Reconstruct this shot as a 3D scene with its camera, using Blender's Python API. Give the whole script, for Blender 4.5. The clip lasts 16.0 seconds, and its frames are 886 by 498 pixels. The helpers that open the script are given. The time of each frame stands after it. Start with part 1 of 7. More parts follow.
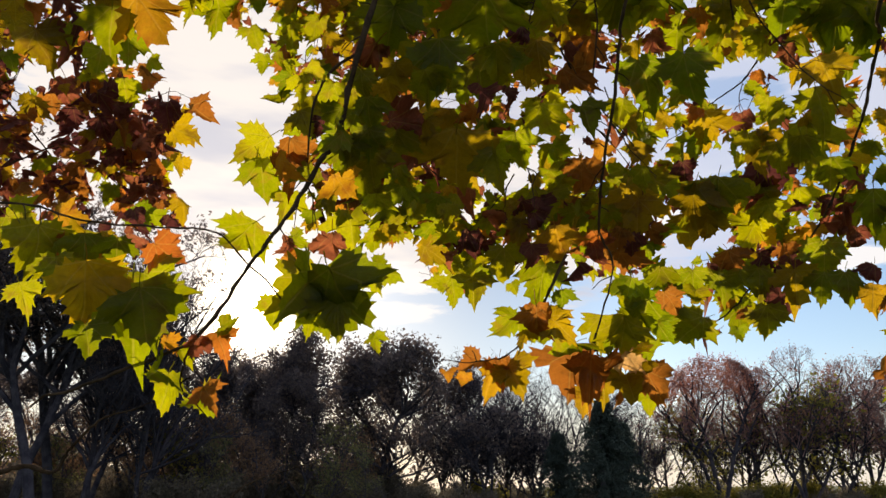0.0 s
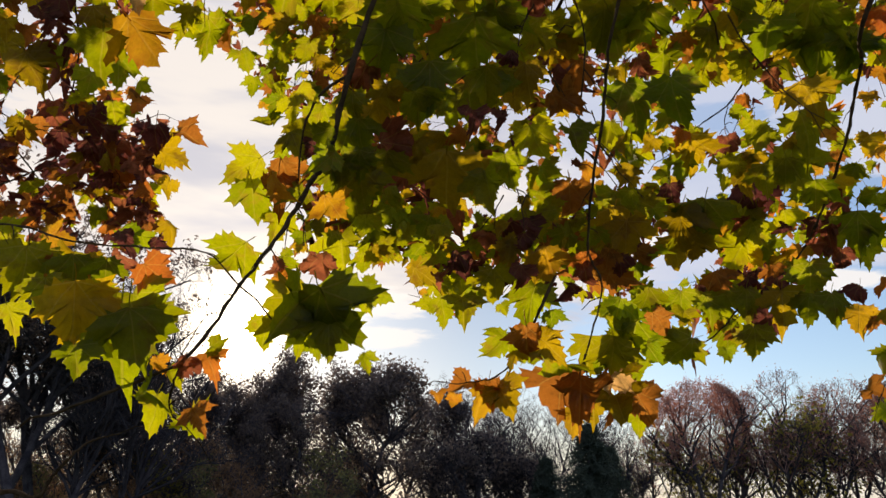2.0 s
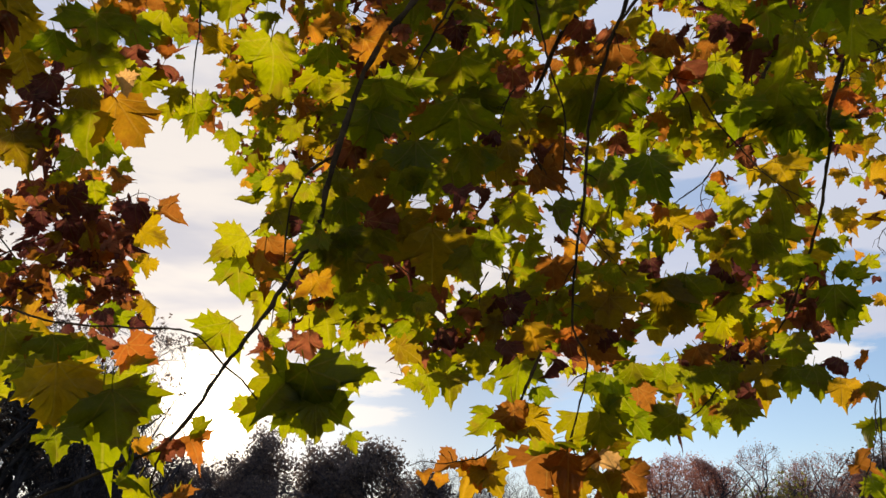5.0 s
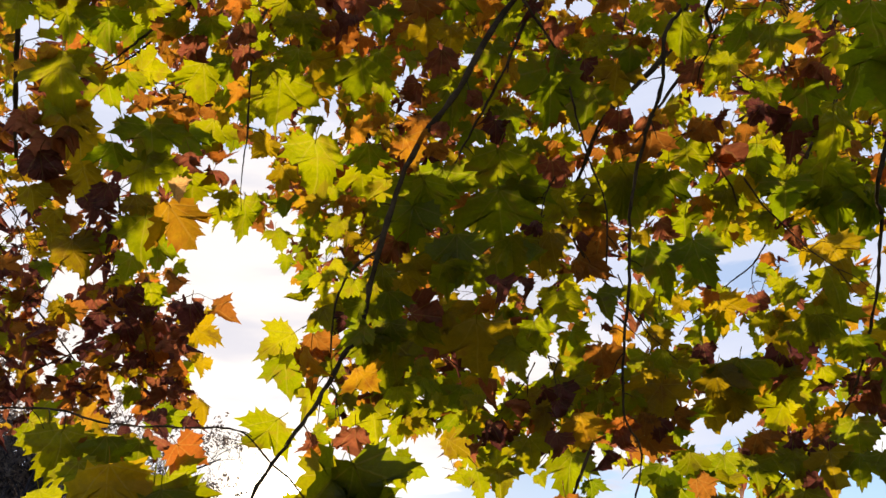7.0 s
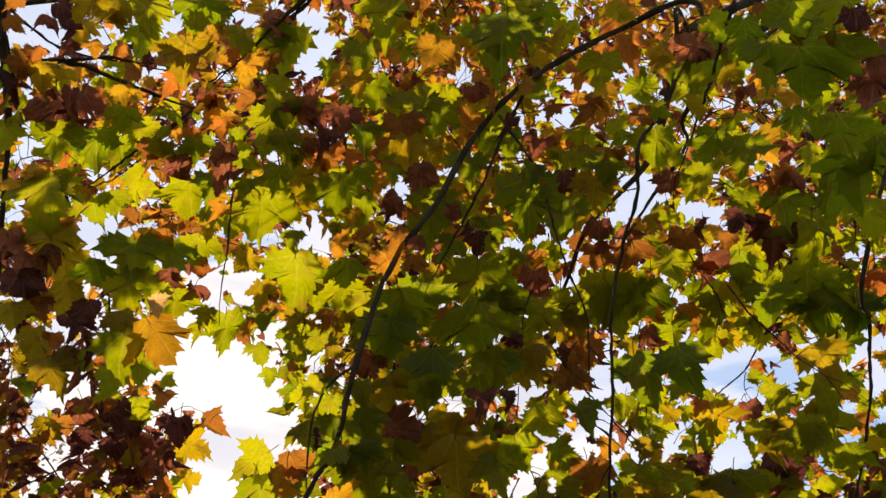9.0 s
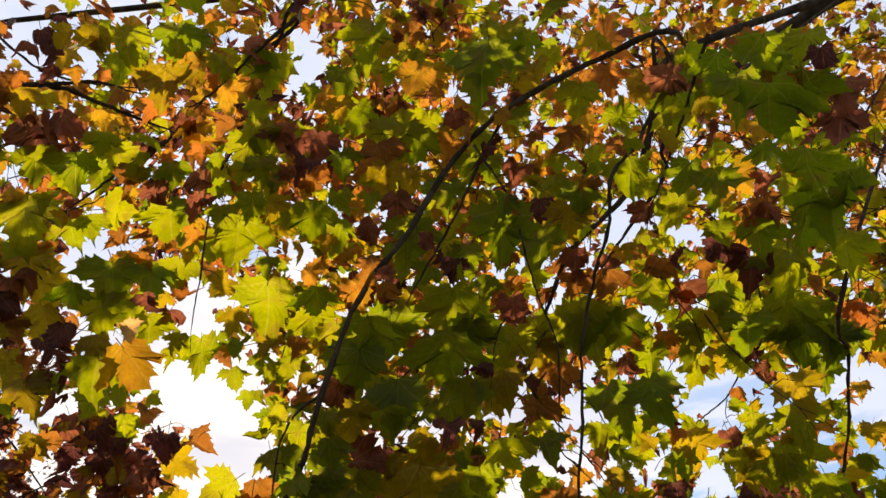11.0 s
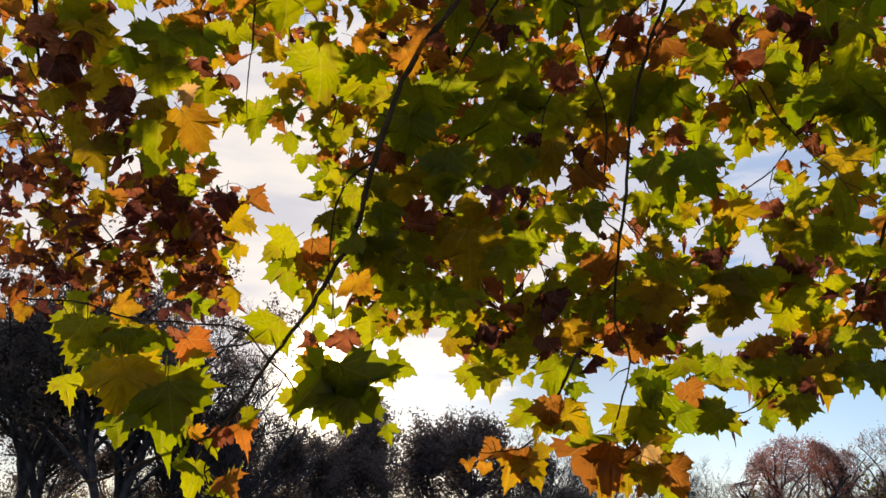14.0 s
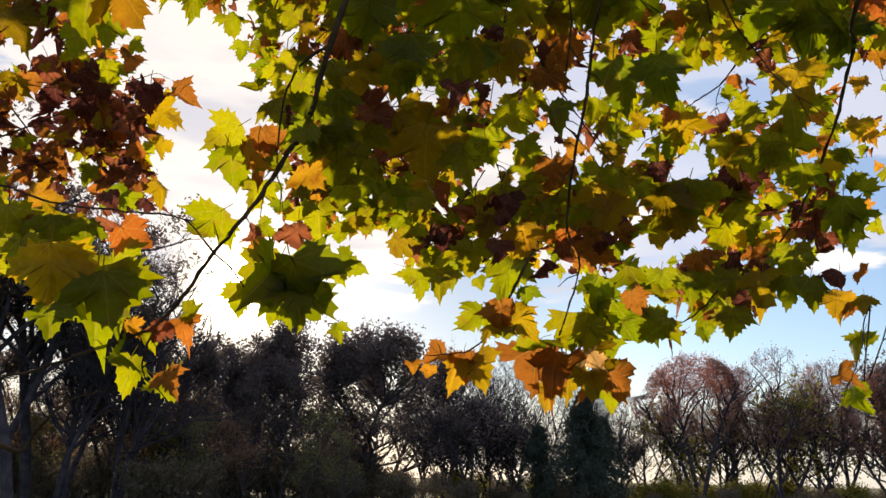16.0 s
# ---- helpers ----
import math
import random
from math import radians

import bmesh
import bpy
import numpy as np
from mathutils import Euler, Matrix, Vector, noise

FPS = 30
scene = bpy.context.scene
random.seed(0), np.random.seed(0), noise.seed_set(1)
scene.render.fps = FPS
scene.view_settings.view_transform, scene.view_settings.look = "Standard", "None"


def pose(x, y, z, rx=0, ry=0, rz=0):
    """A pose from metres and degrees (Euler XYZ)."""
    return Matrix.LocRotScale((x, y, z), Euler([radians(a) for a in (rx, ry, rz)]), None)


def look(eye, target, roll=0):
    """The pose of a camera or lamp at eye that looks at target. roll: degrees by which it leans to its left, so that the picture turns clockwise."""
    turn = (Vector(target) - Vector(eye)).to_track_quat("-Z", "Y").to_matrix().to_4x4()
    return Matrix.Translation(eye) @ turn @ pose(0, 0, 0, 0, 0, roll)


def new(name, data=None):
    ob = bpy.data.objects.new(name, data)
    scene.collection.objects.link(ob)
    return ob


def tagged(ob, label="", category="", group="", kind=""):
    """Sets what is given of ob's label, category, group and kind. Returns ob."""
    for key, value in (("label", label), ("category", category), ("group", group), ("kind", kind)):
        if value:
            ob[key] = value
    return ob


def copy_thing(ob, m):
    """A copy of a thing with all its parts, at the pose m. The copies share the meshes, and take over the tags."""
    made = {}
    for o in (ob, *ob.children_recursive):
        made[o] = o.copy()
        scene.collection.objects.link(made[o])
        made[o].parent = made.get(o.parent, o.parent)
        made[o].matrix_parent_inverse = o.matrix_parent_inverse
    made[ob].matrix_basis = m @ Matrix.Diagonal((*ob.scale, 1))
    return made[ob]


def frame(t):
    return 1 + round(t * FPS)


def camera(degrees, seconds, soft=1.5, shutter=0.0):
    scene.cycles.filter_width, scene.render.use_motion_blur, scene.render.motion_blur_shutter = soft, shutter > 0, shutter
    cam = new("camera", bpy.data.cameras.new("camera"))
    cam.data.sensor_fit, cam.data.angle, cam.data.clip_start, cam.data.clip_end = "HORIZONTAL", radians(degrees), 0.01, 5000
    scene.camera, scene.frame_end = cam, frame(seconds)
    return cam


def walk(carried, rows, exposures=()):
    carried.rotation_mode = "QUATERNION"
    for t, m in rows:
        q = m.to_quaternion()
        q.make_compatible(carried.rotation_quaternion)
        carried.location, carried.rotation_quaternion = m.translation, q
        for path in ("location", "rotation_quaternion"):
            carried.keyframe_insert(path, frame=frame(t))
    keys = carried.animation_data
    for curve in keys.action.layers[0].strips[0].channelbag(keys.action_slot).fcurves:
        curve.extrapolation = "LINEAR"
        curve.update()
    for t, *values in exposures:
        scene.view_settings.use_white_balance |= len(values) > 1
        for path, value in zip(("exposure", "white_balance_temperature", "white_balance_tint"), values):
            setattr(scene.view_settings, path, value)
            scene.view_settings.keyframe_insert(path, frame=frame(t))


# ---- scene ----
# The eye's path: seconds, place, turn. A standing person tilts a phone up under a plane tree and down again.
cam = camera(55.2, 16.0, soft=1.5)
ROWS = [
    (0, -0.0122, 0.0041, 1.5911, 105.74, 0.34, -0.17),
    (0.5, -0.0189, -0.0103, 1.5885, 105.36, 0.32, -0.69),
    (1, -0.0192, -0.0127, 1.5884, 105.73, 0.28, -0.87),
    (1.5, -0.0175, -0.0034, 1.5836, 106.60, 0.42, -0.91),
    (2, -0.0200, 0.0012, 1.5812, 107.38, 0.63, -1.01),
    (2.5, -0.0253, 0.0001, 1.5807, 108.06, 0.65, -1.56),
    (3, -0.0360, -0.0037, 1.5824, 108.88, 0.91, -2.67),
    (3.5, -0.0430, -0.0045, 1.5818, 110.15, 1.41, -3.41),
    (3.7, -0.0416, 0.0046, 1.5809, 110.83, 1.68, -3.41),
    (5.8, -0.0417, -0.0097, 1.5831, 114.15, 1.41, -1.12),
    (6, -0.0401, -0.0097, 1.5795, 114.99, 1.44, -0.68),
    (6.5, -0.0346, -0.0072, 1.5785, 116.90, 1.54, 0.39),
    (7, -0.0208, -0.0155, 1.5786, 118.76, 1.71, 1.64),
    (7.5, -0.0063, -0.0213, 1.5796, 120.69, 1.94, 2.61),
    (8, 0.0080, -0.0232, 1.5855, 122.58, 2.04, 2.86),
    (8.5, 0.0192, -0.0232, 1.5906, 124.32, 2.18, 2.62),
    (9, 0.0395, -0.0225, 1.5957, 125.80, 2.26, 2.23),
    (9.2, 0.0472, -0.0251, 1.6047, 126.22, 2.25, 2.05),
    (11.3, 0.1339, -0.0645, 1.6203, 126.63, 1.11, 2.35),
    (11.5, 0.1355, -0.0730, 1.6201, 125.31, 0.99, 2.79),
    (12, 0.1428, -0.0810, 1.6168, 121.95, 0.64, 3.63),
    (12.5, 0.1487, -0.0849, 1.6141, 118.74, 0.37, 4.10),
    (13, 0.1507, -0.0928, 1.6121, 116.05, 0.01, 4.42),
    (13.5, 0.1403, -0.0981, 1.6094, 113.35, -0.54, 4.63),
    (14, 0.1242, -0.0985, 1.6071, 110.83, -0.87, 4.45),
    (14.5, 0.1075, -0.0807, 1.6035, 108.79, -0.85, 3.51),
    (15, 0.0888, -0.0565, 1.6001, 107.22, -0.68, 2.04),
    (15.5, 0.0644, -0.0313, 1.5963, 106.00, -0.87, 0.34),
    (16, 0.0380, -0.0165, 1.5942, 105.11, -1.27, -1.44),
]
EXPOSURES = [(0.0, 0.34, 7020, 11), (3.5, 0.21, 7020, 11), (6.0, 0.35, 7020, 11), (7.0, 0.55, 7020, 11), (9.0, 0.59, 7020, 11), (11.5, 0.64, 7020, 11), (12.5, 0.59, 7020, 11), (13.5, 0.37, 7020, 11), (14.5, 0.27, 7020, 11), (15.5, 0.37, 7020, 11), (16.0, 0.44, 7020, 11)]
walk(cam, [(t, pose(*p)) for t, *p in ROWS], EXPOSURES)
STAND = Vector((0.0, 0.0, 1.6))

# ---- light: low sun ahead, thin bright cloud round it, blue lower right ----
SUN_AZ, SUN_EL = -13.1, 11.8
SUN_DIR = Vector((math.sin(radians(SUN_AZ)) * math.cos(radians(SUN_EL)), math.cos(radians(SUN_AZ)) * math.cos(radians(SUN_EL)), math.sin(radians(SUN_EL))))
sun = new("sun", bpy.data.lights.new("sun", "SUN"))
sun.data.energy, sun.data.angle, sun.data.color = 4.7, radians(0.6), (1.0, 0.82, 0.58)
sun.matrix_world = look(SUN_DIR * 60, (0, 0, 0))


class Nodes:
    """A small helper to wire shader nodes."""

    def __init__(self, tree):
        self.t = tree
        tree.nodes.clear()

    def add(self, kind, **inputs):
        n = self.t.nodes.new(kind)
        return n

    def link(self, a, b):
        self.t.links.new(a, b)

    def put(self, socket, value):
        if isinstance(value, bpy.types.NodeSocket):
            self.t.links.new(value, socket)
        else:
            socket.default_value = value

    def maths(self, op, a, b=0.0, clamp=False):
        n = self.t.nodes.new("ShaderNodeMath")
        n.operation, n.use_clamp = op, clamp
        self.put(n.inputs[0], a)
        self.put(n.inputs[1], b)
        return n.outputs[0]

    def ramp(self, x, lo, hi, a=0.0, b=1.0, smooth=True):
        n = self.t.nodes.new("ShaderNodeMapRange")
        n.interpolation_type = "SMOOTHSTEP" if smooth else "LINEAR"
        self.put(n.inputs[0], x)
        for i, v in enumerate((lo, hi, a, b)):
            self.put(n.inputs[i + 1], v)
        return n.outputs[0]

    def mix(self, f, a, b):
        n = self.t.nodes.new("ShaderNodeMix")
        n.data_type = "RGBA"
        self.put(n.inputs["Factor"], f)
        self.put(n.inputs[6], a)
        self.put(n.inputs[7], b)
        return n.outputs[2]

    def noise(self, vec, scale, detail=3.0, rough=0.55):
        n = self.t.nodes.new("ShaderNodeTexNoise")
        n.inputs["Scale"].default_value, n.inputs["Detail"].default_value, n.inputs["Roughness"].default_value = scale, detail, rough
        if vec is not None:
            self.link(vec, n.inputs["Vector"])
        return n.outputs[0]


def rgb(r, g, b):
    return (r, g, b, 1.0)


def build_world():
    world = bpy.data.worlds.new("sky")
    scene.world = world
    world.use_nodes = True
    w = Nodes(world.node_tree)
    out = w.add("ShaderNodeOutputWorld")
    sky = w.add("ShaderNodeTexSky")
    sky.sky_type, sky.sun_disc = "NISHITA", False
    sky.sun_elevation, sky.sun_rotation = radians(SUN_EL), radians(SUN_AZ)
    sky.air_density, sky.dust_density, sky.ozone_density = 1.0, 0.3, 2.0
    coord = w.add("ShaderNodeTexCoord").outputs["Generated"]
    sep = w.add("ShaderNodeSeparateXYZ")
    w.link(coord, sep.inputs[0])
    dot = w.add("ShaderNodeVectorMath")
    dot.operation = "DOT_PRODUCT"
    w.link(coord, dot.inputs[0])
    dot.inputs[1].default_value = SUN_DIR
    near = dot.outputs["Value"]
    # long flat banks of cloud
    stretch = w.add("ShaderNodeMapping")
    stretch.inputs["Scale"].default_value = (1.0, 1.0, 4.2)
    stretch.inputs["Rotation"].default_value = (0.0, radians(-9), 0.0)
    stretch.inputs["Location"].default_value = (0.3, 0.1, 0.2)
    w.link(coord, stretch.inputs["Vector"])
    banks = w.maths("ADD", w.maths("MULTIPLY", w.noise(stretch.outputs[0], 3.6, 7.0, 0.56), 2.4), -0.70)
    bias = w.ramp(near, 0.985, 0.999, 0.0, 0.28)
    high = w.ramp(sep.outputs[2], 0.205, 0.275, -0.26, 0.34)
    cover = w.maths("ADD", w.maths("ADD", banks, bias), high)
    mask = w.ramp(cover, 0.44, 0.66, 0.0, 1.0)
    # flat white clouds low beside the sun
    bearing = w.maths("ARCTAN2", sep.outputs[0], sep.outputs[1])
    ragged = w.maths("MULTIPLY", w.maths("SUBTRACT", w.noise(stretch.outputs[0], 16.0, 5.0, 0.6), 0.5), 1.9)
    puffs = None
    for az, up, wide, tall in ((-0.075, 0.238, 0.085, 0.020), (-0.055, 0.196, 0.060, 0.013), (0.465, 0.232, 0.060, 0.014), (0.20, 0.292, 0.16, 0.016)):
        dx = w.maths("DIVIDE", w.maths("SUBTRACT", bearing, az), wide)
        dz = w.maths("DIVIDE", w.maths("SUBTRACT", sep.outputs[2], up), tall)
        far = w.maths("SQRT", w.maths("ADD", w.maths("MULTIPLY", dx, dx), w.maths("MULTIPLY", dz, dz)))
        one = w.ramp(w.maths("ADD", far, ragged), 0.65, 1.15, 1.0, 0.0)
        puffs = one if puffs is None else w.maths("MAXIMUM", puffs, one)
    streak = w.noise(stretch.outputs[0], 4.5, 4.0, 0.5)
    clouds = w.mix(w.ramp(streak, 0.34, 0.60), rgb(0.66, 0.68, 0.80), rgb(0.98, 0.94, 0.93))
    clouds = w.mix(w.ramp(near, 0.86, 0.96), w.mix(0.75, clouds, rgb(0.62, 0.73, 1.0)), clouds)
    clear = w.add("ShaderNodeVectorMath")
    clear.operation = "SCALE"
    cool = w.add("ShaderNodeVectorMath")
    cool.operation = "MULTIPLY"
    w.link(sky.outputs[0], cool.inputs[0])
    cool.inputs[1].default_value = (0.135, 0.142, 0.165)
    w.link(cool.outputs[0], clear.inputs[0])
    w.link(w.ramp(near, 0.88, 0.98, 1.0, 0.62), clear.inputs["Scale"])
    pale = w.mix(w.ramp(sep.outputs[2], 0.24, 0.50, 0.08, 0.55), clear.outputs[0], rgb(0.60, 0.71, 0.94))
    # cloud in front of the sun's half of the sky is bright, behind the viewer dull
    lit = w.ramp(near, -0.4, 0.95, 0.52, 0.92, smooth=False)
    cl = w.add("ShaderNodeVectorMath")
    cl.operation = "SCALE"
    w.link(clouds, cl.inputs[0])
    w.link(lit, cl.inputs["Scale"])
    body = w.mix(mask, pale, cl.outputs[0])
    body = w.mix(w.maths("MULTIPLY", puffs, 0.85), body, rgb(0.98, 0.96, 0.96))
    haze = w.ramp(sep.outputs[2], 0.0, 0.15, 0.8, 0.0)
    body = w.mix(haze, body, w.mix(w.ramp(near, -0.2, 0.9), rgb(0.42, 0.46, 0.55), rgb(0.80, 0.76, 0.72)))
    # the sun's aureole in the thin cloud
    glow = w.maths("POWER", w.maths("MAXIMUM", near, 0.0), 1500.0)
    wide = w.maths("POWER", w.maths("MAXIMUM", near, 0.0), 70.0)
    total = w.maths("ADD", w.maths("MULTIPLY", glow, 12.0), w.maths("MULTIPLY", wide, 0.24))
    aur = w.add("ShaderNodeVectorMath")
    aur.operation = "SCALE"
    aur.inputs[0].default_value = (1.0, 0.86, 0.64)
    w.link(total, aur.inputs["Scale"])
    addup = w.add("ShaderNodeVectorMath")
    w.link(body, addup.inputs[0])
    w.link(aur.outputs[0], addup.inputs[1])
    bg = w.add("ShaderNodeBackground")
    w.link(addup.outputs[0], bg.inputs[0])
    bg.inputs[1].default_value = 0.84
    w.link(bg.outputs[0], out.inputs[0])


build_world()


# ---- materials ----
def material(name):
    m = bpy.data.materials.new(name)
    m.use_nodes = True
    return m, Nodes(m.node_tree)


def leaf_material(name, base, other, spot, joined=False, through_light=0.70, spots=0.35, face=0.17):
    """A plane leaf: two tones, paler ribs, brown blotches; light comes through the blade."""
    m, n = material(name)
    out = n.add("ShaderNodeOutputMaterial")
    uv = n.add("ShaderNodeUVMap")
    uv.uv_map = "blade"
    if joined:
        chance = n.add("ShaderNodeNewGeometry").outputs["Random Per Island"]
    else:
        chance = n.add("ShaderNodeObjectInfo").outputs["Random"]
    sep = n.add("ShaderNodeSeparateXYZ")
    n.link(uv.outputs[0], sep.inputs[0])
    ax = n.maths("ABSOLUTE", sep.outputs[0])
    yy = n.maths("SUBTRACT", sep.outputs[1], 0.03)
    ribs = None
    for deg in (0, 38, 78):
        d = n.maths("ABSOLUTE", n.maths("SUBTRACT", n.maths("MULTIPLY", ax, math.cos(radians(deg))), n.maths("MULTIPLY", yy, math.sin(radians(deg)))))
        ribs = d if ribs is None else n.maths("MINIMUM", ribs, d)
    rib = n.ramp(ribs, 0.004, 0.020, 1.0, 0.0)
    side = n.maths("ABSOLUTE", n.maths("SINE", n.maths("MULTIPLY", n.maths("SUBTRACT", yy, n.maths("MULTIPLY", ax, 0.75)), 34.0)))
    rib = n.maths("MAXIMUM", rib, n.ramp(side, 0.02, 0.16, 0.45, 0.0))
    shift = n.add("ShaderNodeCombineXYZ")
    n.link(n.maths("MULTIPLY", chance, 37.0), shift.inputs[2])
    vec = n.add("ShaderNodeVectorMath")
    n.link(uv.outputs[0], vec.inputs[0])
    n.link(shift.outputs[0], vec.inputs[1])
    broad = n.noise(vec.outputs[0], 2.2, 3.0)
    fine = n.noise(vec.outputs[0], 13.0, 4.0, 0.65)
    tone = n.maths("ADD", n.maths("MULTIPLY", broad, 0.7), n.maths("MULTIPLY", chance, 0.55))
    col = n.mix(n.ramp(tone, 0.35, 0.95), base, other)
    col = n.mix(n.maths("MULTIPLY", n.ramp(n.maths("ADD", broad, n.maths("MULTIPLY", fine, 0.5)), 0.78, 0.98), spots * 2), col, spot)
    col = n.mix(n.maths("MULTIPLY", rib, 0.32), col, n.mix(0.6, other, rgb(0.55, 0.45, 0.12)))
    speck = n.ramp(fine, 0.3, 0.7, 0.86, 1.10)
    tint = n.add("ShaderNodeVectorMath")
    tint.operation = "SCALE"
    n.link(col, tint.inputs[0])
    n.link(speck, tint.inputs["Scale"])
    bump = n.add("ShaderNodeBump")
    bump.inputs["Strength"].default_value, bump.inputs["Distance"].default_value = 0.35, 0.004
    n.link(n.maths("ADD", n.maths("MULTIPLY", rib, 0.6), fine), bump.inputs["Height"])
    front = n.add("ShaderNodeBsdfDiffuse")
    back = n.add("ShaderNodeBsdfTranslucent")
    gloss = n.add("ShaderNodeBsdfGlossy")
    gloss.inputs["Roughness"].default_value = 0.42
    half = n.add("ShaderNodeVectorMath")
    half.operation = "SCALE"
    n.link(tint.outputs[0], half.inputs[0])
    half.inputs["Scale"].default_value = face
    n.link(half.outputs[0], front.inputs["Color"])
    n.link(tint.outputs[0], back.inputs["Color"])
    for b in (front, back, gloss):
        n.link(bump.outputs[0], b.inputs["Normal"])
    mix = n.add("ShaderNodeMixShader")
    mix.inputs[0].default_value = through_light
    n.link(front.outputs[0], mix.inputs[1])
    n.link(back.outputs[0], mix.inputs[2])
    top = n.add("ShaderNodeMixShader")
    top.inputs[0].default_value = 0.014
    n.link(mix.outputs[0], top.inputs[1])
    n.link(gloss.outputs[0], top.inputs[2])
    n.link(top.outputs[0], out.inputs[0])
    return m


TONES = {
    "lime": (rgb(0.270, 0.325, 0.004), rgb(0.43, 0.42, 0.006), rgb(0.30, 0.20, 0.02)),
    "green": (rgb(0.185, 0.255, 0.004), rgb(0.34, 0.345, 0.005), rgb(0.22, 0.16, 0.02)),
    "olive": (rgb(0.32, 0.228, 0.006), rgb(0.48, 0.325, 0.007), rgb(0.20, 0.10, 0.015)),
    # green darkened for leaves hanging in shade; the shade is in the colour
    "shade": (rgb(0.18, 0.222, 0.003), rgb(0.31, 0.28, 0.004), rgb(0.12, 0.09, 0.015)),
    "amber": (rgb(0.50, 0.30, 0.012), rgb(0.54, 0.22, 0.02), rgb(0.26, 0.08, 0.012)),
    "rust": (rgb(0.35, 0.125, 0.020), rgb(0.46, 0.175, 0.024), rgb(0.12, 0.05, 0.010)),
    "red": (rgb(0.44, 0.13, 0.02), rgb(0.56, 0.19, 0.025), rgb(0.24, 0.05, 0.012)),
    "brown": (rgb(0.31, 0.088, 0.054), rgb(0.44, 0.14, 0.064), rgb(0.12, 0.045, 0.025)),
    "dark": (rgb(0.16, 0.045, 0.046), rgb(0.25, 0.075, 0.060), rgb(0.06, 0.022, 0.018)),
    "peach": (rgb(0.74, 0.42, 0.16), rgb(0.80, 0.50, 0.20), rgb(0.40, 0.16, 0.04)),
}
# withered leaves let less light through
THROUGH = {"rust": 0.68, "brown": 0.60, "dark": 0.42}
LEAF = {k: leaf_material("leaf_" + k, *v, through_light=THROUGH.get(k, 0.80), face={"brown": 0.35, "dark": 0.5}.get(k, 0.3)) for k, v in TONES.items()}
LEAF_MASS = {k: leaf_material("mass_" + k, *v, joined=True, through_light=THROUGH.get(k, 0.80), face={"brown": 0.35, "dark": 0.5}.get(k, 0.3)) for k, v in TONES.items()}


def bark_material(name, a, b, scale):
    m, n = material(name)
    out = n.add("ShaderNodeOutputMaterial")
    p = n.add("ShaderNodeBsdfPrincipled")
    c = n.add("ShaderNodeTexCoord").outputs["Object"]
    big = n.noise(c, scale, 4.0)
    small = n.noise(c, scale * 9, 4.0, 0.7)
    n.link(n.mix(n.ramp(n.maths("ADD", big, n.maths("MULTIPLY", small, 0.4)), 0.5, 0.9), a, b), p.inputs["Base Color"])
    p.inputs["Roughness"].default_value = 0.9
    p.inputs["Specular IOR Level"].default_value = 0.06
    bump = n.add("ShaderNodeBump")
    bump.inputs["Strength"].default_value = 0.5
    bump.inputs["Distance"].default_value = 0.01
    n.link(small, bump.inputs["Height"])
    n.link(bump.outputs[0], p.inputs["Normal"])
    n.link(p.outputs[0], out.inputs[0])
    return m


TWIG_BARK = bark_material("twig_bark", rgb(0.034, 0.024, 0.016), rgb(0.095, 0.064, 0.042), 14)
TRUNK_BARK = bark_material("trunk_bark", rgb(0.10, 0.085, 0.06), rgb(0.30, 0.27, 0.19), 3)
# bark of the far wood: the bluish cast of haze is put into the colour
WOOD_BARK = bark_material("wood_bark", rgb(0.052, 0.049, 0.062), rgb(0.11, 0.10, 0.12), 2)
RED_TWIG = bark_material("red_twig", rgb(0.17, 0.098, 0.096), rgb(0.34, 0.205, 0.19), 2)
# darkened further for trunks seen against the light
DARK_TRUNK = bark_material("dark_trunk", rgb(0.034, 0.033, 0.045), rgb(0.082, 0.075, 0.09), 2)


def small_leaf_material(name, a, b, glow=0.45):
    """Far foliage: many small blades, each with its own tone."""
    m, n = material(name)
    out = n.add("ShaderNodeOutputMaterial")
    r = n.add("ShaderNodeNewGeometry").outputs["Random Per Island"]
    col = n.mix(r, a, b)
    front, back = n.add("ShaderNodeBsdfDiffuse"), n.add("ShaderNodeBsdfTranslucent")
    n.link(col, front.inputs[0])
    n.link(col, back.inputs[0])
    mix = n.add("ShaderNodeMixShader")
    mix.inputs[0].default_value = glow
    n.link(front.outputs[0], mix.inputs[1])
    n.link(back.outputs[0], mix.inputs[2])
    n.link(mix.outputs[0], out.inputs[0])
    return m


FOLIAGE = {
    # dark: bluish haze over the far trees is put into this tone
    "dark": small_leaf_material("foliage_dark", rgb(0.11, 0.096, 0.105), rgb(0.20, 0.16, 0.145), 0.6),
    "brown": small_leaf_material("foliage_brown", rgb(0.20, 0.13, 0.09), rgb(0.36, 0.22, 0.14), 0.5),
    "moss": small_leaf_material("foliage_moss", rgb(0.13, 0.14, 0.07), rgb(0.26, 0.24, 0.11), 0.5),
    "russet": small_leaf_material("foliage_russet", rgb(0.36, 0.145, 0.105), rgb(0.52, 0.24, 0.18), 0.6),
    "needle": small_leaf_material("foliage_needle", rgb(0.045, 0.06, 0.055), rgb(0.075, 0.095, 0.08), 0.2),
    "shrub": small_leaf_material("foliage_shrub", rgb(0.10, 0.09, 0.075), rgb(0.20, 0.17, 0.13), 0.4),
    "yellow": small_leaf_material("foliage_yellow", rgb(0.15, 0.15, 0.04), rgb(0.30, 0.26, 0.06), 0.5),
}


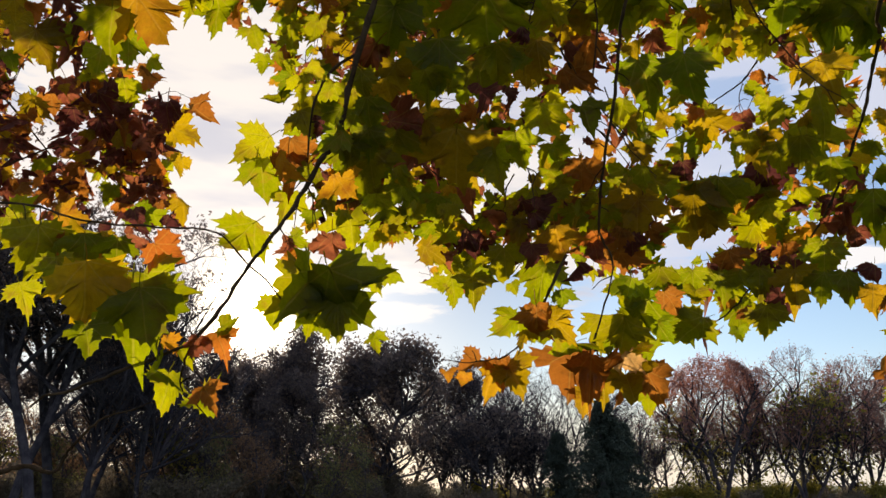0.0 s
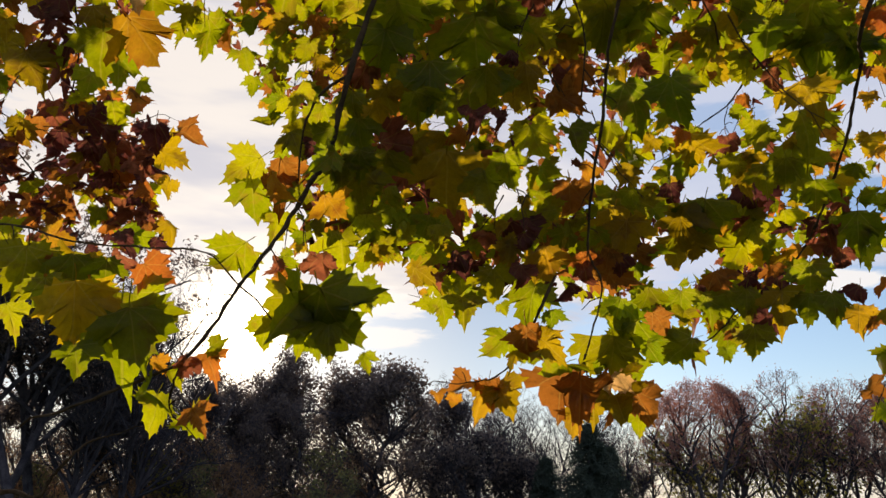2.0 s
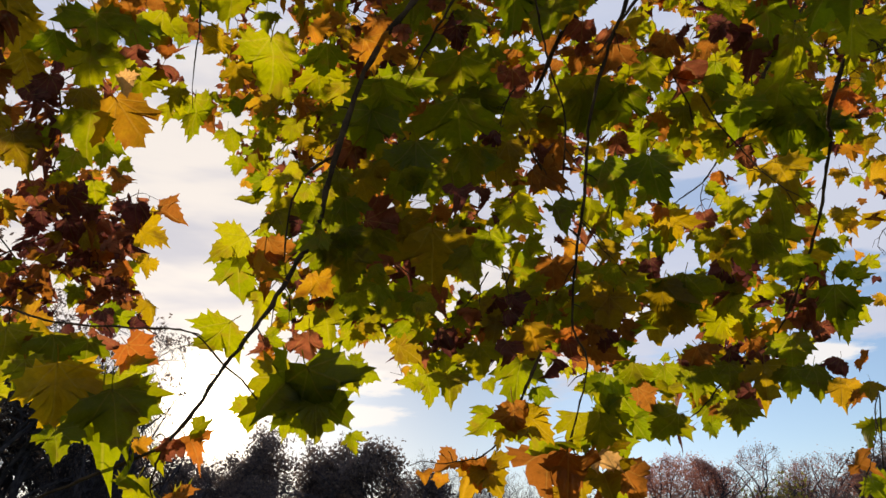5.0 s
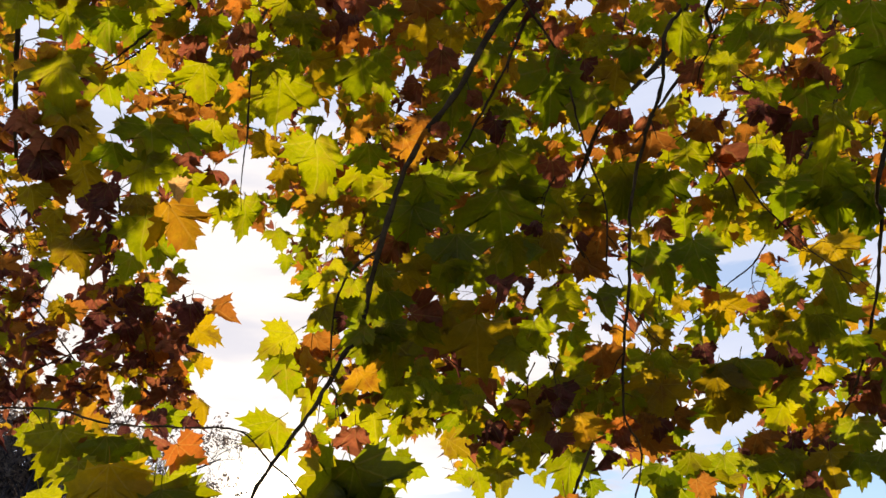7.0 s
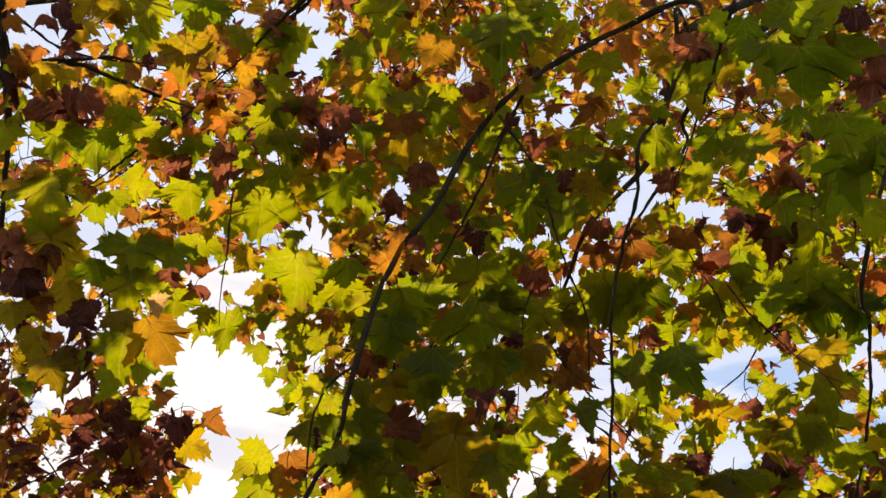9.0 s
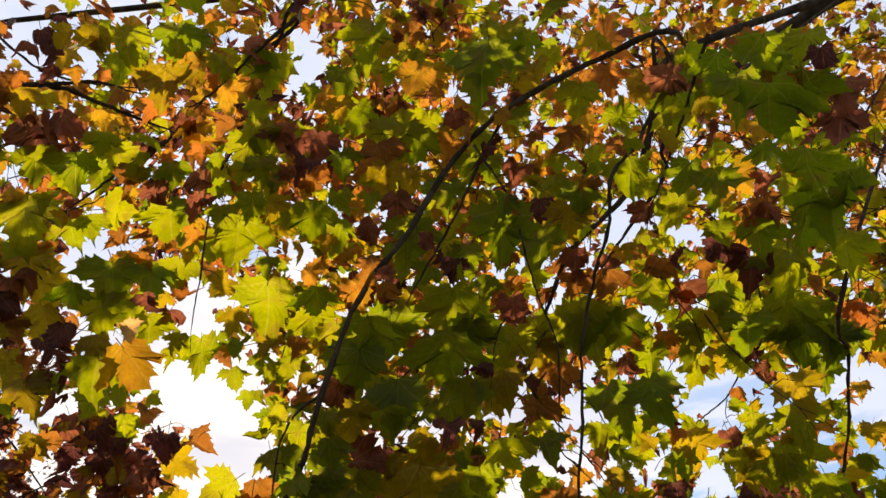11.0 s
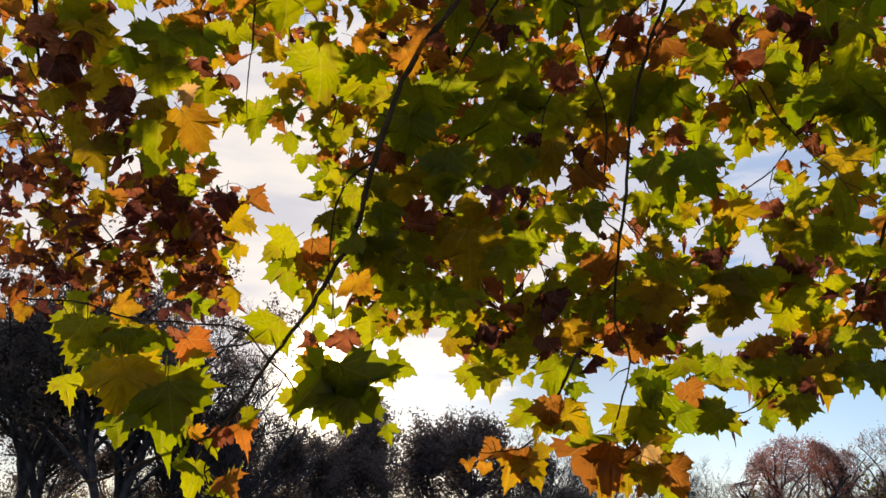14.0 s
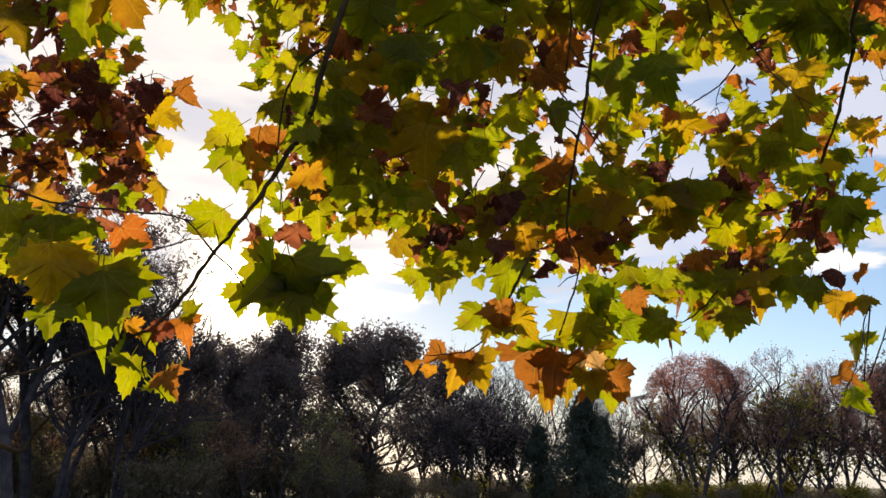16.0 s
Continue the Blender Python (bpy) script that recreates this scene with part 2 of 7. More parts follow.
def grass_material():
    m, n = material("grass")
    out = n.add("ShaderNodeOutputMaterial")
    p = n.add("ShaderNodeBsdfPrincipled")
    c = n.add("ShaderNodeTexCoord").outputs["Object"]
    col = n.mix(n.ramp(n.noise(c, 0.25, 5.0), 0.35, 0.65), rgb(0.05, 0.075, 0.018), rgb(0.11, 0.11, 0.035))
    col = n.mix(n.ramp(n.noise(c, 30.0, 3.0), 0.45, 0.7, 0.0, 0.6), col, rgb(0.03, 0.04, 0.012))
    n.link(col, p.inputs["Base Color"])
    p.inputs["Roughness"].default_value = 0.95
    n.link(p.outputs[0], out.inputs[0])
    return m


GRASS = grass_material()


# ---- building helpers ----
def mesh_from(name, verts, faces, mats, uvs=None, index=None, smooth=False):
    me = bpy.data.meshes.new(name)
    me.from_pydata([tuple(v) for v in verts], [], [tuple(f) for f in faces])
    for mt in mats:
        me.materials.append(mt)
    if uvs is not None:
        layer = me.uv_layers.new(name="blade")
        loops = np.empty(len(me.loops), dtype=np.int32)
        me.loops.foreach_get("vertex_index", loops)
        layer.data.foreach_set("uv", np.asarray(uvs, dtype=np.float32)[loops].ravel())
    if index is not None:
        me.polygons.foreach_set("material_index", np.asarray(index, dtype=np.int32))
    if smooth:
        me.polygons.foreach_set("use_smooth", [True] * len(me.polygons))
    me.update()
    return me


def part(name, me, parent, label="", kind=""):
    ob = new(name, me)
    ob.parent = parent
    return tagged(ob, label, "", "", kind)


def spline(points, steps=6):
    """Catmull-Rom through the points."""
    p = [Vector(q) for q in points]
    p = [p[0] * 2 - p[1]] + p + [p[-1] * 2 - p[-2]]
    res = []
    for i in range(1, len(p) - 2):
        a, b, c, d = p[i - 1], p[i], p[i + 1], p[i + 2]
        for s in range(steps):
            t = s / steps
            res.append(0.5 * ((2 * b) + (c - a) * t + (2 * a - 5 * b + 4 * c - d) * t * t + (3 * b - a - 3 * c + d) * t ** 3))
    res.append(p[-2])
    return res


def tube(path, r0, r1, sides=6, rng=None, knobs=0.0):
    """Vertices and faces of a tapering limb."""
    verts, faces, n = [], [], len(path)
    side = Vector((0.31, 0.77, 0.55))
    for i, q in enumerate(path):
        d = (path[min(i + 1, n - 1)] - path[max(i - 1, 0)]).normalized()
        u = d.cross(side)
        u = (u if u.length > 1e-3 else d.cross(Vector((1, 0, 0)))).normalized()
        v = d.cross(u)
        r = r0 + (r1 - r0) * i / max(n - 1, 1)
        if rng is not None:
            r *= 1 + knobs * rng.uniform(-1, 1)
        for k in range(sides):
            a = 2 * math.pi * k / sides
            verts.append(q + (u * math.cos(a) + v * math.sin(a)) * r)
    for i in range(n - 1):
        for k in range(sides):
            a, b = i * sides + k, i * sides + (k + 1) % sides
            faces.append((a, b, b + sides, a + sides))
    faces.append(tuple(range(sides))[::-1])
    faces.append(tuple(range((n - 1) * sides, n * sides)))
    return verts, faces


# ---- plane leaf shapes ----
HALVES = [
    # broad, with shallow bays
    [(0.02, 0.01), (0.12, -0.08), (0.22, -0.06), (0.36, -0.16), (0.36, -0.04), (0.52, -0.06), (0.47, 0.07), (0.62, 0.11), (0.55, 0.20),
     (0.74, 0.38), (0.56, 0.38), (0.53, 0.50), (0.41, 0.44), (0.34, 0.44), (0.40, 0.58), (0.30, 0.60), (0.33, 0.74), (0.21, 0.74), (0.18, 0.90), (0.09, 0.92)],
    # five drawn-out lobes
    [(0.02, 0.01), (0.08, -0.05), (0.26, -0.12), (0.32, -0.05), (0.50, -0.07), (0.44, 0.06), (0.56, 0.09), (0.47, 0.19), (0.64, 0.30),
     (0.76, 0.48), (0.60, 0.46), (0.55, 0.55), (0.43, 0.47), (0.29, 0.44), (0.36, 0.62), (0.27, 0.65), (0.30, 0.80), (0.18, 0.82), (0.14, 0.98), (0.07, 1.00)],
    # three lobes and a cut-off base
    [(0.02, 0.02), (0.16, 0.00), (0.24, 0.05), (0.38, -0.02), (0.38, 0.09), (0.50, 0.10), (0.50, 0.20), (0.66, 0.24), (0.60, 0.33),
     (0.78, 0.50), (0.58, 0.50), (0.52, 0.60), (0.40, 0.52), (0.32, 0.50), (0.33, 0.63), (0.25, 0.66), (0.29, 0.80), (0.17, 0.82), (0.15, 0.95), (0.07, 0.97)],
]


def leaf_shape(seed, detail, curl=0.0, ragged=0.025):
    """One blade, 1 across: ring of lobed outline with hollow edges, an inner ring, a midrib; drooped and rippled; with its stalk."""
    rng = random.Random(seed)
    kind = HALVES[(0, 2, 1, 0, 2)[seed % 5]]
    half = kind if detail else [kind[i] for i in (1, 3, 4, 5, 6, 7, 8, 9, 10, 11, 13, 14, 16, 17, 18, 19)]
    lobes = [rng.uniform(0.80, 1.12) for _ in range(4)]
    skew = rng.uniform(-0.12, 0.12)
    ring = [(x * (lobes[0] if y > 0.1 else lobes[1]) * rng.uniform(0.92, 1.08) + rng.uniform(-ragged, ragged), y * rng.uniform(0.95, 1.05) + rng.uniform(-ragged, ragged)) for x, y in half]
    ring += [(rng.uniform(-0.05, 0.05), rng.uniform(1.06, 1.24))]
    ring += [(-x * (lobes[2] if y > 0.1 else lobes[3]) * rng.uniform(0.92, 1.08) + rng.uniform(-ragged, ragged), y * rng.uniform(0.95, 1.05) + rng.uniform(-ragged, ragged)) for x, y in half[::-1]]
    ring = [(x + skew * y * y, y) for x, y in ring]
    centre = (0.0, 0.30)
    if detail:
        # the edge between two teeth is hollow
        fine = []
        for (x0, y0), (x1, y1) in zip(ring, ring[1:] + ring[:1]):
            mx, my = (x0 + x1) / 2, (y0 + y1) / 2
            fine += [(x0, y0), (mx + (centre[0] - mx) * 0.025, my + (centre[1] - my) * 0.025)]
        ring = fine
    flat = list(ring)
    faces = []
    n = len(ring)
    if detail:
        flat += [(centre[0] + (x - centre[0]) * 0.55, centre[1] + (y - centre[1]) * 0.55) for x, y in ring]
        faces += [(i, (i + 1) % n, n + (i + 1) % n, n + i) for i in range(n)]
        faces += [(n + i, n + (i + 1) % n, 2 * n) for i in range(n)]
    else:
        faces += [(i, (i + 1) % n, n) for i in range(n)]
    flat.append(centre)
    fold, droop, wave = rng.choice((-0.25, 0.1, 0.35, 0.65)) + curl * 0.5, rng.uniform(0.15, 0.85) + curl, rng.uniform(0.03, 0.08) + curl * 0.10
    ph, roll = rng.uniform(0, 6), rng.uniform(-0.45, 0.45)

    def bent(x, y):
        z = fold * abs(x) - droop * (y - 0.3) ** 2 - droop * 0.4 * x * x + roll * x * abs(x) + wave * math.sin(9 * x + ph) + wave * math.cos(8 * y + ph)
        k = 1.0 - curl * 0.5 * min(1.0, math.hypot(x, y - 0.3) * 1.4)
        return x * k / 1.3, (y - 0.42) * k / 1.3, z / 1.3

    verts = [bent(x, y) for x, y in flat]
    uvs = list(flat)
    if detail:
        b, bend = len(verts), rng.uniform(-0.25, 0.25)
        foot = bent(0.0, 0.10)
        for s in range(3):
            for dx, dz in ((-0.007, 0), (0.007, 0), (0, 0.011)):
                verts.append((foot[0] + bend * (s / 2) ** 2 * 0.4 + dx, foot[1] - 0.13 * s, foot[2] + dz + 0.05 * s))
                uvs.append((0.0, 0.02))
        for s in range(2):
            for k in range(3):
                faces.append((b + s * 3 + k, b + s * 3 + (k + 1) % 3, b + s * 3 + 3 + (k + 1) % 3, b + s * 3 + 3 + k))
    return verts, faces, uvs


SHAPES = [leaf_shape(40 + i, True, 0.0) for i in range(15)]
CURLED = [leaf_shape(80 + i, True, 0.55 + 0.07 * i, 0.05) for i in range(6)]
SIMPLE = [leaf_shape(120 + i, False, 0.1) for i in range(8)]
CRUMPLED = [leaf_shape(160 + i, False, 0.75 + 0.08 * i, 0.06) for i in range(6)]
LEAF_MESHES = {}


def leaf_data(tone, i, curled):
    key = (tone, i, curled)
    if key not in LEAF_MESHES:
        v, f, u = (CURLED if curled else SHAPES)[i]
        LEAF_MESHES[key] = mesh_from("leaf", v, f, [LEAF[tone]], u, smooth=True)
    return LEAF_MESHES[key]


def leaf_frame(at, spin, nod, yaw, size):
    """Blade hung at a place: underside towards the path below the tree, tip down turned by spin."""
    normal = (STAND - at).normalized()
    right = Vector((0, 0, 1)).cross(-normal).normalized() * -1.0
    if right.x < 0:
        right = -right
    down = right.cross(normal).normalized()
    if down.z > 0:
        down = -down
    tip = down * math.cos(radians(spin)) + right * math.sin(radians(spin))
    across = tip.cross(normal).normalized()
    m = Matrix((across, tip, normal)).transposed().to_4x4()
    m = Matrix.Translation(at) @ m @ pose(0, 0, 0, nod, yaw, 0)
    return m @ Matrix.Diagonal((size, size, size, 1))


class LeafMass:
    """Many simple leaves joined in one mesh a tone."""

    def __init__(self):
        self.data = {}

    def add(self, tone, m, shape):
        v0, f0, u0 = shape
        v, f, u, n = self.data.setdefault(tone, ([], [], [], [0]))
        arr = np.array(v0) @ np.array(m.to_3x3()).T + np.array(m.translation)
        v.append(arr)
        f.extend([tuple(i + n[0] for i in q) for q in f0])
        u.extend(u0)
        n[0] += len(v0)

    def build(self, name, parent, label):
        for tone, (v, f, u, _) in self.data.items():
            part(name, mesh_from(name, np.concatenate(v), f, [LEAF_MASS[tone]], u, smooth=True), parent, label, "stuff")


LEAF_RNG = random.Random(5)
SUNLIT = []  # large leaves that hang free in the sun


def in_their_sun(q, reach=0.075):
    """Whether a leaf at this place would shade one of the sunlit ones."""
    free, ray = np.array(SUNLIT), np.array(SUN_DIR)
    rel = np.array(q) - free
    along = rel @ ray
    off = np.linalg.norm(rel - along[:, None] * ray, axis=1)
    return bool(((along > 0.02) & (off < reach)).any())


def hang_leaves(branch, rows, mass=None):
    """Leaves as parts of a branch: place, width, spin of the tip, nod and tone; small far ones go into a joined mass."""
    for x, y, z, size, spin, nod, tone in rows:
        if mass is not None:
            if in_their_sun((x, y, z)):
                continue
            shape = CURLED[LEAF_RNG.randrange(6)] if tone in ("brown", "dark") else SHAPES[LEAF_RNG.randrange(15)]
            if tone in ("brown", "dark"):
                size *= 1.3
            mass.add(tone, leaf_frame(Vector((x, y, z)), spin, nod + LEAF_RNG.gauss(0, 30), LEAF_RNG.gauss(0, 28), size), shape)
            continue
        curled = tone in ("brown", "dark") or (tone in ("red", "rust") and LEAF_RNG.random() < 0.4)
        i = LEAF_RNG.randrange(6 if curled else 15)
        if curled:
            size *= 1.3
        ob = part("leaf", leaf_data(tone, i, curled), branch)
        ob.matrix_basis = leaf_frame(Vector((x, y, z)), spin + LEAF_RNG.uniform(-5, 5), nod + LEAF_RNG.uniform(-30, 30), LEAF_RNG.uniform(-26, 26), size)
        if (tone == "shade" and (size > 0.13 or LEAF_RNG.random() < 0.35)) or (tone in ("olive", "rust") and LEAF_RNG.random() < 0.25):
            # a hidden second leaf, added on the sunny side to keep the sun off it
            over = Vector((x, y, z)) + SUN_DIR * LEAF_RNG.uniform(0.10, 0.16)
            if in_their_sun(over, 0.035):
                continue
            SPRAYS.add(tone, leaf_frame(over, spin + LEAF_RNG.uniform(-15, 15), nod, LEAF_RNG.uniform(-12, 12), size * 0.98), SIMPLE[LEAF_RNG.randrange(8)])


# ---- ground ----
def build_ground():
    rng = random.Random(3)
    verts, faces = [], []
    xs = [-1500, -300, -90, -40, -15, 0, 15, 40, 90, 300, 1500]
    ys = [-1500, -200, -40, -10, 0, 10, 25, 40, 60, 90, 200, 500, 2500]
    for j, y in enumerate(ys):
        for i, x in enumerate(xs):
            verts.append((x, y, rng.uniform(-0.06, 0.06) if abs(x) < 100 and abs(y) < 100 else 0.0))
    for j in range(len(ys) - 1):
        for i in range(len(xs) - 1):
            a = j * len(xs) + i
            faces.append((a, a + 1, a + 1 + len(xs), a + len(xs)))
    tagged(new("ground", mesh_from("ground", verts, faces, [GRASS])), "rough autumn grass under the trees", "ground", kind="structure")


build_ground()

# ---- the plane tree ----
plane = tagged(new("plane_tree"), "large plane tree with green, yellow and brown autumn leaves hanging low", "tree")
plane.location = (5.2, 1.2, 0)
BASE = Vector(plane.location)

LINES = []  # courses of the limbs and branches


def limb(name, points, r0, r1, sides=6, mat=TWIG_BARK, parent=plane):
    rng = random.Random(len(points) * 7 + int(abs(points[0][0]) * 100))
    path = spline(points, 7)
    kink = 0.0 if mat is TRUNK_BARK else min(0.0013, r0 * 0.3)
    path = [path[0]] + [q + Vector((rng.gauss(0, kink), rng.gauss(0, kink), rng.gauss(0, kink))) for q in path[1:-1]] + [path[-1]]
    if kink:
        # the last stretch thins out to a bud
        d = path[-1] - path[-2]
        path += [path[-1] + d.normalized() * 0.05 + Vector((0, 0, 0.008)), path[-1] + d.normalized() * 0.09 + Vector((0.006, 0, -0.006))]
    v, f = tube([q - BASE for q in path], r0, r1 * 0.6 if kink else r1, sides, rng, 0.24)
    if kink and r0 < 0.03:
        for q, e in zip(path[2:-3:2], path[3:-2:2]):
            if rng.random() < 0.35:
                way = ((e - q).normalized() * 0.7 + Vector((rng.gauss(0, 0.7), rng.gauss(0, 0.4), rng.gauss(0.2, 0.6)))).normalized()
                size = rng.uniform(0.02, 0.06)
                sv, sf = tube([a - BASE for a in (q, q + way * size * 0.55, q + way * size + Vector((0, 0, -size * 0.25)))], 0.0019, 0.0009, 4)
                f += [tuple(i + len(v) for i in face) for face in sf]
                v += sv
    LINES.append(path)
    return part(name, mesh_from(name, v, f, [mat], smooth=True), parent)


HANGING = []


def hang_on(branch, rows, mass=None):
    local = [(x - BASE.x, y - BASE.y, z - BASE.z, s, a, n, c) for x, y, z, s, a, n, c in rows]
    if mass is None:
        SUNLIT.extend(r[:3] for r in local if r[6] in ("lime", "amber", "peach"))
    HANGING.append((branch, local, mass))


SPRAYS = LeafMass()


STAND_WORLD = STAND.copy()
STAND = STAND - BASE

limb("trunk", [(5.2, 1.2, -0.2), (5.25, 1.2, 1.5), (5.1, 1.3, 3.4), (5.0, 1.3, 5.2), (5.1, 1.2, 8.5)], 0.34, 0.14, 14, TRUNK_BARK)
limb("limb", [(5.05, 1.3, 4.6), (3.6, 2.2, 5.4), (2.2, 2.7, 5.2), (1.2, 2.6, 4.35)], 0.08, 0.014, 10)
limb("limb", [(5.0, 1.3, 5.2), (3.4, 3.2, 6.6), (0.5, 3.9, 7.2), (-2.7, 3.4, 6.2)], 0.07, 0.016, 10)
limb("branch", [(-2.7, 3.4, 6.2), (-1.43, 1.69, 3.58), (-1.20, 1.68, 3.60), (-1.07, 1.69, 3.60), (-0.97, 1.75, 3.59), (-0.82, 1.85, 3.58)], 0.017, 0.006, 8)
limb("branch", [(-1.08, 1.68, 3.60), (-1.02, 1.66, 3.58), (-0.94, 1.68, 3.60), (-0.84, 1.73, 3.60)], 0.007, 0.003, 6)
limb("branch", [(-1.62, 2.99, 1.62), (-1.49, 2.94, 1.65), (-1.42, 2.98, 1.67), (-1.34, 3.01, 1.65), (-1.31, 3.03, 1.71), (-1.26, 3.04, 1.78), (-1.20, 3.07, 1.84), (-1.11, 3.10, 1.87)], 0.011, 0.004, 7)
limb("branch", [(-0.84, 3.40, 1.53), (-0.79, 3.41, 1.59), (-0.71, 3.43, 1.63), (-0.61, 3.45, 1.66)], 0.006, 0.002, 6)

main_branch = limb("branch", [(1.2, 2.6, 4.35), (0.86, 1.73, 3.76), (0.59, 1.69, 3.61), (0.31, 1.64, 3.38), (0.14, 1.64, 3.19), (0.01, 1.62, 2.92), (-0.11, 1.63, 2.73), (-0.18, 1.64, 2.50), (-0.23, 1.67, 2.31), (-0.26, 1.66, 2.25), (-0.32, 1.67, 2.14), (-0.40, 1.68, 2.03), (-0.51, 1.72, 1.89), (-0.65, 1.77, 1.84), (-0.81, 1.82, 1.79)], 0.0105, 0.0045, 8)
hanging_branch = limb("branch", [(1.2, 2.6, 4.35), (0.78, 1.69, 3.69), (0.73, 1.68, 3.44), (0.64, 1.64, 3.22), (0.54, 1.61, 3.07), (0.52, 1.66, 2.94), (0.48, 1.74, 2.85), (0.44, 1.85, 2.70), (0.43, 1.94, 2.54), (0.41, 2.01, 2.40), (0.40, 2.09, 2.24), (0.44, 2.14, 2.14), (0.40, 2.21, 1.98)], 0.0072, 0.0032, 8)
fork_branch = limb("branch", [(0.19, 1.62, 3.21), (0.28, 1.68, 3.06), (0.31, 1.73, 2.91), (0.34, 1.79, 2.81), (0.38, 1.86, 2.70), (0.37, 1.97, 2.50), (0.41, 1.99, 2.44)], 0.0034, 0.0024, 6)
limb("branch", [(0.32, 1.66, 3.43), (0.22, 1.71, 3.26), (0.13, 1.75, 3.07), (0.03, 1.77, 2.88), (-0.03, 1.75, 2.74)], 0.006, 0.002, 6)
limb("branch", [(2.2, 2.7, 5.2), (1.07, 2.21, 4.23), (0.93, 2.23, 4.00), (0.81, 2.40, 3.71), (0.55, 2.43, 3.44), (0.45, 2.56, 3.27)], 0.022, 0.010, 8)
limb("branch", [(2.2, 2.7, 5.2), (0.92, 1.99, 3.65), (0.83, 2.07, 3.46), (0.68, 2.13, 3.28), (0.56, 2.06, 3.08)], 0.010, 0.004, 6)
limb("branch", [(-1.32, 1.52, 3.79), (-1.16, 1.63, 3.66), (-1.04, 1.68, 3.62), (-0.89, 1.74, 3.64)], 0.006, 0.003, 6)
limb("branch", [(0.5, 3.9, 7.2), (-0.23, 1.85, 4.31), (-0.42, 1.91, 4.11), (-0.54, 1.91, 3.96), (-0.65, 1.93, 3.84), (-0.73, 1.93, 3.75)], 0.012, 0.004, 6)
limb("branch", [(-0.80, 1.98, 3.67), (-0.90, 2.02, 3.59), (-0.97, 2.05, 3.53), (-1.05, 2.07, 3.47), (-1.14, 2.06, 3.41)], 0.006, 0.003, 6)
left_branch = limb("branch", [(0.5, 3.9, 7.2), (-0.21, 1.74, 4.14), (-0.43, 1.76, 3.84), (-0.49, 1.82, 3.64), (-0.51, 1.77, 3.41), (-0.53, 1.70, 3.18), (-0.52, 1.68, 2.88), (-0.53, 1.71, 2.76)], 0.008, 0.002, 6)
low_branch = limb("branch", [(-1.13, 1.90, 2.25), (-0.96, 1.88, 2.23), (-0.82, 1.84, 2.18), (-0.60, 1.77, 2.14), (-0.48, 1.71, 2.11), (-0.40, 1.69, 2.03)], 0.003, 0.003, 6)
right_branch = limb("branch", [(3.4, 3.4, 6.3), (1.43, 2.21, 3.25), (1.39, 2.42, 2.95), (1.37, 2.53, 2.76), (1.32, 2.64, 2.57), (1.26, 2.71, 2.43), (1.18, 2.77, 2.33)], 0.0075, 0.004, 8)
limb("branch", [(1.18, 2.77, 2.33), (1.04, 2.74, 2.24), (0.91, 2.70, 2.12), (0.78, 2.54, 2.06)], 0.005, 0.002, 6)
limb("branch", [(0.40, 2.21, 1.98), (0.40, 2.24, 1.94), (0.44, 2.29, 1.92)], 0.004, 0.002, 6)
limb("branch", [(0.30, 2.01, 2.14), (0.24, 2.02, 2.02), (0.20, 2.08, 1.95), (0.15, 2.15, 1.91), (0.05, 2.18, 1.90)], 0.004, 0.002, 6)
limb("branch", [(3.4, 3.4, 6.3), (1.31, 2.14, 2.18), (1.19, 2.12, 2.05), (1.15, 2.11, 1.93), (1.10, 2.10, 1.83)], 0.0026, 0.0014, 6)
limb("branch", [(-0.51, 1.72, 1.89), (-0.54, 1.75, 1.84), (-0.55, 1.78, 1.79), (-0.52, 1.80, 1.76)], 0.003, 0.0015, 6)
limb("branch", [(-0.18, 1.66, 2.51), (-0.28, 1.73, 2.45), (-0.31, 1.80, 2.29), (-0.29, 1.78, 2.20)], 0.004, 0.0015, 6)
limb("branch", [(-2.28, 3.31, 3.83), (-2.14, 3.61, 3.49), (-2.00, 3.78, 3.29), (-1.86, 3.93, 3.10), (-1.75, 4.04, 2.93)], 0.007, 0.003, 5)
limb("branch", [(-2.08, 3.82, 3.10), (-1.87, 3.87, 3.23), (-1.71, 3.90, 3.34), (-1.58, 3.99, 3.52)], 0.005, 0.002, 5)
limb("branch", [(-1.62, 4.17, 3.60), (-1.52, 4.19, 3.64), (-1.45, 4.20, 3.67), (-1.38, 4.23, 3.65)], 0.003, 0.0015, 5)
limb("branch", [(-1.63, 3.36, 3.92), (-1.63, 3.52, 3.67), (-1.72, 3.72, 3.45), (-1.62, 3.86, 3.25), (-1.51, 4.08, 3.09)], 0.006, 0.002, 5)
limb("branch", [(-2.05, 3.57, 3.41), (-1.87, 3.70, 3.35), (-1.67, 3.88, 3.41), (-1.43, 4.07, 3.47)], 0.003, 0.0015, 5)
limb("branch", [(3.4, 3.4, 6.3), (1.40, 2.50, 3.50), (1.31, 2.59, 3.34), (1.28, 2.65, 3.28), (1.24, 2.73, 3.18), (1.17, 2.79, 3.11), (1.11, 2.85, 3.03), (1.02, 2.91, 2.98), (0.96, 2.96, 2.93), (0.90, 2.99, 2.88)], 0.0062, 0.0022, 6)
limb("branch", [(1.11, 2.84, 3.02), (1.10, 2.87, 2.97), (1.12, 2.88, 2.92)], 0.002, 0.0012, 6)
limb("branch", [(0.29, 1.89, 2.64), (0.31, 1.91, 2.61), (0.36, 1.93, 2.54), (0.41, 1.95, 2.48)], 0.0034, 0.0022, 6)
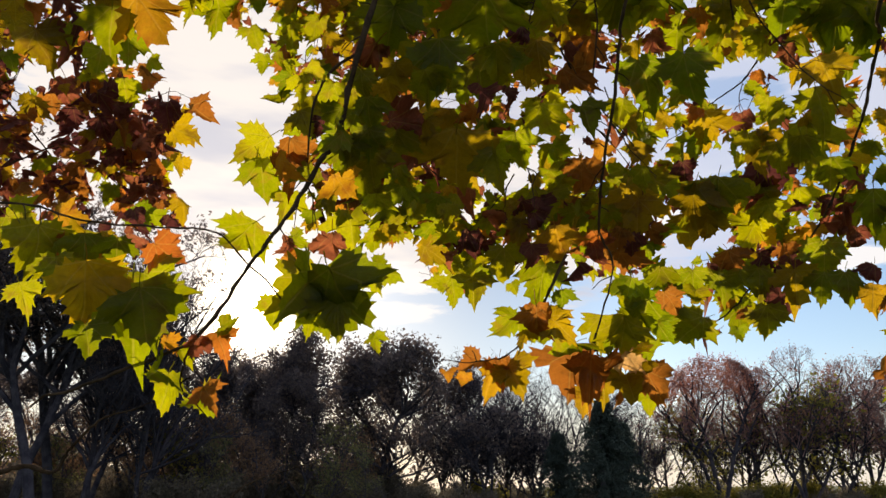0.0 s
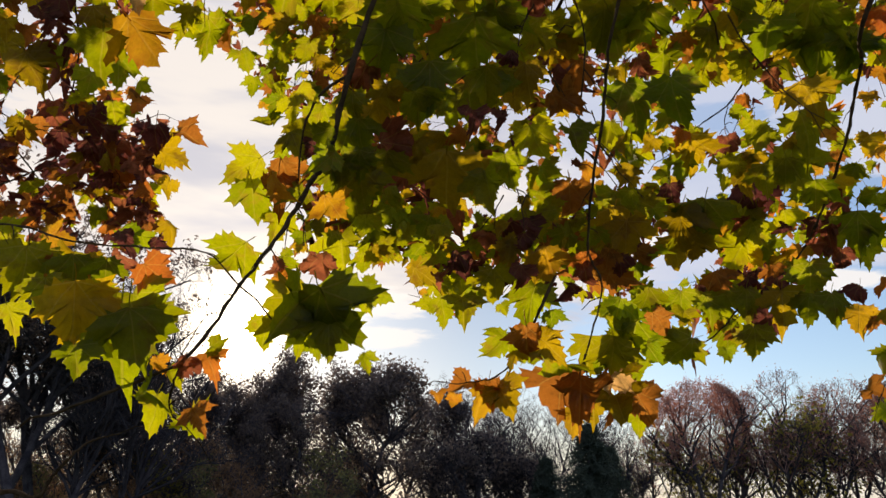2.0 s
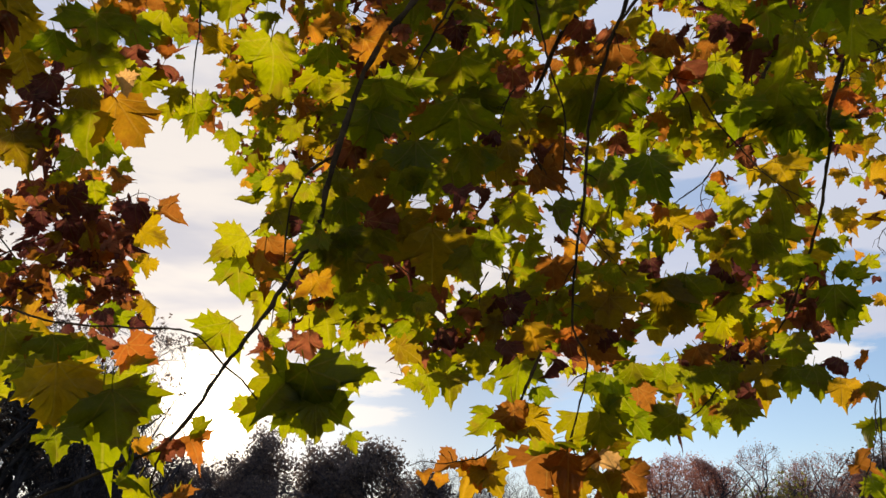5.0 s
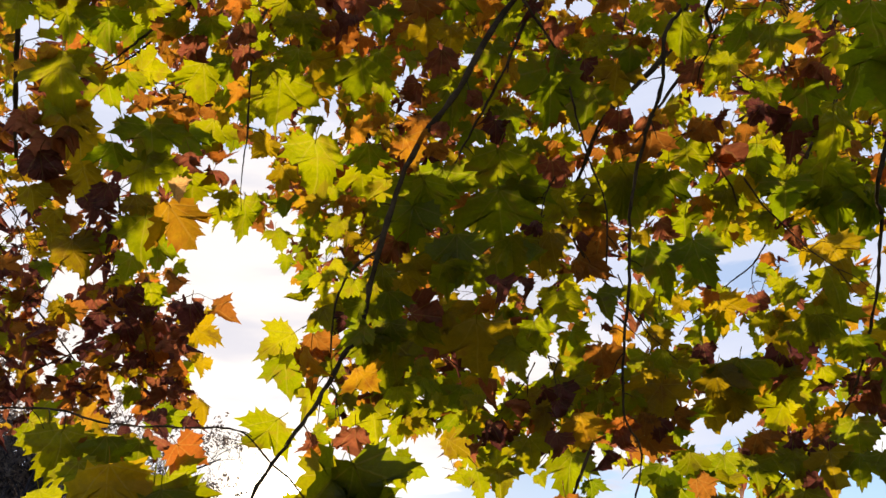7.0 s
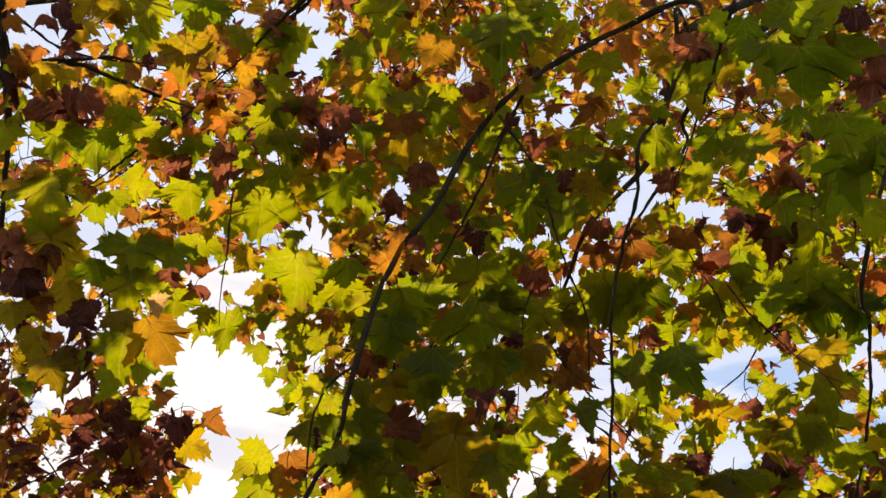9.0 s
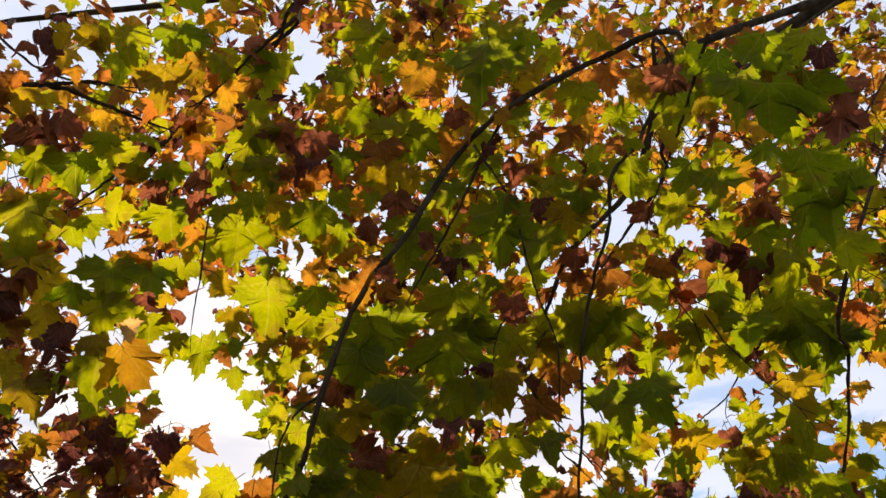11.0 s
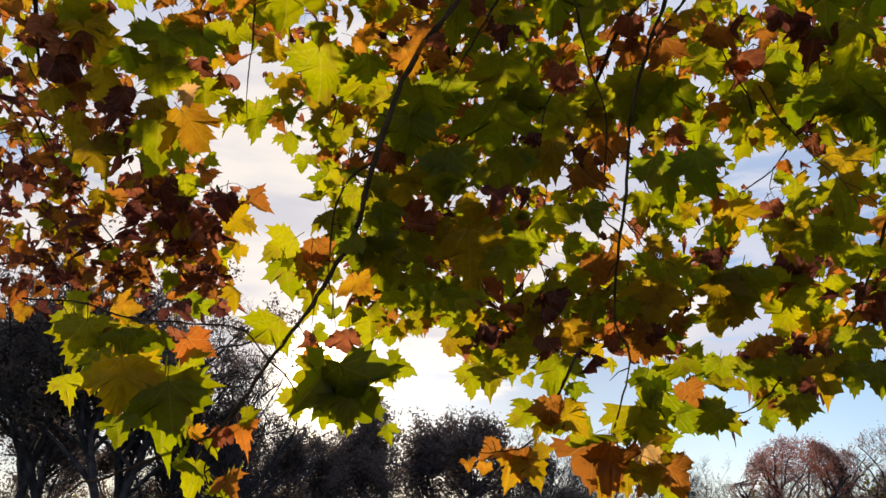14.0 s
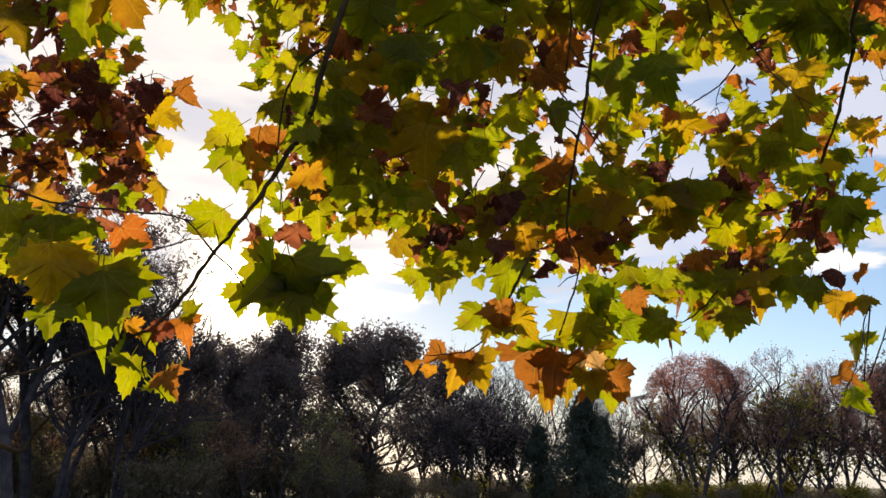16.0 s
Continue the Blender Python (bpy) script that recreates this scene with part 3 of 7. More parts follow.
limb("branch", [(0.42, 1.96, 2.47), (0.45, 1.97, 2.43), (0.47, 1.98, 2.40)], 0.0026, 0.0014, 6)
limb("branch", [(0.57, 2.19, 2.63), (0.56, 2.22, 2.55), (0.56, 2.25, 2.49), (0.57, 2.29, 2.37)], 0.0018, 0.0012, 6)
limb("branch", [(0.19, 1.92, 2.36), (0.21, 1.94, 2.32), (0.22, 1.96, 2.26)], 0.002, 0.0012, 6)
limb("branch", [(0.18, 2.03, 2.36), (0.14, 2.05, 2.30), (0.07, 2.08, 2.23)], 0.0018, 0.001, 6)
limb("branch", [(0.25, 1.81, 2.78), (0.22, 1.85, 2.73), (0.21, 1.89, 2.67)], 0.0026, 0.0014, 6)
limb("branch", [(-1.12, 1.33, 3.63), (-1.16, 1.48, 3.49), (-1.18, 1.64, 3.34), (-1.21, 1.78, 3.17), (-1.23, 1.86, 3.06)], 0.013, 0.008, 6)
limb("branch", [(-1.11, 1.43, 3.42), (-1.11, 1.53, 3.34), (-1.11, 1.62, 3.26), (-1.05, 1.67, 3.24)], 0.005, 0.002, 6)
limb("branch", [(-0.67, 1.65, 3.31), (-0.81, 1.68, 3.21), (-0.89, 1.70, 3.15), (-0.94, 1.71, 3.11)], 0.0055, 0.002, 6)
limb("branch", [(-0.31, 1.52, 3.66), (-0.43, 1.58, 3.59), (-0.52, 1.63, 3.53), (-0.59, 1.66, 3.48)], 0.0075, 0.003, 6)
limb("branch", [(0.81, 1.41, 3.37), (0.76, 1.55, 3.26), (0.72, 1.65, 3.18), (0.68, 1.73, 3.10)], 0.0052, 0.0022, 6)
limb("branch", [(1.23, 1.76, 3.40), (1.15, 1.82, 3.38), (1.09, 1.87, 3.37)], 0.0035, 0.0015, 6)

hang_on(main_branch, [
    (-0.43, 1.79, 2.34, 0.139, -54, 0, 'lime'),
    (-0.34, 1.81, 2.33, 0.111, 14, 0, 'rust'),
    (-0.17, 1.73, 2.53, 0.123, -23, 0, 'brown'),
    (-0.12, 1.71, 2.59, 0.166, -8, 0, 'shade'),
    (-0.07, 1.71, 2.67, 0.144, 12, 0, 'green'),
    (-0.10, 1.64, 2.43, 0.103, 2, 0, 'olive'),
    (-0.18, 1.70, 2.45, 0.088, 2, 0, 'shade'),
    (-0.16, 1.65, 2.36, 0.096, 12, 0, 'shade'),
    (-0.01, 1.60, 2.45, 0.152, 1, 0, 'shade'),
    (-0.03, 1.59, 2.40, 0.089, 16, 0, 'shade'),
    (-0.08, 1.74, 2.37, 0.117, 82, 0, 'brown'),
    (-0.11, 1.74, 2.32, 0.109, 2, 0, 'shade'),
    (-0.16, 1.66, 2.29, 0.095, 2, 0, 'shade'),
    (-0.20, 1.67, 2.28, 0.084, 3, 0, 'shade'),
    (0.03, 1.79, 2.31, 0.205, 1, 0, 'olive'),
])
hang_on(main_branch, [
    (0.10, 1.79, 2.66, 0.204, 0, 0, 'green'),
    (-0.72, 1.65, 1.98, 0.180, 7, 0, 'olive'),
    (-0.65, 1.74, 1.94, 0.233, 11, 5, 'lime'),
    (-0.59, 1.63, 1.93, 0.162, 16, 0, 'shade'),
    (-0.68, 1.60, 1.87, 0.086, 7, 0, 'shade'),
    (-0.37, 1.89, 2.23, 0.102, -16, 0, 'lime'),
    (-0.22, 1.73, 2.22, 0.103, 43, 0, 'amber'),
    (-0.21, 1.82, 2.15, 0.120, 16, 0, 'lime'),
    (-0.24, 1.75, 2.09, 0.094, 8, 0, 'brown'),
    (-0.20, 1.61, 1.95, 0.193, 28, -10, 'shade'),
    (-0.28, 1.63, 1.97, 0.156, -47, 10, 'shade'),
    (-0.21, 1.63, 1.93, 0.133, 3, 0, 'shade'),
    (-0.13, 1.82, 2.05, 0.089, 77, 0, 'lime'),
    (-0.22, 1.68, 2.27, 0.096, 3, 0, 'shade'),
    (-0.16, 1.73, 2.27, 0.132, 2, 0, 'shade'),
])
hang_on(main_branch, [
    (-0.35, 1.79, 2.28, 0.123, 4, 0, 'rust'),
    (0.12, 1.79, 2.29, 0.117, 10, 0, 'green'),
    (-0.59, 1.81, 1.80, 0.118, -14, 28, 'lime'),
    (-0.59, 1.73, 1.82, 0.106, -71, 55, 'green'),
    (-0.52, 1.83, 1.77, 0.102, 29, 28, 'lime'),
    (-0.47, 1.75, 1.89, 0.100, 17, 28, 'red'),
    (-0.09, 1.85, 3.39, 0.156, -2, 0, 'rust'),
    (-0.03, 1.90, 3.51, 0.186, -3, 0, 'green'),
    (0.02, 1.95, 3.53, 0.170, -3, 0, 'green'),
    (-0.07, 1.85, 3.30, 0.152, -2, 0, 'olive'),
    (-0.00, 1.79, 3.24, 0.120, -3, 0, 'olive'),
    (0.24, 1.74, 3.67, 0.279, -8, 0, 'green'),
    (0.31, 1.77, 3.82, 0.161, -9, 0, 'green'),
    (0.05, 2.02, 3.69, 0.143, -4, 0, 'lime'),
    (0.18, 2.04, 3.50, 0.134, -10, 0, 'green'),
])
hang_on(main_branch, [
    (0.51, 1.70, 3.45, 0.144, -13, 0, 'green'),
    (0.60, 1.68, 3.51, 0.125, -2, 0, 'red'),
    (0.26, 2.10, 3.55, 0.142, -7, 0, 'green'),
    (-0.24, 1.77, 2.77, 0.124, 11, 0, 'lime'),
    (-0.21, 1.65, 2.75, 0.115, 1, 0, 'green'),
    (-0.24, 1.70, 3.04, 0.168, 2, 0, 'green'),
    (-0.19, 1.78, 3.06, 0.118, 0, 0, 'lime'),
    (-0.11, 1.64, 2.76, 0.114, 19, 0, 'amber'),
    (-0.18, 1.77, 2.72, 0.119, 0, 0, 'lime'),
    (-0.03, 1.77, 3.13, 0.116, -3, 0, 'brown'),
    (-0.01, 1.82, 3.08, 0.162, -3, 0, 'green'),
    (-0.01, 1.88, 3.04, 0.134, -3, 0, 'green'),
    (-0.04, 1.75, 2.71, 0.170, -2, 0, 'green'),
    (-0.10, 1.72, 2.67, 0.143, -1, 0, 'green'),
    (0.03, 1.86, 3.09, 0.118, -4, 0, 'green'),
])
hang_on(main_branch, [
    (0.11, 1.88, 3.25, 0.141, -5, 0, 'green'),
])
hang_on(hanging_branch, [
    (0.52, 2.12, 2.89, 0.218, 5, 0, 'green'),
    (0.56, 2.13, 2.67, 0.211, 6, 0, 'green'),
    (0.64, 2.01, 2.63, 0.185, 10, 0, 'green'),
    (0.65, 2.09, 2.62, 0.116, -38, 0, 'green'),
    (0.02, 2.06, 2.07, 0.105, 1, 0, 'green'),
    (0.15, 2.03, 2.13, 0.113, 0, 0, 'shade'),
    (0.07, 2.01, 2.06, 0.105, 0, 0, 'shade'),
    (0.27, 2.06, 2.29, 0.114, -1, 0, 'shade'),
    (0.37, 2.14, 2.39, 0.127, -2, 0, 'rust'),
    (0.28, 1.99, 2.17, 0.133, 10, 0, 'amber'),
    (0.53, 2.33, 2.38, 0.188, -3, 0, 'olive'),
    (0.55, 2.28, 2.33, 0.152, -3, 0, 'olive'),
    (0.61, 2.45, 2.48, 0.170, -3, 0, 'shade'),
    (0.54, 2.35, 2.23, 0.116, 67, 0, 'rust'),
    (0.24, 2.04, 2.08, 0.150, -11, 0, 'lime'),
])
hang_on(hanging_branch, [
    (0.48, 2.16, 2.08, 0.131, -12, 0, 'green'),
    (0.61, 2.34, 2.16, 0.122, -3, 0, 'shade'),
    (0.63, 2.30, 2.08, 0.120, 26, 0, 'rust'),
    (0.22, 1.98, 1.97, 0.121, 4, 20, 'rust'),
    (0.27, 1.98, 1.96, 0.123, 47, 10, 'olive'),
    (0.16, 2.05, 1.98, 0.122, -48, 10, 'lime'),
    (0.49, 2.15, 2.03, 0.146, -61, 0, 'green'),
    (0.12, 2.21, 1.86, 0.117, -15, 10, 'amber'),
    (0.18, 2.16, 1.86, 0.127, 30, 10, 'olive'),
    (0.14, 2.17, 1.88, 0.109, 5, 25, 'rust'),
    (0.32, 2.18, 1.94, 0.145, -41, 28, 'lime'),
    (0.38, 2.21, 1.88, 0.154, -2, 20, 'rust'),
    (0.38, 2.34, 1.83, 0.121, -12, 28, 'amber'),
    (0.48, 2.21, 1.92, 0.123, 38, 28, 'peach'),
    (0.48, 2.22, 1.85, 0.149, 7, 28, 'olive'),
])
hang_on(hanging_branch, [
    (0.55, 2.25, 1.85, 0.125, 27, 28, 'rust'),
    (0.46, 2.16, 1.97, 0.142, -12, 0, 'shade'),
    (0.48, 2.16, 2.01, 0.121, -61, 0, 'green'),
    (0.57, 2.22, 2.00, 0.115, 26, 0, 'green'),
    (0.69, 2.32, 2.01, 0.140, -42, 0, 'shade'),
    (0.65, 1.83, 3.48, 0.133, -14, 0, 'lime'),
    (0.61, 1.70, 3.15, 0.157, -15, 0, 'lime'),
    (0.74, 1.61, 3.40, 0.163, -17, 0, 'brown'),
    (0.83, 1.58, 3.34, 0.185, -19, 0, 'green'),
    (0.76, 1.66, 3.37, 0.161, -17, 0, 'green'),
    (0.84, 1.92, 3.55, 0.141, -17, 0, 'lime'),
    (0.83, 1.46, 3.29, 0.134, -20, 0, 'green'),
    (0.92, 1.39, 3.25, 0.190, -22, 0, 'green'),
    (0.81, 1.36, 3.09, 0.152, -21, 0, 'green'),
    (0.85, 1.32, 3.00, 0.201, -22, 0, 'green'),
])
hang_on(hanging_branch, [
    (0.94, 1.32, 3.04, 0.176, -23, 0, 'green'),
    (0.95, 1.80, 3.20, 0.131, 33, 0, 'amber'),
    (0.80, 1.63, 3.04, 0.147, -18, 0, 'green'),
    (0.76, 1.69, 3.12, 0.135, -17, 0, 'green'),
    (0.99, 1.51, 2.97, 0.184, -22, 0, 'green'),
    (1.11, 1.62, 2.99, 0.212, -22, 0, 'green'),
    (1.03, 1.38, 3.00, 0.124, -23, 0, 'brown'),
    (1.11, 1.56, 3.11, 0.120, -23, 0, 'green'),
    (1.02, 1.31, 3.02, 0.107, -24, 0, 'brown'),
    (0.96, 1.28, 3.15, 0.109, -24, 0, 'green'),
    (0.48, 1.76, 3.12, 0.134, -12, 0, 'green'),
    (0.48, 1.98, 3.07, 0.124, -11, 0, 'brown'),
    (0.57, 2.02, 3.01, 0.142, -12, 0, 'rust'),
    (0.49, 2.10, 2.93, 0.229, -11, 0, 'green'),
    (0.60, 2.09, 2.90, 0.175, -12, 0, 'green'),
])
hang_on(hanging_branch, [
    (0.76, 1.81, 3.12, 0.140, -16, 0, 'green'),
    (0.75, 2.10, 3.10, 0.125, -19, 0, 'rust'),
    (0.74, 2.23, 3.10, 0.192, -14, 0, 'green'),
    (1.00, 1.92, 3.09, 0.162, -19, 0, 'green'),
    (1.09, 1.81, 3.03, 0.175, -20, 0, 'green'),
    (1.11, 1.68, 3.00, 0.199, -22, 0, 'green'),
])
hang_on(fork_branch, [
    (0.13, 1.87, 2.59, 0.152, 5, 0, 'shade'),
    (0.16, 1.90, 2.77, 0.143, -1, 0, 'green'),
    (0.25, 2.00, 2.68, 0.139, 11, 0, 'olive'),
    (0.28, 2.07, 2.85, 0.155, -22, 0, 'green'),
    (0.37, 2.30, 3.02, 0.135, -2, 0, 'green'),
    (0.45, 2.36, 2.89, 0.161, -23, 0, 'rust'),
    (0.44, 2.36, 2.99, 0.157, -2, 0, 'olive'),
    (0.33, 1.91, 2.57, 0.113, 52, 0, 'rust'),
    (0.22, 1.68, 2.35, 0.126, 17, 0, 'lime'),
    (0.31, 1.70, 2.37, 0.098, 13, 0, 'shade'),
    (0.17, 1.79, 2.33, 0.115, 13, 0, 'lime'),
    (0.25, 1.73, 2.98, 0.217, -8, 0, 'green'),
    (0.16, 1.99, 3.10, 0.141, -6, 0, 'green'),
    (0.37, 1.87, 3.05, 0.165, -10, 0, 'green'),
    (0.45, 1.83, 3.10, 0.149, -11, 0, 'olive'),
])
hang_on(fork_branch, [
    (0.30, 2.17, 3.02, 0.143, -8, 0, 'brown'),
    (0.12, 1.91, 2.87, 0.205, -5, 0, 'green'),
    (0.16, 1.91, 2.79, 0.172, -6, 0, 'green'),
    (0.44, 2.36, 3.01, 0.192, -9, 0, 'green'),
])
hang_on(left_branch, [
    (-0.73, 1.88, 2.73, 0.195, 32, 0, 'amber'),
    (-0.97, 2.36, 2.91, 0.143, 7, 0, 'green'),
    (-0.82, 1.87, 2.69, 0.166, -2, 0, 'green'),
    (-1.39, 3.96, 3.43, 0.214, 2, 0, 'dark'),
    (-1.37, 4.16, 3.41, 0.255, 67, 0, 'olive'),
    (-0.60, 2.02, 2.82, 0.160, 18, 0, 'lime'),
    (-0.28, 1.89, 2.51, 0.115, -5, 0, 'lime'),
    (-0.34, 1.91, 2.46, 0.098, 24, 0, 'shade'),
    (-0.79, 1.38, 3.43, 0.131, 14, 0, 'olive'),
    (-0.73, 1.42, 3.45, 0.152, 13, 0, 'green'),
    (-0.76, 1.47, 3.42, 0.122, 13, 0, 'green'),
    (-0.65, 1.51, 3.39, 0.183, 11, 0, 'olive'),
    (-0.60, 1.52, 3.46, 0.122, 10, 0, 'amber'),
    (-0.61, 1.44, 3.49, 0.153, 11, 0, 'green'),
    (-1.01, 1.47, 3.31, 0.119, 21, 0, 'olive'),
])
hang_on(left_branch, [
    (-0.96, 1.61, 3.32, 0.151, 15, 0, 'brown'),
    (-0.99, 1.59, 3.28, 0.178, 15, 0, 'brown'),
    (-1.01, 1.62, 3.22, 0.149, 15, 0, 'green'),
    (-0.93, 1.69, 3.25, 0.162, 14, 0, 'green'),
    (-0.80, 1.66, 3.26, 0.116, 15, 0, 'lime'),
    (-0.88, 1.74, 3.27, 0.138, 12, 0, 'lime'),
    (-0.55, 1.70, 3.54, 0.153, 18, 0, 'amber'),
    (-0.42, 1.68, 3.59, 0.198, 5, 0, 'green'),
    (-0.43, 1.64, 3.61, 0.130, 6, 0, 'green'),
    (-0.42, 1.66, 3.31, 0.151, 5, 0, 'green'),
    (-0.44, 1.66, 3.26, 0.145, 6, 0, 'green'),
    (-0.34, 1.67, 3.32, 0.120, 4, 0, 'brown'),
    (-0.38, 1.61, 3.14, 0.112, 5, 0, 'green'),
    (-0.26, 1.73, 3.33, 0.122, 2, 0, 'brown'),
    (-0.22, 1.86, 3.74, 0.160, 1, 0, 'green'),
])
hang_on(left_branch, [
    (-0.17, 1.93, 3.66, 0.152, 0, 0, 'lime'),
    (-0.12, 1.77, 3.83, 0.201, -1, 0, 'green'),
    (-0.20, 1.82, 3.35, 0.125, 1, 0, 'green'),
    (0.02, 1.86, 3.75, 0.152, -14, 0, 'amber'),
    (-1.02, 1.67, 3.07, 0.219, 15, 0, 'green'),
    (-1.02, 1.77, 2.97, 0.182, 14, 0, 'olive'),
    (-0.93, 1.76, 3.09, 0.120, 18, 0, 'lime'),
    (-0.87, 1.88, 3.25, 0.124, 92, 0, 'lime'),
    (-0.74, 1.94, 3.26, 0.166, 9, 0, 'lime'),
    (-0.93, 1.86, 2.94, 0.123, 12, 0, 'green'),
    (-0.84, 1.88, 2.99, 0.190, 11, 0, 'green'),
    (-0.78, 1.97, 3.07, 0.165, 9, 0, 'green'),
    (-0.74, 2.08, 3.16, 0.153, 8, 0, 'green'),
    (-1.12, 1.75, 2.97, 0.124, 16, 0, 'brown'),
    (-1.06, 1.78, 2.91, 0.181, 15, 0, 'brown'),
])
hang_on(left_branch, [
    (-1.08, 1.79, 2.85, 0.139, 15, 0, 'dark'),
    (-1.01, 1.90, 2.88, 0.156, 13, 0, 'olive'),
    (-0.85, 1.89, 2.89, 0.184, 11, 0, 'lime'),
    (-0.72, 1.91, 2.85, 0.136, 18, 0, 'lime'),
    (-0.94, 1.88, 2.81, 0.121, 12, 0, 'dark'),
    (-0.85, 1.88, 2.78, 0.112, 13, 0, 'olive'),
    (-0.58, 1.67, 3.06, 0.114, 8, 0, 'green'),
    (-0.67, 1.67, 3.12, 0.117, 10, 0, 'brown'),
    (-0.47, 1.78, 3.05, 0.186, 6, 0, 'lime'),
    (-0.45, 1.56, 2.95, 0.105, 6, 0, 'green'),
    (-0.38, 1.58, 2.99, 0.106, 5, 0, 'green'),
    (-0.35, 1.73, 2.79, 0.214, 4, 0, 'lime'),
    (-0.34, 1.70, 3.09, 0.110, 64, 0, 'olive'),
    (-0.53, 1.87, 2.95, 0.114, -35, 0, 'olive'),
    (-0.64, 2.07, 3.24, 0.135, 7, 0, 'green'),
])
hang_on(low_branch, [
    (-1.43, 3.51, 3.33, 0.195, 18, 0, 'lime'),
    (-1.00, 1.90, 2.65, 0.151, 33, 0, 'olive'),
    (-1.55, 3.96, 3.32, 0.221, -12, 0, 'dark'),
    (-0.41, 1.80, 2.27, 0.132, 9, 0, 'lime'),
    (-1.20, 2.31, 2.32, 0.154, 66, 0, 'lime'),
    (-0.99, 1.99, 2.16, 0.181, 8, 0, 'shade'),
    (-0.86, 1.96, 2.15, 0.128, 7, 0, 'shade'),
    (-0.78, 1.95, 2.14, 0.095, 7, 0, 'shade'),
    (-0.61, 1.80, 2.09, 0.113, 54, 0, 'red'),
    (-0.89, 1.75, 1.99, 0.095, 15, 0, 'lime'),
    (-0.81, 1.72, 2.03, 0.103, 7, 0, 'shade'),
    (-0.63, 1.80, 2.02, 0.129, 34, 0, 'lime'),
    (-0.69, 1.69, 2.01, 0.089, -12, 0, 'lime'),
    (-0.45, 1.80, 2.13, 0.155, -30, 0, 'lime'),
    (-0.37, 1.81, 1.96, 0.097, -6, 0, 'lime'),
])
hang_on(right_branch, [
    (0.76, 2.46, 2.98, 0.165, -4, 0, 'lime'),
    (0.90, 2.43, 3.11, 0.164, -5, 0, 'lime'),
    (1.01, 2.80, 3.12, 0.160, -23, 0, 'lime'),
    (1.26, 2.48, 3.08, 0.177, -7, 0, 'green'),
    (1.29, 2.42, 3.04, 0.191, -7, 0, 'green'),
    (1.35, 2.38, 2.98, 0.150, -7, 0, 'green'),
    (1.11, 2.22, 2.74, 0.184, 12, 0, 'olive'),
    (1.35, 2.54, 2.96, 0.156, -7, 0, 'green'),
    (1.12, 2.30, 2.68, 0.191, 3, 0, 'green'),
    (0.91, 2.72, 2.79, 0.192, -4, 0, 'olive'),
    (1.11, 2.40, 2.61, 0.211, -6, 0, 'green'),
    (1.14, 2.78, 2.63, 0.183, -5, 0, 'dark'),
    (0.86, 2.50, 2.46, 0.202, -4, 0, 'shade'),
    (0.78, 2.50, 2.44, 0.185, -4, 0, 'olive'),
    (0.84, 2.57, 2.39, 0.154, 3, 0, 'olive'),
])
hang_on(right_branch, [
    (1.10, 2.80, 2.56, 0.183, -5, 0, 'shade'),
    (1.09, 2.86, 2.46, 0.179, -33, 0, 'lime'),
    (1.25, 2.80, 2.55, 0.149, 9, 0, 'lime'),
    (0.99, 2.80, 2.33, 0.142, 19, 0, 'rust'),
    (0.79, 2.61, 2.21, 0.138, -4, 0, 'green'),
    (0.88, 2.62, 2.20, 0.128, -4, 0, 'shade'),
    (1.02, 2.66, 2.23, 0.151, -5, 0, 'shade'),
    (1.12, 2.62, 2.20, 0.180, -6, 0, 'olive'),
    (1.22, 2.62, 2.29, 0.187, -6, 0, 'green'),
    (1.19, 2.43, 2.16, 0.139, -6, 0, 'shade'),
    (1.29, 2.64, 2.60, 0.174, -6, 0, 'green'),
    (1.43, 2.67, 2.48, 0.199, -7, 0, 'shade'),
    (1.08, 2.38, 2.57, 0.144, -6, 0, 'shade'),
    (1.28, 2.47, 2.13, 0.131, -3, 0, 'amber'),
    (1.01, 2.60, 2.09, 0.143, 0, 0, 'shade'),
])
hang_on(right_branch, [
    (0.84, 2.21, 3.07, 0.141, -15, 0, 'brown'),
    (1.02, 2.09, 3.07, 0.151, -18, 0, 'dark'),
    (1.05, 2.31, 3.20, 0.185, -17, 0, 'lime'),
    (0.98, 2.29, 3.13, 0.164, -16, 0, 'green'),
    (1.11, 2.02, 3.05, 0.222, -19, 0, 'green'),
    (1.14, 2.11, 3.06, 0.134, -31, 0, 'lime'),
    (1.24, 2.41, 3.14, 0.214, -18, 0, 'green'),
    (1.15, 2.55, 3.21, 0.176, -17, 0, 'lime'),
    (1.04, 2.29, 2.98, 0.181, -17, 0, 'green'),
    (0.93, 2.47, 3.14, 0.150, -15, 0, 'lime'),
    (0.91, 2.43, 3.04, 0.187, -15, 0, 'green'),
    (0.78, 2.48, 3.04, 0.146, -13, 0, 'lime'),
    (1.28, 2.45, 3.04, 0.254, -19, 0, 'green'),
    (1.34, 2.38, 3.01, 0.194, -20, 0, 'green'),
    (1.25, 1.95, 3.05, 0.173, -21, 0, 'green'),
])
hang_on(right_branch, [
    (1.15, 1.93, 3.22, 0.136, -20, 0, 'lime'),
])
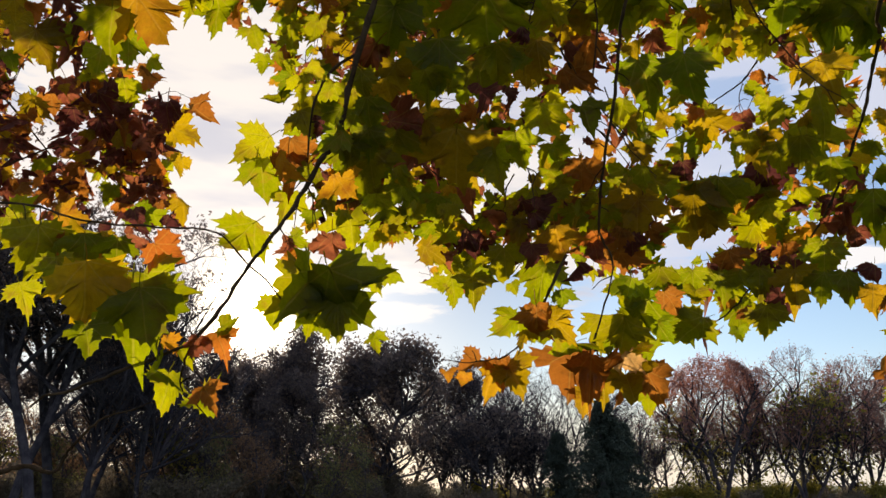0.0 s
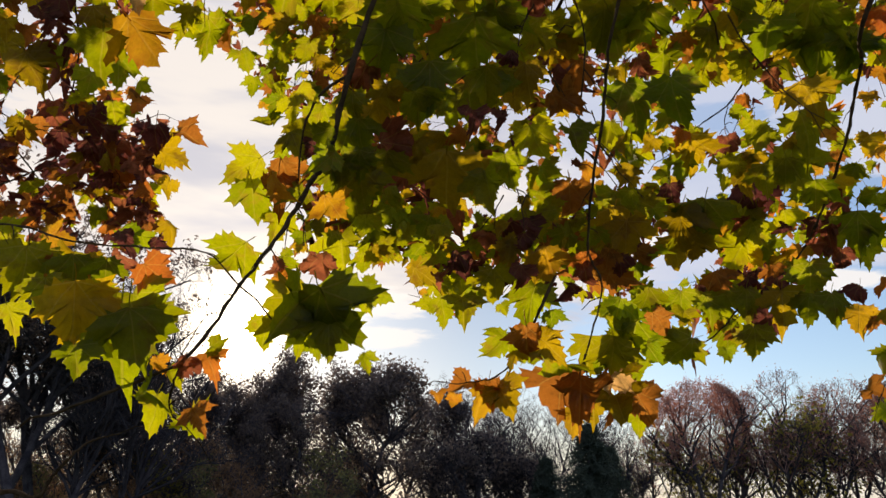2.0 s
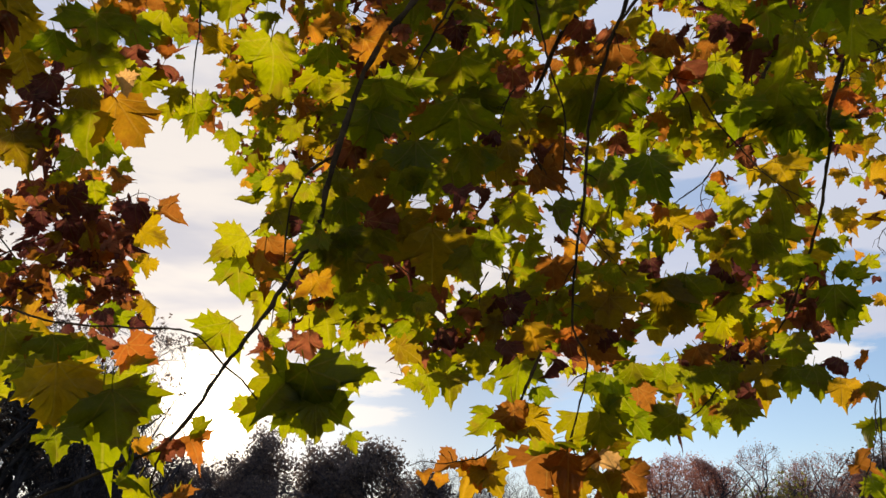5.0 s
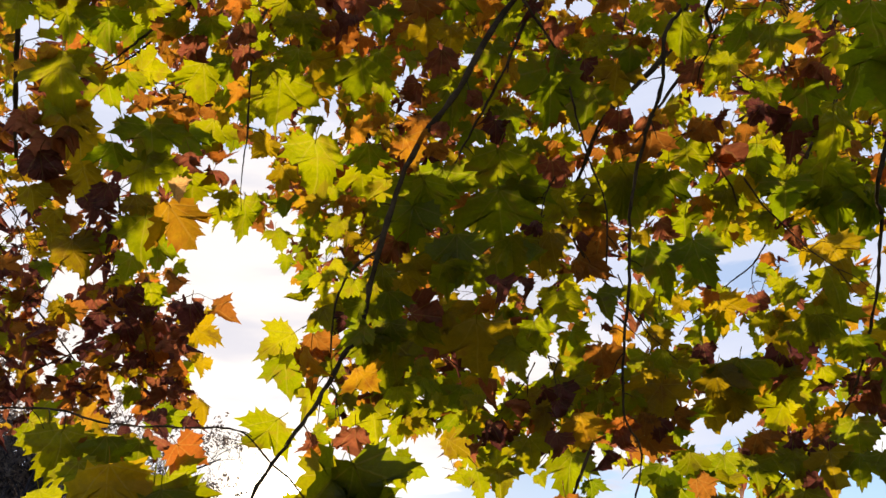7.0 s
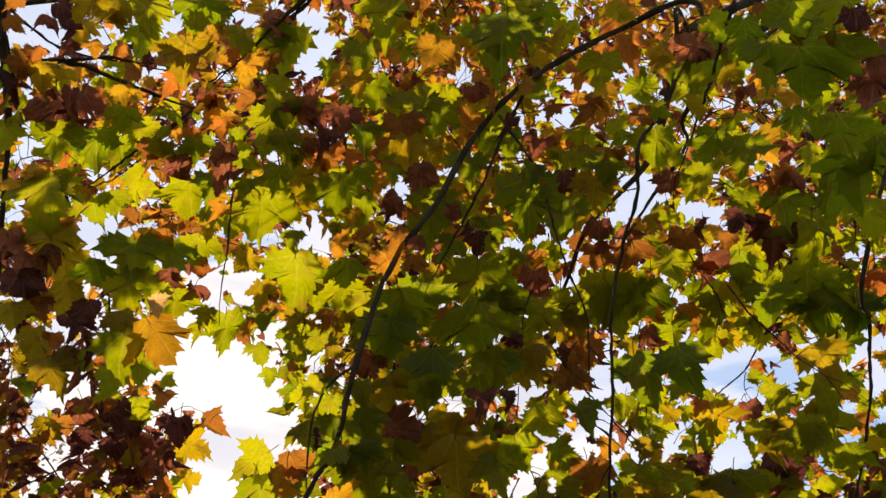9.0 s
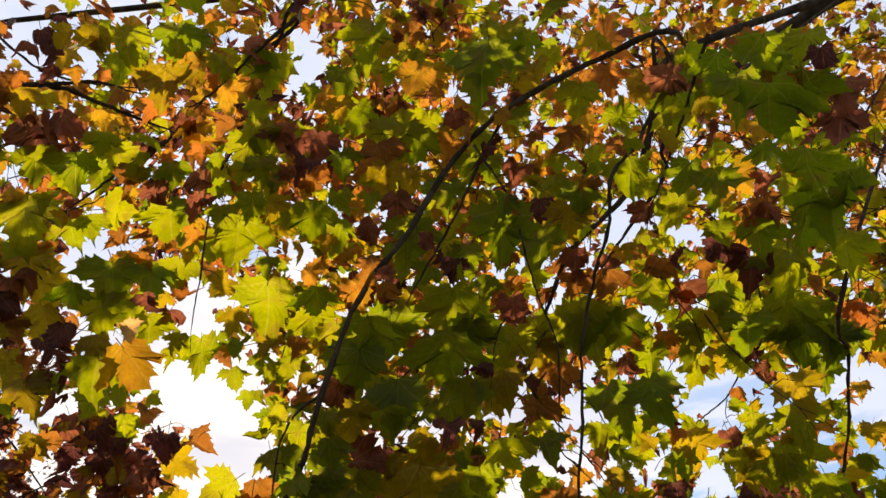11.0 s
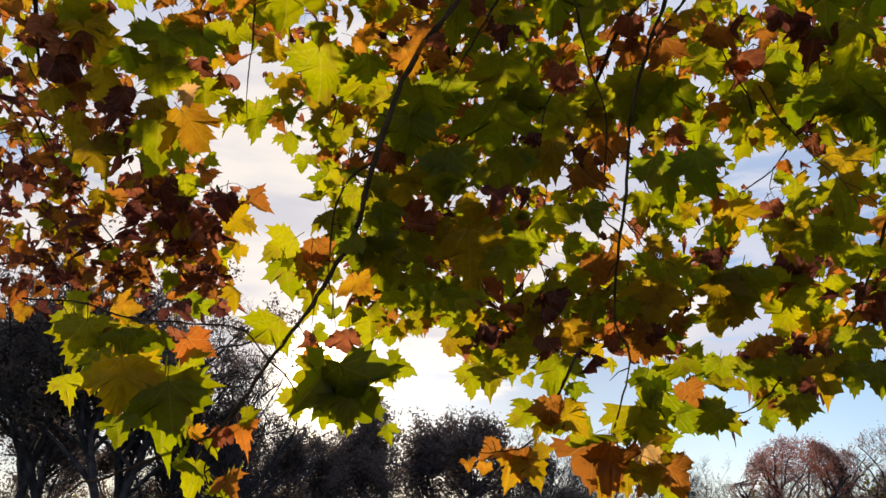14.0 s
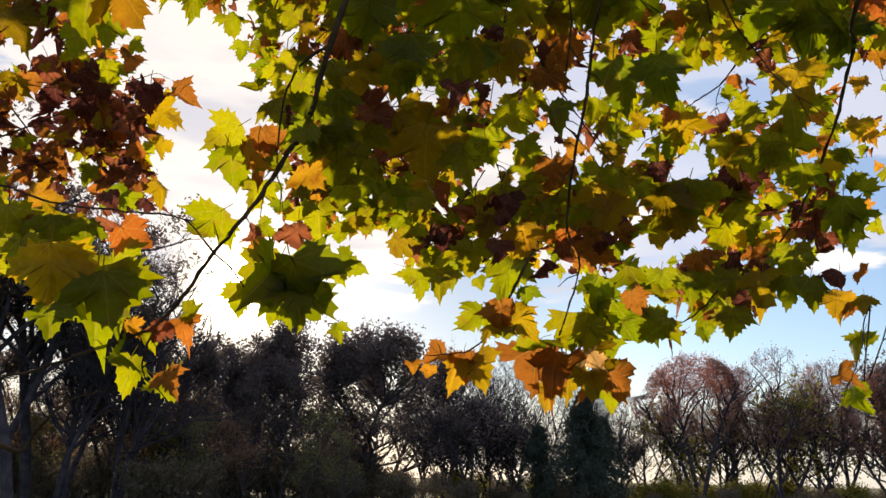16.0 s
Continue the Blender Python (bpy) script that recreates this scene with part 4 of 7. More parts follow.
# smaller leaves along the same twigs
hang_on(None, [
    (-1.10, 2.46, 2.91, 0.132, -7, 0, 'green'),
    (-1.55, 3.47, 3.36, 0.143, -2, 0, 'lime'),
    (-1.14, 2.02, 2.78, 0.112, 8, 0, 'olive'),
    (-1.32, 2.34, 2.86, 0.095, 22, 0, 'green'),
    (-1.94, 3.42, 3.33, 0.122, 19, 0, 'lime'),
    (-0.95, 1.94, 2.72, 0.087, 27, 0, 'green'),
    (-0.92, 1.91, 2.73, 0.086, -10, 0, 'dark'),
    (-0.98, 1.91, 2.70, 0.086, 38, 0, 'brown'),
    (-0.97, 1.98, 2.68, 0.074, -21, 0, 'brown'),
    (-1.20, 3.16, 3.24, 0.123, 68, 0, 'rust'),
    (-1.32, 3.51, 3.38, 0.118, 47, 0, 'red'),
    (-1.22, 3.27, 3.34, 0.094, 68, 0, 'lime'),
    (-1.24, 4.01, 3.46, 0.201, 56, 0, 'rust'),
    (-1.80, 3.75, 3.44, 0.193, 17, 0, 'brown'),
    (-1.86, 3.51, 3.26, 0.177, -20, 0, 'olive'),
], SPRAYS)
hang_on(None, [
    (-1.93, 3.86, 3.44, 0.166, 13, 0, 'rust'),
    (-2.08, 4.02, 3.45, 0.139, 24, 0, 'amber'),
    (-1.88, 3.91, 3.33, 0.152, -1, 0, 'dark'),
    (-1.47, 3.40, 3.22, 0.149, 41, 0, 'dark'),
    (-1.63, 3.80, 3.27, 0.189, 26, 0, 'dark'),
    (-1.52, 3.43, 3.30, 0.105, -7, 0, 'red'),
    (-1.44, 3.50, 3.22, 0.146, 26, 0, 'dark'),
    (-1.46, 3.79, 3.37, 0.157, 36, 0, 'dark'),
    (-1.53, 3.99, 3.26, 0.188, 2, 0, 'red'),
    (-1.32, 3.65, 3.15, 0.172, 46, 0, 'brown'),
    (-1.50, 4.41, 3.43, 0.191, 25, 0, 'lime'),
    (-1.44, 4.43, 3.38, 0.155, 28, 0, 'lime'),
    (-1.77, 3.96, 3.27, 0.132, -8, 0, 'rust'),
    (-1.88, 3.99, 3.28, 0.134, 34, 0, 'dark'),
    (-2.16, 3.89, 3.25, 0.168, 7, 0, 'olive'),
], SPRAYS)
hang_on(None, [
    (-2.25, 4.08, 3.28, 0.112, 46, 0, 'lime'),
    (-2.11, 3.95, 3.36, 0.143, 0, 0, 'brown'),
    (-1.79, 3.82, 3.35, 0.162, 16, 0, 'dark'),
    (-1.83, 4.10, 3.23, 0.142, 40, 0, 'olive'),
    (-1.70, 4.14, 3.25, 0.169, 39, 0, 'dark'),
    (-1.65, 4.24, 3.28, 0.144, 20, 0, 'olive'),
    (-0.62, 1.84, 2.73, 0.093, 12, 0, 'lime'),
    (-0.58, 1.77, 2.72, 0.072, -12, 0, 'shade'),
    (-1.05, 1.85, 2.73, 0.086, 13, 0, 'olive'),
    (-1.01, 1.86, 2.73, 0.069, 5, 0, 'red'),
    (-0.95, 1.83, 2.75, 0.085, 5, 0, 'dark'),
    (-0.95, 1.91, 2.77, 0.070, -8, 0, 'brown'),
    (-0.62, 2.29, 2.90, 0.096, -5, 0, 'lime'),
    (-0.50, 2.03, 2.76, 0.099, 10, 0, 'green'),
    (-0.56, 2.41, 2.88, 0.079, 2, 0, 'lime'),
], SPRAYS)
hang_on(None, [
    (-0.47, 2.20, 2.78, 0.065, 14, 0, 'green'),
    (-0.44, 1.82, 2.73, 0.078, 11, 0, 'green'),
    (-0.35, 1.77, 2.69, 0.075, -17, 0, 'olive'),
    (-0.39, 1.84, 2.70, 0.072, 18, 0, 'green'),
    (-0.39, 1.96, 2.73, 0.075, 14, 0, 'green'),
    (-0.32, 1.89, 2.70, 0.098, -8, 0, 'green'),
    (-0.46, 2.23, 2.85, 0.081, -10, 0, 'lime'),
    (-0.47, 2.34, 2.83, 0.069, 18, 0, 'lime'),
    (-0.31, 1.87, 2.75, 0.069, -16, 0, 'red'),
    (-0.32, 1.93, 2.82, 0.059, -10, 0, 'amber'),
    (-0.30, 1.99, 2.73, 0.082, 65, 0, 'olive'),
    (-0.29, 1.95, 2.80, 0.076, -23, 0, 'lime'),
    (-0.19, 1.80, 2.73, 0.085, 15, 0, 'lime'),
    (-0.49, 2.33, 2.72, 0.116, -59, 0, 'lime'),
    (-0.46, 2.28, 2.74, 0.092, -19, 0, 'green'),
], SPRAYS)
hang_on(None, [
    (-0.38, 2.11, 2.65, 0.092, 24, 0, 'lime'),
    (-0.22, 1.75, 2.35, 0.044, 0, 0, 'amber'),
    (-0.30, 1.91, 2.44, 0.069, -23, 0, 'dark'),
    (-0.29, 1.98, 2.65, 0.068, 75, 0, 'rust'),
    (0.01, 1.84, 2.72, 0.095, 6, 0, 'rust'),
    (0.04, 1.92, 2.73, 0.095, -7, 0, 'green'),
    (-0.04, 1.76, 2.37, 0.079, 17, 0, 'olive'),
    (-0.05, 1.78, 2.45, 0.050, 0, 0, 'amber'),
    (0.31, 2.11, 2.78, 0.048, -17, 0, 'dark'),
    (0.28, 1.72, 2.33, 0.061, -15, 0, 'brown'),
    (0.28, 1.92, 2.38, 0.080, 58, 0, 'lime'),
    (0.38, 2.06, 2.46, 0.038, 20, 0, 'dark'),
    (0.09, 1.80, 2.47, 0.083, -12, 0, 'dark'),
    (0.16, 1.89, 2.51, 0.072, -3, 0, 'dark'),
    (0.66, 2.64, 3.13, 0.110, -9, 0, 'lime'),
], SPRAYS)
hang_on(None, [
    (0.67, 2.37, 2.92, 0.114, 28, 0, 'brown'),
    (0.62, 2.58, 3.08, 0.090, 7, 0, 'dark'),
    (0.61, 2.43, 2.93, 0.100, 8, 0, 'olive'),
    (0.54, 2.36, 2.69, 0.112, -19, 0, 'green'),
    (0.63, 2.65, 2.77, 0.096, 6, 0, 'lime'),
    (0.70, 2.63, 2.82, 0.122, 40, 0, 'lime'),
    (0.74, 2.82, 2.81, 0.120, -2, 0, 'lime'),
    (0.72, 2.56, 2.74, 0.086, -44, 0, 'olive'),
    (0.64, 2.66, 2.69, 0.104, 15, 0, 'lime'),
    (0.54, 2.44, 2.63, 0.080, -4, 0, 'brown'),
    (0.45, 2.26, 2.52, 0.084, -32, 0, 'amber'),
    (0.89, 2.37, 3.03, 0.113, -4, 0, 'shade'),
    (0.83, 2.41, 3.03, 0.123, 2, 0, 'rust'),
    (0.90, 2.51, 3.03, 0.098, -3, 0, 'olive'),
    (1.05, 2.66, 3.19, 0.106, -10, 0, 'lime'),
], SPRAYS)
hang_on(None, [
    (0.97, 2.35, 3.07, 0.124, 25, 0, 'olive'),
    (1.14, 2.67, 3.19, 0.107, -29, 0, 'lime'),
    (1.10, 2.61, 3.08, 0.112, -6, 0, 'green'),
    (1.16, 2.73, 3.10, 0.117, -17, 0, 'lime'),
    (1.14, 2.58, 3.21, 0.136, -24, 0, 'lime'),
    (1.15, 2.54, 3.15, 0.112, -9, 0, 'green'),
    (1.20, 2.67, 3.11, 0.083, -13, 0, 'dark'),
    (1.16, 2.56, 2.98, 0.096, 6, 0, 'brown'),
    (1.09, 2.63, 2.94, 0.079, -2, 0, 'red'),
    (1.14, 2.81, 2.98, 0.126, 61, 0, 'lime'),
    (1.12, 2.68, 2.85, 0.120, -22, 0, 'green'),
    (1.29, 2.71, 3.22, 0.139, 9, 0, 'lime'),
    (1.28, 2.63, 3.13, 0.116, 22, 0, 'olive'),
    (1.24, 2.61, 3.05, 0.131, -5, 0, 'green'),
    (1.38, 2.54, 3.20, 0.139, -9, 0, 'lime'),
], SPRAYS)
hang_on(None, [
    (1.45, 2.62, 3.20, 0.119, -10, 0, 'lime'),
    (1.50, 2.69, 3.21, 0.097, 15, 0, 'lime'),
    (1.44, 2.40, 3.11, 0.107, -2, 0, 'red'),
    (1.48, 2.56, 3.21, 0.118, -7, 0, 'lime'),
    (1.41, 2.36, 3.00, 0.129, 37, 0, 'green'),
    (1.22, 2.36, 2.68, 0.072, 14, 0, 'amber'),
    (1.06, 2.47, 2.73, 0.123, -21, 0, 'green'),
    (1.12, 2.39, 2.67, 0.080, 15, 0, 'olive'),
    (0.89, 2.74, 2.74, 0.131, -9, 0, 'green'),
    (1.06, 2.75, 2.82, 0.130, 3, 0, 'brown'),
    (1.08, 2.88, 2.81, 0.116, -10, 0, 'lime'),
    (1.03, 2.63, 2.69, 0.117, 0, 0, 'shade'),
    (0.80, 2.48, 2.73, 0.072, -29, 0, 'red'),
    (0.81, 2.70, 2.81, 0.086, -23, 0, 'lime'),
    (1.36, 2.63, 2.71, 0.102, 11, 0, 'rust'),
], SPRAYS)
hang_on(None, [
    (1.08, 2.61, 2.71, 0.107, -20, 0, 'olive'),
    (1.40, 2.63, 2.75, 0.089, 8, 0, 'lime'),
    (1.44, 2.53, 2.73, 0.100, -14, 0, 'olive'),
    (1.50, 2.76, 2.73, 0.103, -26, 0, 'lime'),
    (1.38, 2.39, 2.82, 0.076, -10, 0, 'amber'),
    (-2.10, 3.92, 3.02, 0.132, 2, 0, 'rust'),
    (-1.97, 3.96, 3.00, 0.145, 38, 0, 'red'),
    (-1.72, 3.44, 2.78, 0.103, -21, 0, 'rust'),
    (-1.89, 3.92, 3.04, 0.130, 11, 0, 'olive'),
    (-1.76, 3.79, 2.94, 0.174, 26, 0, 'rust'),
    (-1.73, 3.83, 2.93, 0.100, -6, 0, 'lime'),
    (-1.56, 3.77, 2.93, 0.140, -13, 0, 'lime'),
    (-1.86, 4.32, 3.24, 0.113, -25, 0, 'lime'),
    (-1.77, 4.24, 3.24, 0.145, 4, 0, 'dark'),
    (-1.45, 3.79, 2.96, 0.176, -17, 0, 'brown'),
], SPRAYS)
hang_on(None, [
    (-1.31, 3.32, 2.72, 0.117, 45, 0, 'red'),
    (-1.37, 3.81, 2.92, 0.127, 25, 0, 'brown'),
    (-1.19, 3.41, 2.73, 0.097, 30, 0, 'rust'),
    (-1.06, 2.84, 2.52, 0.131, 36, 0, 'green'),
    (-1.02, 2.87, 2.52, 0.091, 35, 0, 'lime'),
    (-0.96, 2.54, 2.41, 0.101, 28, 0, 'dark'),
    (-0.95, 2.85, 2.50, 0.071, 31, 0, 'dark'),
    (-1.12, 3.49, 2.77, 0.147, 15, 0, 'olive'),
    (-1.55, 4.37, 3.26, 0.223, 30, 0, 'lime'),
    (-1.41, 4.27, 3.27, 0.156, -23, 0, 'olive'),
    (-1.63, 4.11, 3.16, 0.166, -9, 0, 'olive'),
    (-1.29, 2.80, 2.50, 0.133, 87, 0, 'amber'),
    (-1.04, 2.31, 2.31, 0.094, 66, 0, 'olive'),
    (-1.05, 2.08, 2.22, 0.104, 35, 0, 'lime'),
    (-0.96, 2.03, 2.16, 0.096, 22, 0, 'rust'),
], SPRAYS)
hang_on(None, [
    (-0.85, 2.04, 2.15, 0.095, 13, 0, 'amber'),
    (-0.83, 2.04, 2.19, 0.082, 86, 0, 'olive'),
    (-0.79, 2.08, 2.19, 0.082, 31, 0, 'brown'),
    (-0.87, 1.77, 2.02, 0.073, -3, 0, 'lime'),
    (-0.68, 1.70, 1.91, 0.069, -22, 0, 'lime'),
    (-0.76, 1.70, 1.98, 0.047, 22, 0, 'lime'),
    (-0.42, 1.85, 2.20, 0.071, 12, 0, 'lime'),
    (-0.30, 1.90, 2.25, 0.052, -3, 0, 'lime'),
    (-0.25, 1.77, 2.17, 0.054, -16, 0, 'shade'),
    (-0.16, 1.84, 2.22, 0.086, 7, 0, 'lime'),
    (-0.16, 1.84, 2.13, 0.063, 10, 0, 'lime'),
    (-0.14, 1.86, 2.15, 0.077, 20, 0, 'olive'),
    (-0.12, 1.96, 2.19, 0.078, 47, 0, 'shade'),
    (-0.30, 1.84, 2.18, 0.056, 1, 0, 'green'),
    (-0.22, 1.70, 2.14, 0.047, -13, 0, 'shade'),
], SPRAYS)
hang_on(None, [
    (-0.35, 1.81, 2.11, 0.057, -38, 0, 'brown'),
    (-0.34, 1.88, 2.14, 0.071, 63, 0, 'lime'),
    (-0.22, 1.70, 2.02, 0.050, -9, 0, 'olive'),
    (-0.28, 1.72, 1.92, 0.066, -4, 0, 'lime'),
    (-0.15, 1.77, 1.89, 0.056, 12, 0, 'lime'),
    (-0.25, 1.74, 1.91, 0.059, 18, 0, 'lime'),
    (-0.15, 1.73, 2.01, 0.064, 22, 0, 'lime'),
    (-0.34, 1.84, 2.09, 0.069, 73, 0, 'amber'),
    (-0.10, 1.88, 2.30, 0.079, 18, 0, 'shade'),
    (-0.11, 1.92, 2.27, 0.067, -27, 0, 'shade'),
    (-0.09, 2.08, 2.36, 0.057, 13, 0, 'lime'),
    (-0.09, 2.01, 2.30, 0.067, -13, 0, 'green'),
    (0.01, 2.07, 2.33, 0.050, -12, 0, 'amber'),
    (-0.05, 1.98, 2.22, 0.044, 4, 0, 'rust'),
    (-0.02, 2.07, 2.29, 0.093, -20, 0, 'green'),
], SPRAYS)
hang_on(None, [
    (-0.03, 1.99, 2.21, 0.068, -40, 0, 'green'),
    (0.00, 2.02, 2.19, 0.078, -39, 0, 'lime'),
    (0.01, 1.98, 2.24, 0.081, 0, 0, 'shade'),
    (0.01, 1.99, 2.13, 0.047, 12, 0, 'brown'),
    (0.03, 2.13, 2.15, 0.062, 12, 0, 'lime'),
    (0.05, 2.04, 2.18, 0.084, -8, 0, 'dark'),
    (0.12, 2.14, 2.32, 0.080, 20, 0, 'lime'),
    (0.16, 1.97, 2.34, 0.051, 28, 0, 'lime'),
    (0.17, 2.15, 2.31, 0.064, 18, 0, 'lime'),
    (0.18, 2.09, 2.29, 0.069, -24, 0, 'olive'),
    (0.19, 2.02, 2.21, 0.096, -14, 0, 'olive'),
    (0.14, 2.07, 2.25, 0.071, -19, 0, 'brown'),
    (0.12, 2.07, 2.20, 0.061, 8, 0, 'brown'),
    (0.07, 2.08, 2.19, 0.083, 17, 0, 'dark'),
    (0.10, 2.10, 2.19, 0.065, -5, 0, 'dark'),
], SPRAYS)
hang_on(None, [
    (0.17, 2.02, 2.06, 0.044, 28, 0, 'green'),
    (0.22, 1.96, 2.21, 0.085, 23, 0, 'dark'),
    (0.25, 2.03, 2.27, 0.076, 15, 0, 'dark'),
    (0.21, 1.97, 2.13, 0.073, -7, 0, 'dark'),
    (0.19, 2.17, 2.23, 0.055, -8, 0, 'lime'),
    (0.29, 2.09, 2.38, 0.089, 24, 0, 'lime'),
    (0.24, 2.07, 2.35, 0.063, -4, 0, 'olive'),
    (0.37, 2.14, 2.31, 0.077, 28, 0, 'shade'),
    (0.33, 2.07, 2.23, 0.077, -19, 0, 'olive'),
    (0.31, 2.00, 2.18, 0.060, 21, 0, 'rust'),
    (0.40, 2.15, 2.22, 0.077, 9, 0, 'red'),
    (0.45, 2.24, 2.25, 0.087, 21, 0, 'brown'),
    (0.40, 2.14, 2.18, 0.080, 18, 0, 'brown'),
    (0.48, 2.22, 2.25, 0.080, -19, 0, 'rust'),
    (0.45, 2.25, 2.32, 0.085, -16, 0, 'lime'),
], SPRAYS)
hang_on(None, [
    (0.63, 2.36, 2.30, 0.107, 36, 0, 'green'),
    (0.60, 2.32, 2.28, 0.088, 22, 0, 'rust'),
    (0.53, 2.29, 2.25, 0.086, 0, 0, 'dark'),
    (0.59, 2.36, 2.25, 0.082, 3, 0, 'green'),
    (0.40, 2.20, 2.14, 0.065, -3, 0, 'lime'),
    (0.33, 2.03, 2.10, 0.066, -19, 0, 'dark'),
    (0.28, 1.99, 2.03, 0.070, 8, 0, 'green'),
    (0.24, 2.05, 1.95, 0.074, 14, 0, 'lime'),
    (0.19, 2.01, 1.94, 0.073, -11, 0, 'olive'),
    (0.84, 2.76, 2.64, 0.108, 7, 0, 'dark'),
    (0.77, 2.58, 2.40, 0.107, 5, 0, 'lime'),
    (0.87, 2.58, 2.44, 0.100, 3, 0, 'rust'),
    (1.13, 2.77, 2.51, 0.132, 12, 0, 'green'),
    (1.18, 2.81, 2.46, 0.120, 6, 0, 'green'),
    (1.16, 2.89, 2.44, 0.090, -16, 0, 'amber'),
], SPRAYS)
hang_on(None, [
    (1.29, 2.81, 2.43, 0.108, -11, 0, 'amber'),
    (1.22, 2.80, 2.41, 0.098, 26, 0, 'olive'),
    (1.21, 2.88, 2.39, 0.113, 1, 0, 'rust'),
    (0.89, 2.74, 2.29, 0.067, -27, 0, 'dark'),
    (0.88, 2.72, 2.25, 0.111, -12, 0, 'green'),
    (0.76, 2.51, 2.14, 0.104, -15, 0, 'shade'),
    (1.10, 2.80, 2.32, 0.130, 29, 0, 'dark'),
    (1.15, 2.71, 2.28, 0.110, -2, 0, 'dark'),
    (1.09, 2.72, 2.18, 0.122, -32, 0, 'dark'),
    (1.38, 2.82, 2.37, 0.082, 14, 0, 'lime'),
    (1.39, 2.74, 2.39, 0.133, -2, 0, 'brown'),
    (1.32, 2.71, 2.42, 0.109, -48, 0, 'brown'),
    (1.32, 2.75, 2.52, 0.089, -25, 0, 'dark'),
    (1.32, 2.65, 2.46, 0.108, 0, 0, 'brown'),
    (1.27, 2.73, 2.61, 0.098, -30, 0, 'green'),
], SPRAYS)
hang_on(None, [
    (1.39, 2.69, 2.64, 0.134, 13, 0, 'olive'),
    (1.51, 2.83, 2.73, 0.143, 4, 0, 'lime'),
    (1.45, 2.63, 2.59, 0.111, 12, 0, 'green'),
    (1.40, 2.69, 2.58, 0.098, -27, 0, 'brown'),
    (1.47, 2.65, 2.46, 0.132, 19, 0, 'green'),
    (1.54, 2.83, 2.44, 0.098, 2, 0, 'lime'),
    (1.47, 2.60, 2.54, 0.131, -20, 0, 'green'),
    (1.06, 2.65, 2.65, 0.128, 7, 0, 'olive'),
    (1.11, 2.95, 2.76, 0.080, -20, 0, 'lime'),
    (0.86, 2.83, 2.73, 0.129, 0, 0, 'green'),
    (1.24, 2.32, 2.08, 0.075, 11, 0, 'rust'),
    (1.27, 2.45, 2.20, 0.083, -35, 0, 'dark'),
    (1.36, 2.45, 2.22, 0.076, 50, 0, 'red'),
    (1.25, 2.26, 2.09, 0.077, -7, 0, 'olive'),
    (-0.56, 1.81, 1.87, 0.082, 15, 0, 'lime'),
], SPRAYS)
hang_on(None, [
    (-0.49, 1.77, 1.78, 0.074, 34, 0, 'rust'),
    (-0.57, 1.75, 1.88, 0.056, 29, 0, 'amber'),
    (-0.51, 1.73, 1.87, 0.066, -12, 0, 'brown'),
    (-0.45, 1.75, 1.92, 0.068, 83, 0, 'shade'),
    (-0.43, 1.85, 1.93, 0.083, 78, 0, 'lime'),
    (0.07, 2.20, 1.90, 0.088, -60, 0, 'rust'),
    (0.05, 2.20, 1.86, 0.057, -11, 0, 'amber'),
    (0.01, 2.19, 1.87, 0.050, 4, 0, 'amber'),
    (0.43, 2.31, 1.89, 0.067, 6, 0, 'amber'),
    (0.46, 2.27, 1.82, 0.072, 5, 0, 'rust'),
    (0.55, 2.31, 1.81, 0.084, -5, 0, 'lime'),
    (0.43, 2.19, 1.95, 0.067, -8, 0, 'green'),
    (0.53, 2.20, 1.93, 0.084, 14, 0, 'green'),
    (0.80, 2.53, 2.03, 0.087, 7, 0, 'brown'),
    (0.96, 2.64, 2.11, 0.072, 23, 0, 'rust'),
], SPRAYS)
hang_on(None, [
    (0.91, 2.58, 2.04, 0.070, 5, 0, 'green'),
    (0.93, 2.75, 2.17, 0.075, -45, 0, 'amber'),
    (0.95, 2.75, 2.20, 0.104, 5, 0, 'lime'),
    (1.20, 2.22, 1.97, 0.114, -10, 0, 'lime'),
    (1.12, 2.14, 1.87, 0.089, 53, 0, 'rust'),
    (1.16, 2.17, 1.81, 0.107, 26, 0, 'lime'),
    (-0.57, 1.48, 3.51, 0.105, 12, 0, 'green'),
    (-1.07, 1.67, 3.51, 0.082, 26, 0, 'olive'),
    (-0.96, 1.52, 3.53, 0.108, 9, 0, 'amber'),
    (-0.91, 1.51, 3.45, 0.072, 28, 0, 'amber'),
    (-0.91, 1.42, 3.49, 0.090, -22, 0, 'olive'),
    (-0.82, 1.39, 3.42, 0.104, 7, 0, 'olive'),
    (-0.98, 1.44, 3.51, 0.091, 40, 0, 'dark'),
    (-0.99, 1.40, 3.43, 0.068, 8, 0, 'brown'),
    (-1.06, 1.38, 3.40, 0.075, 53, 0, 'rust'),
], SPRAYS)
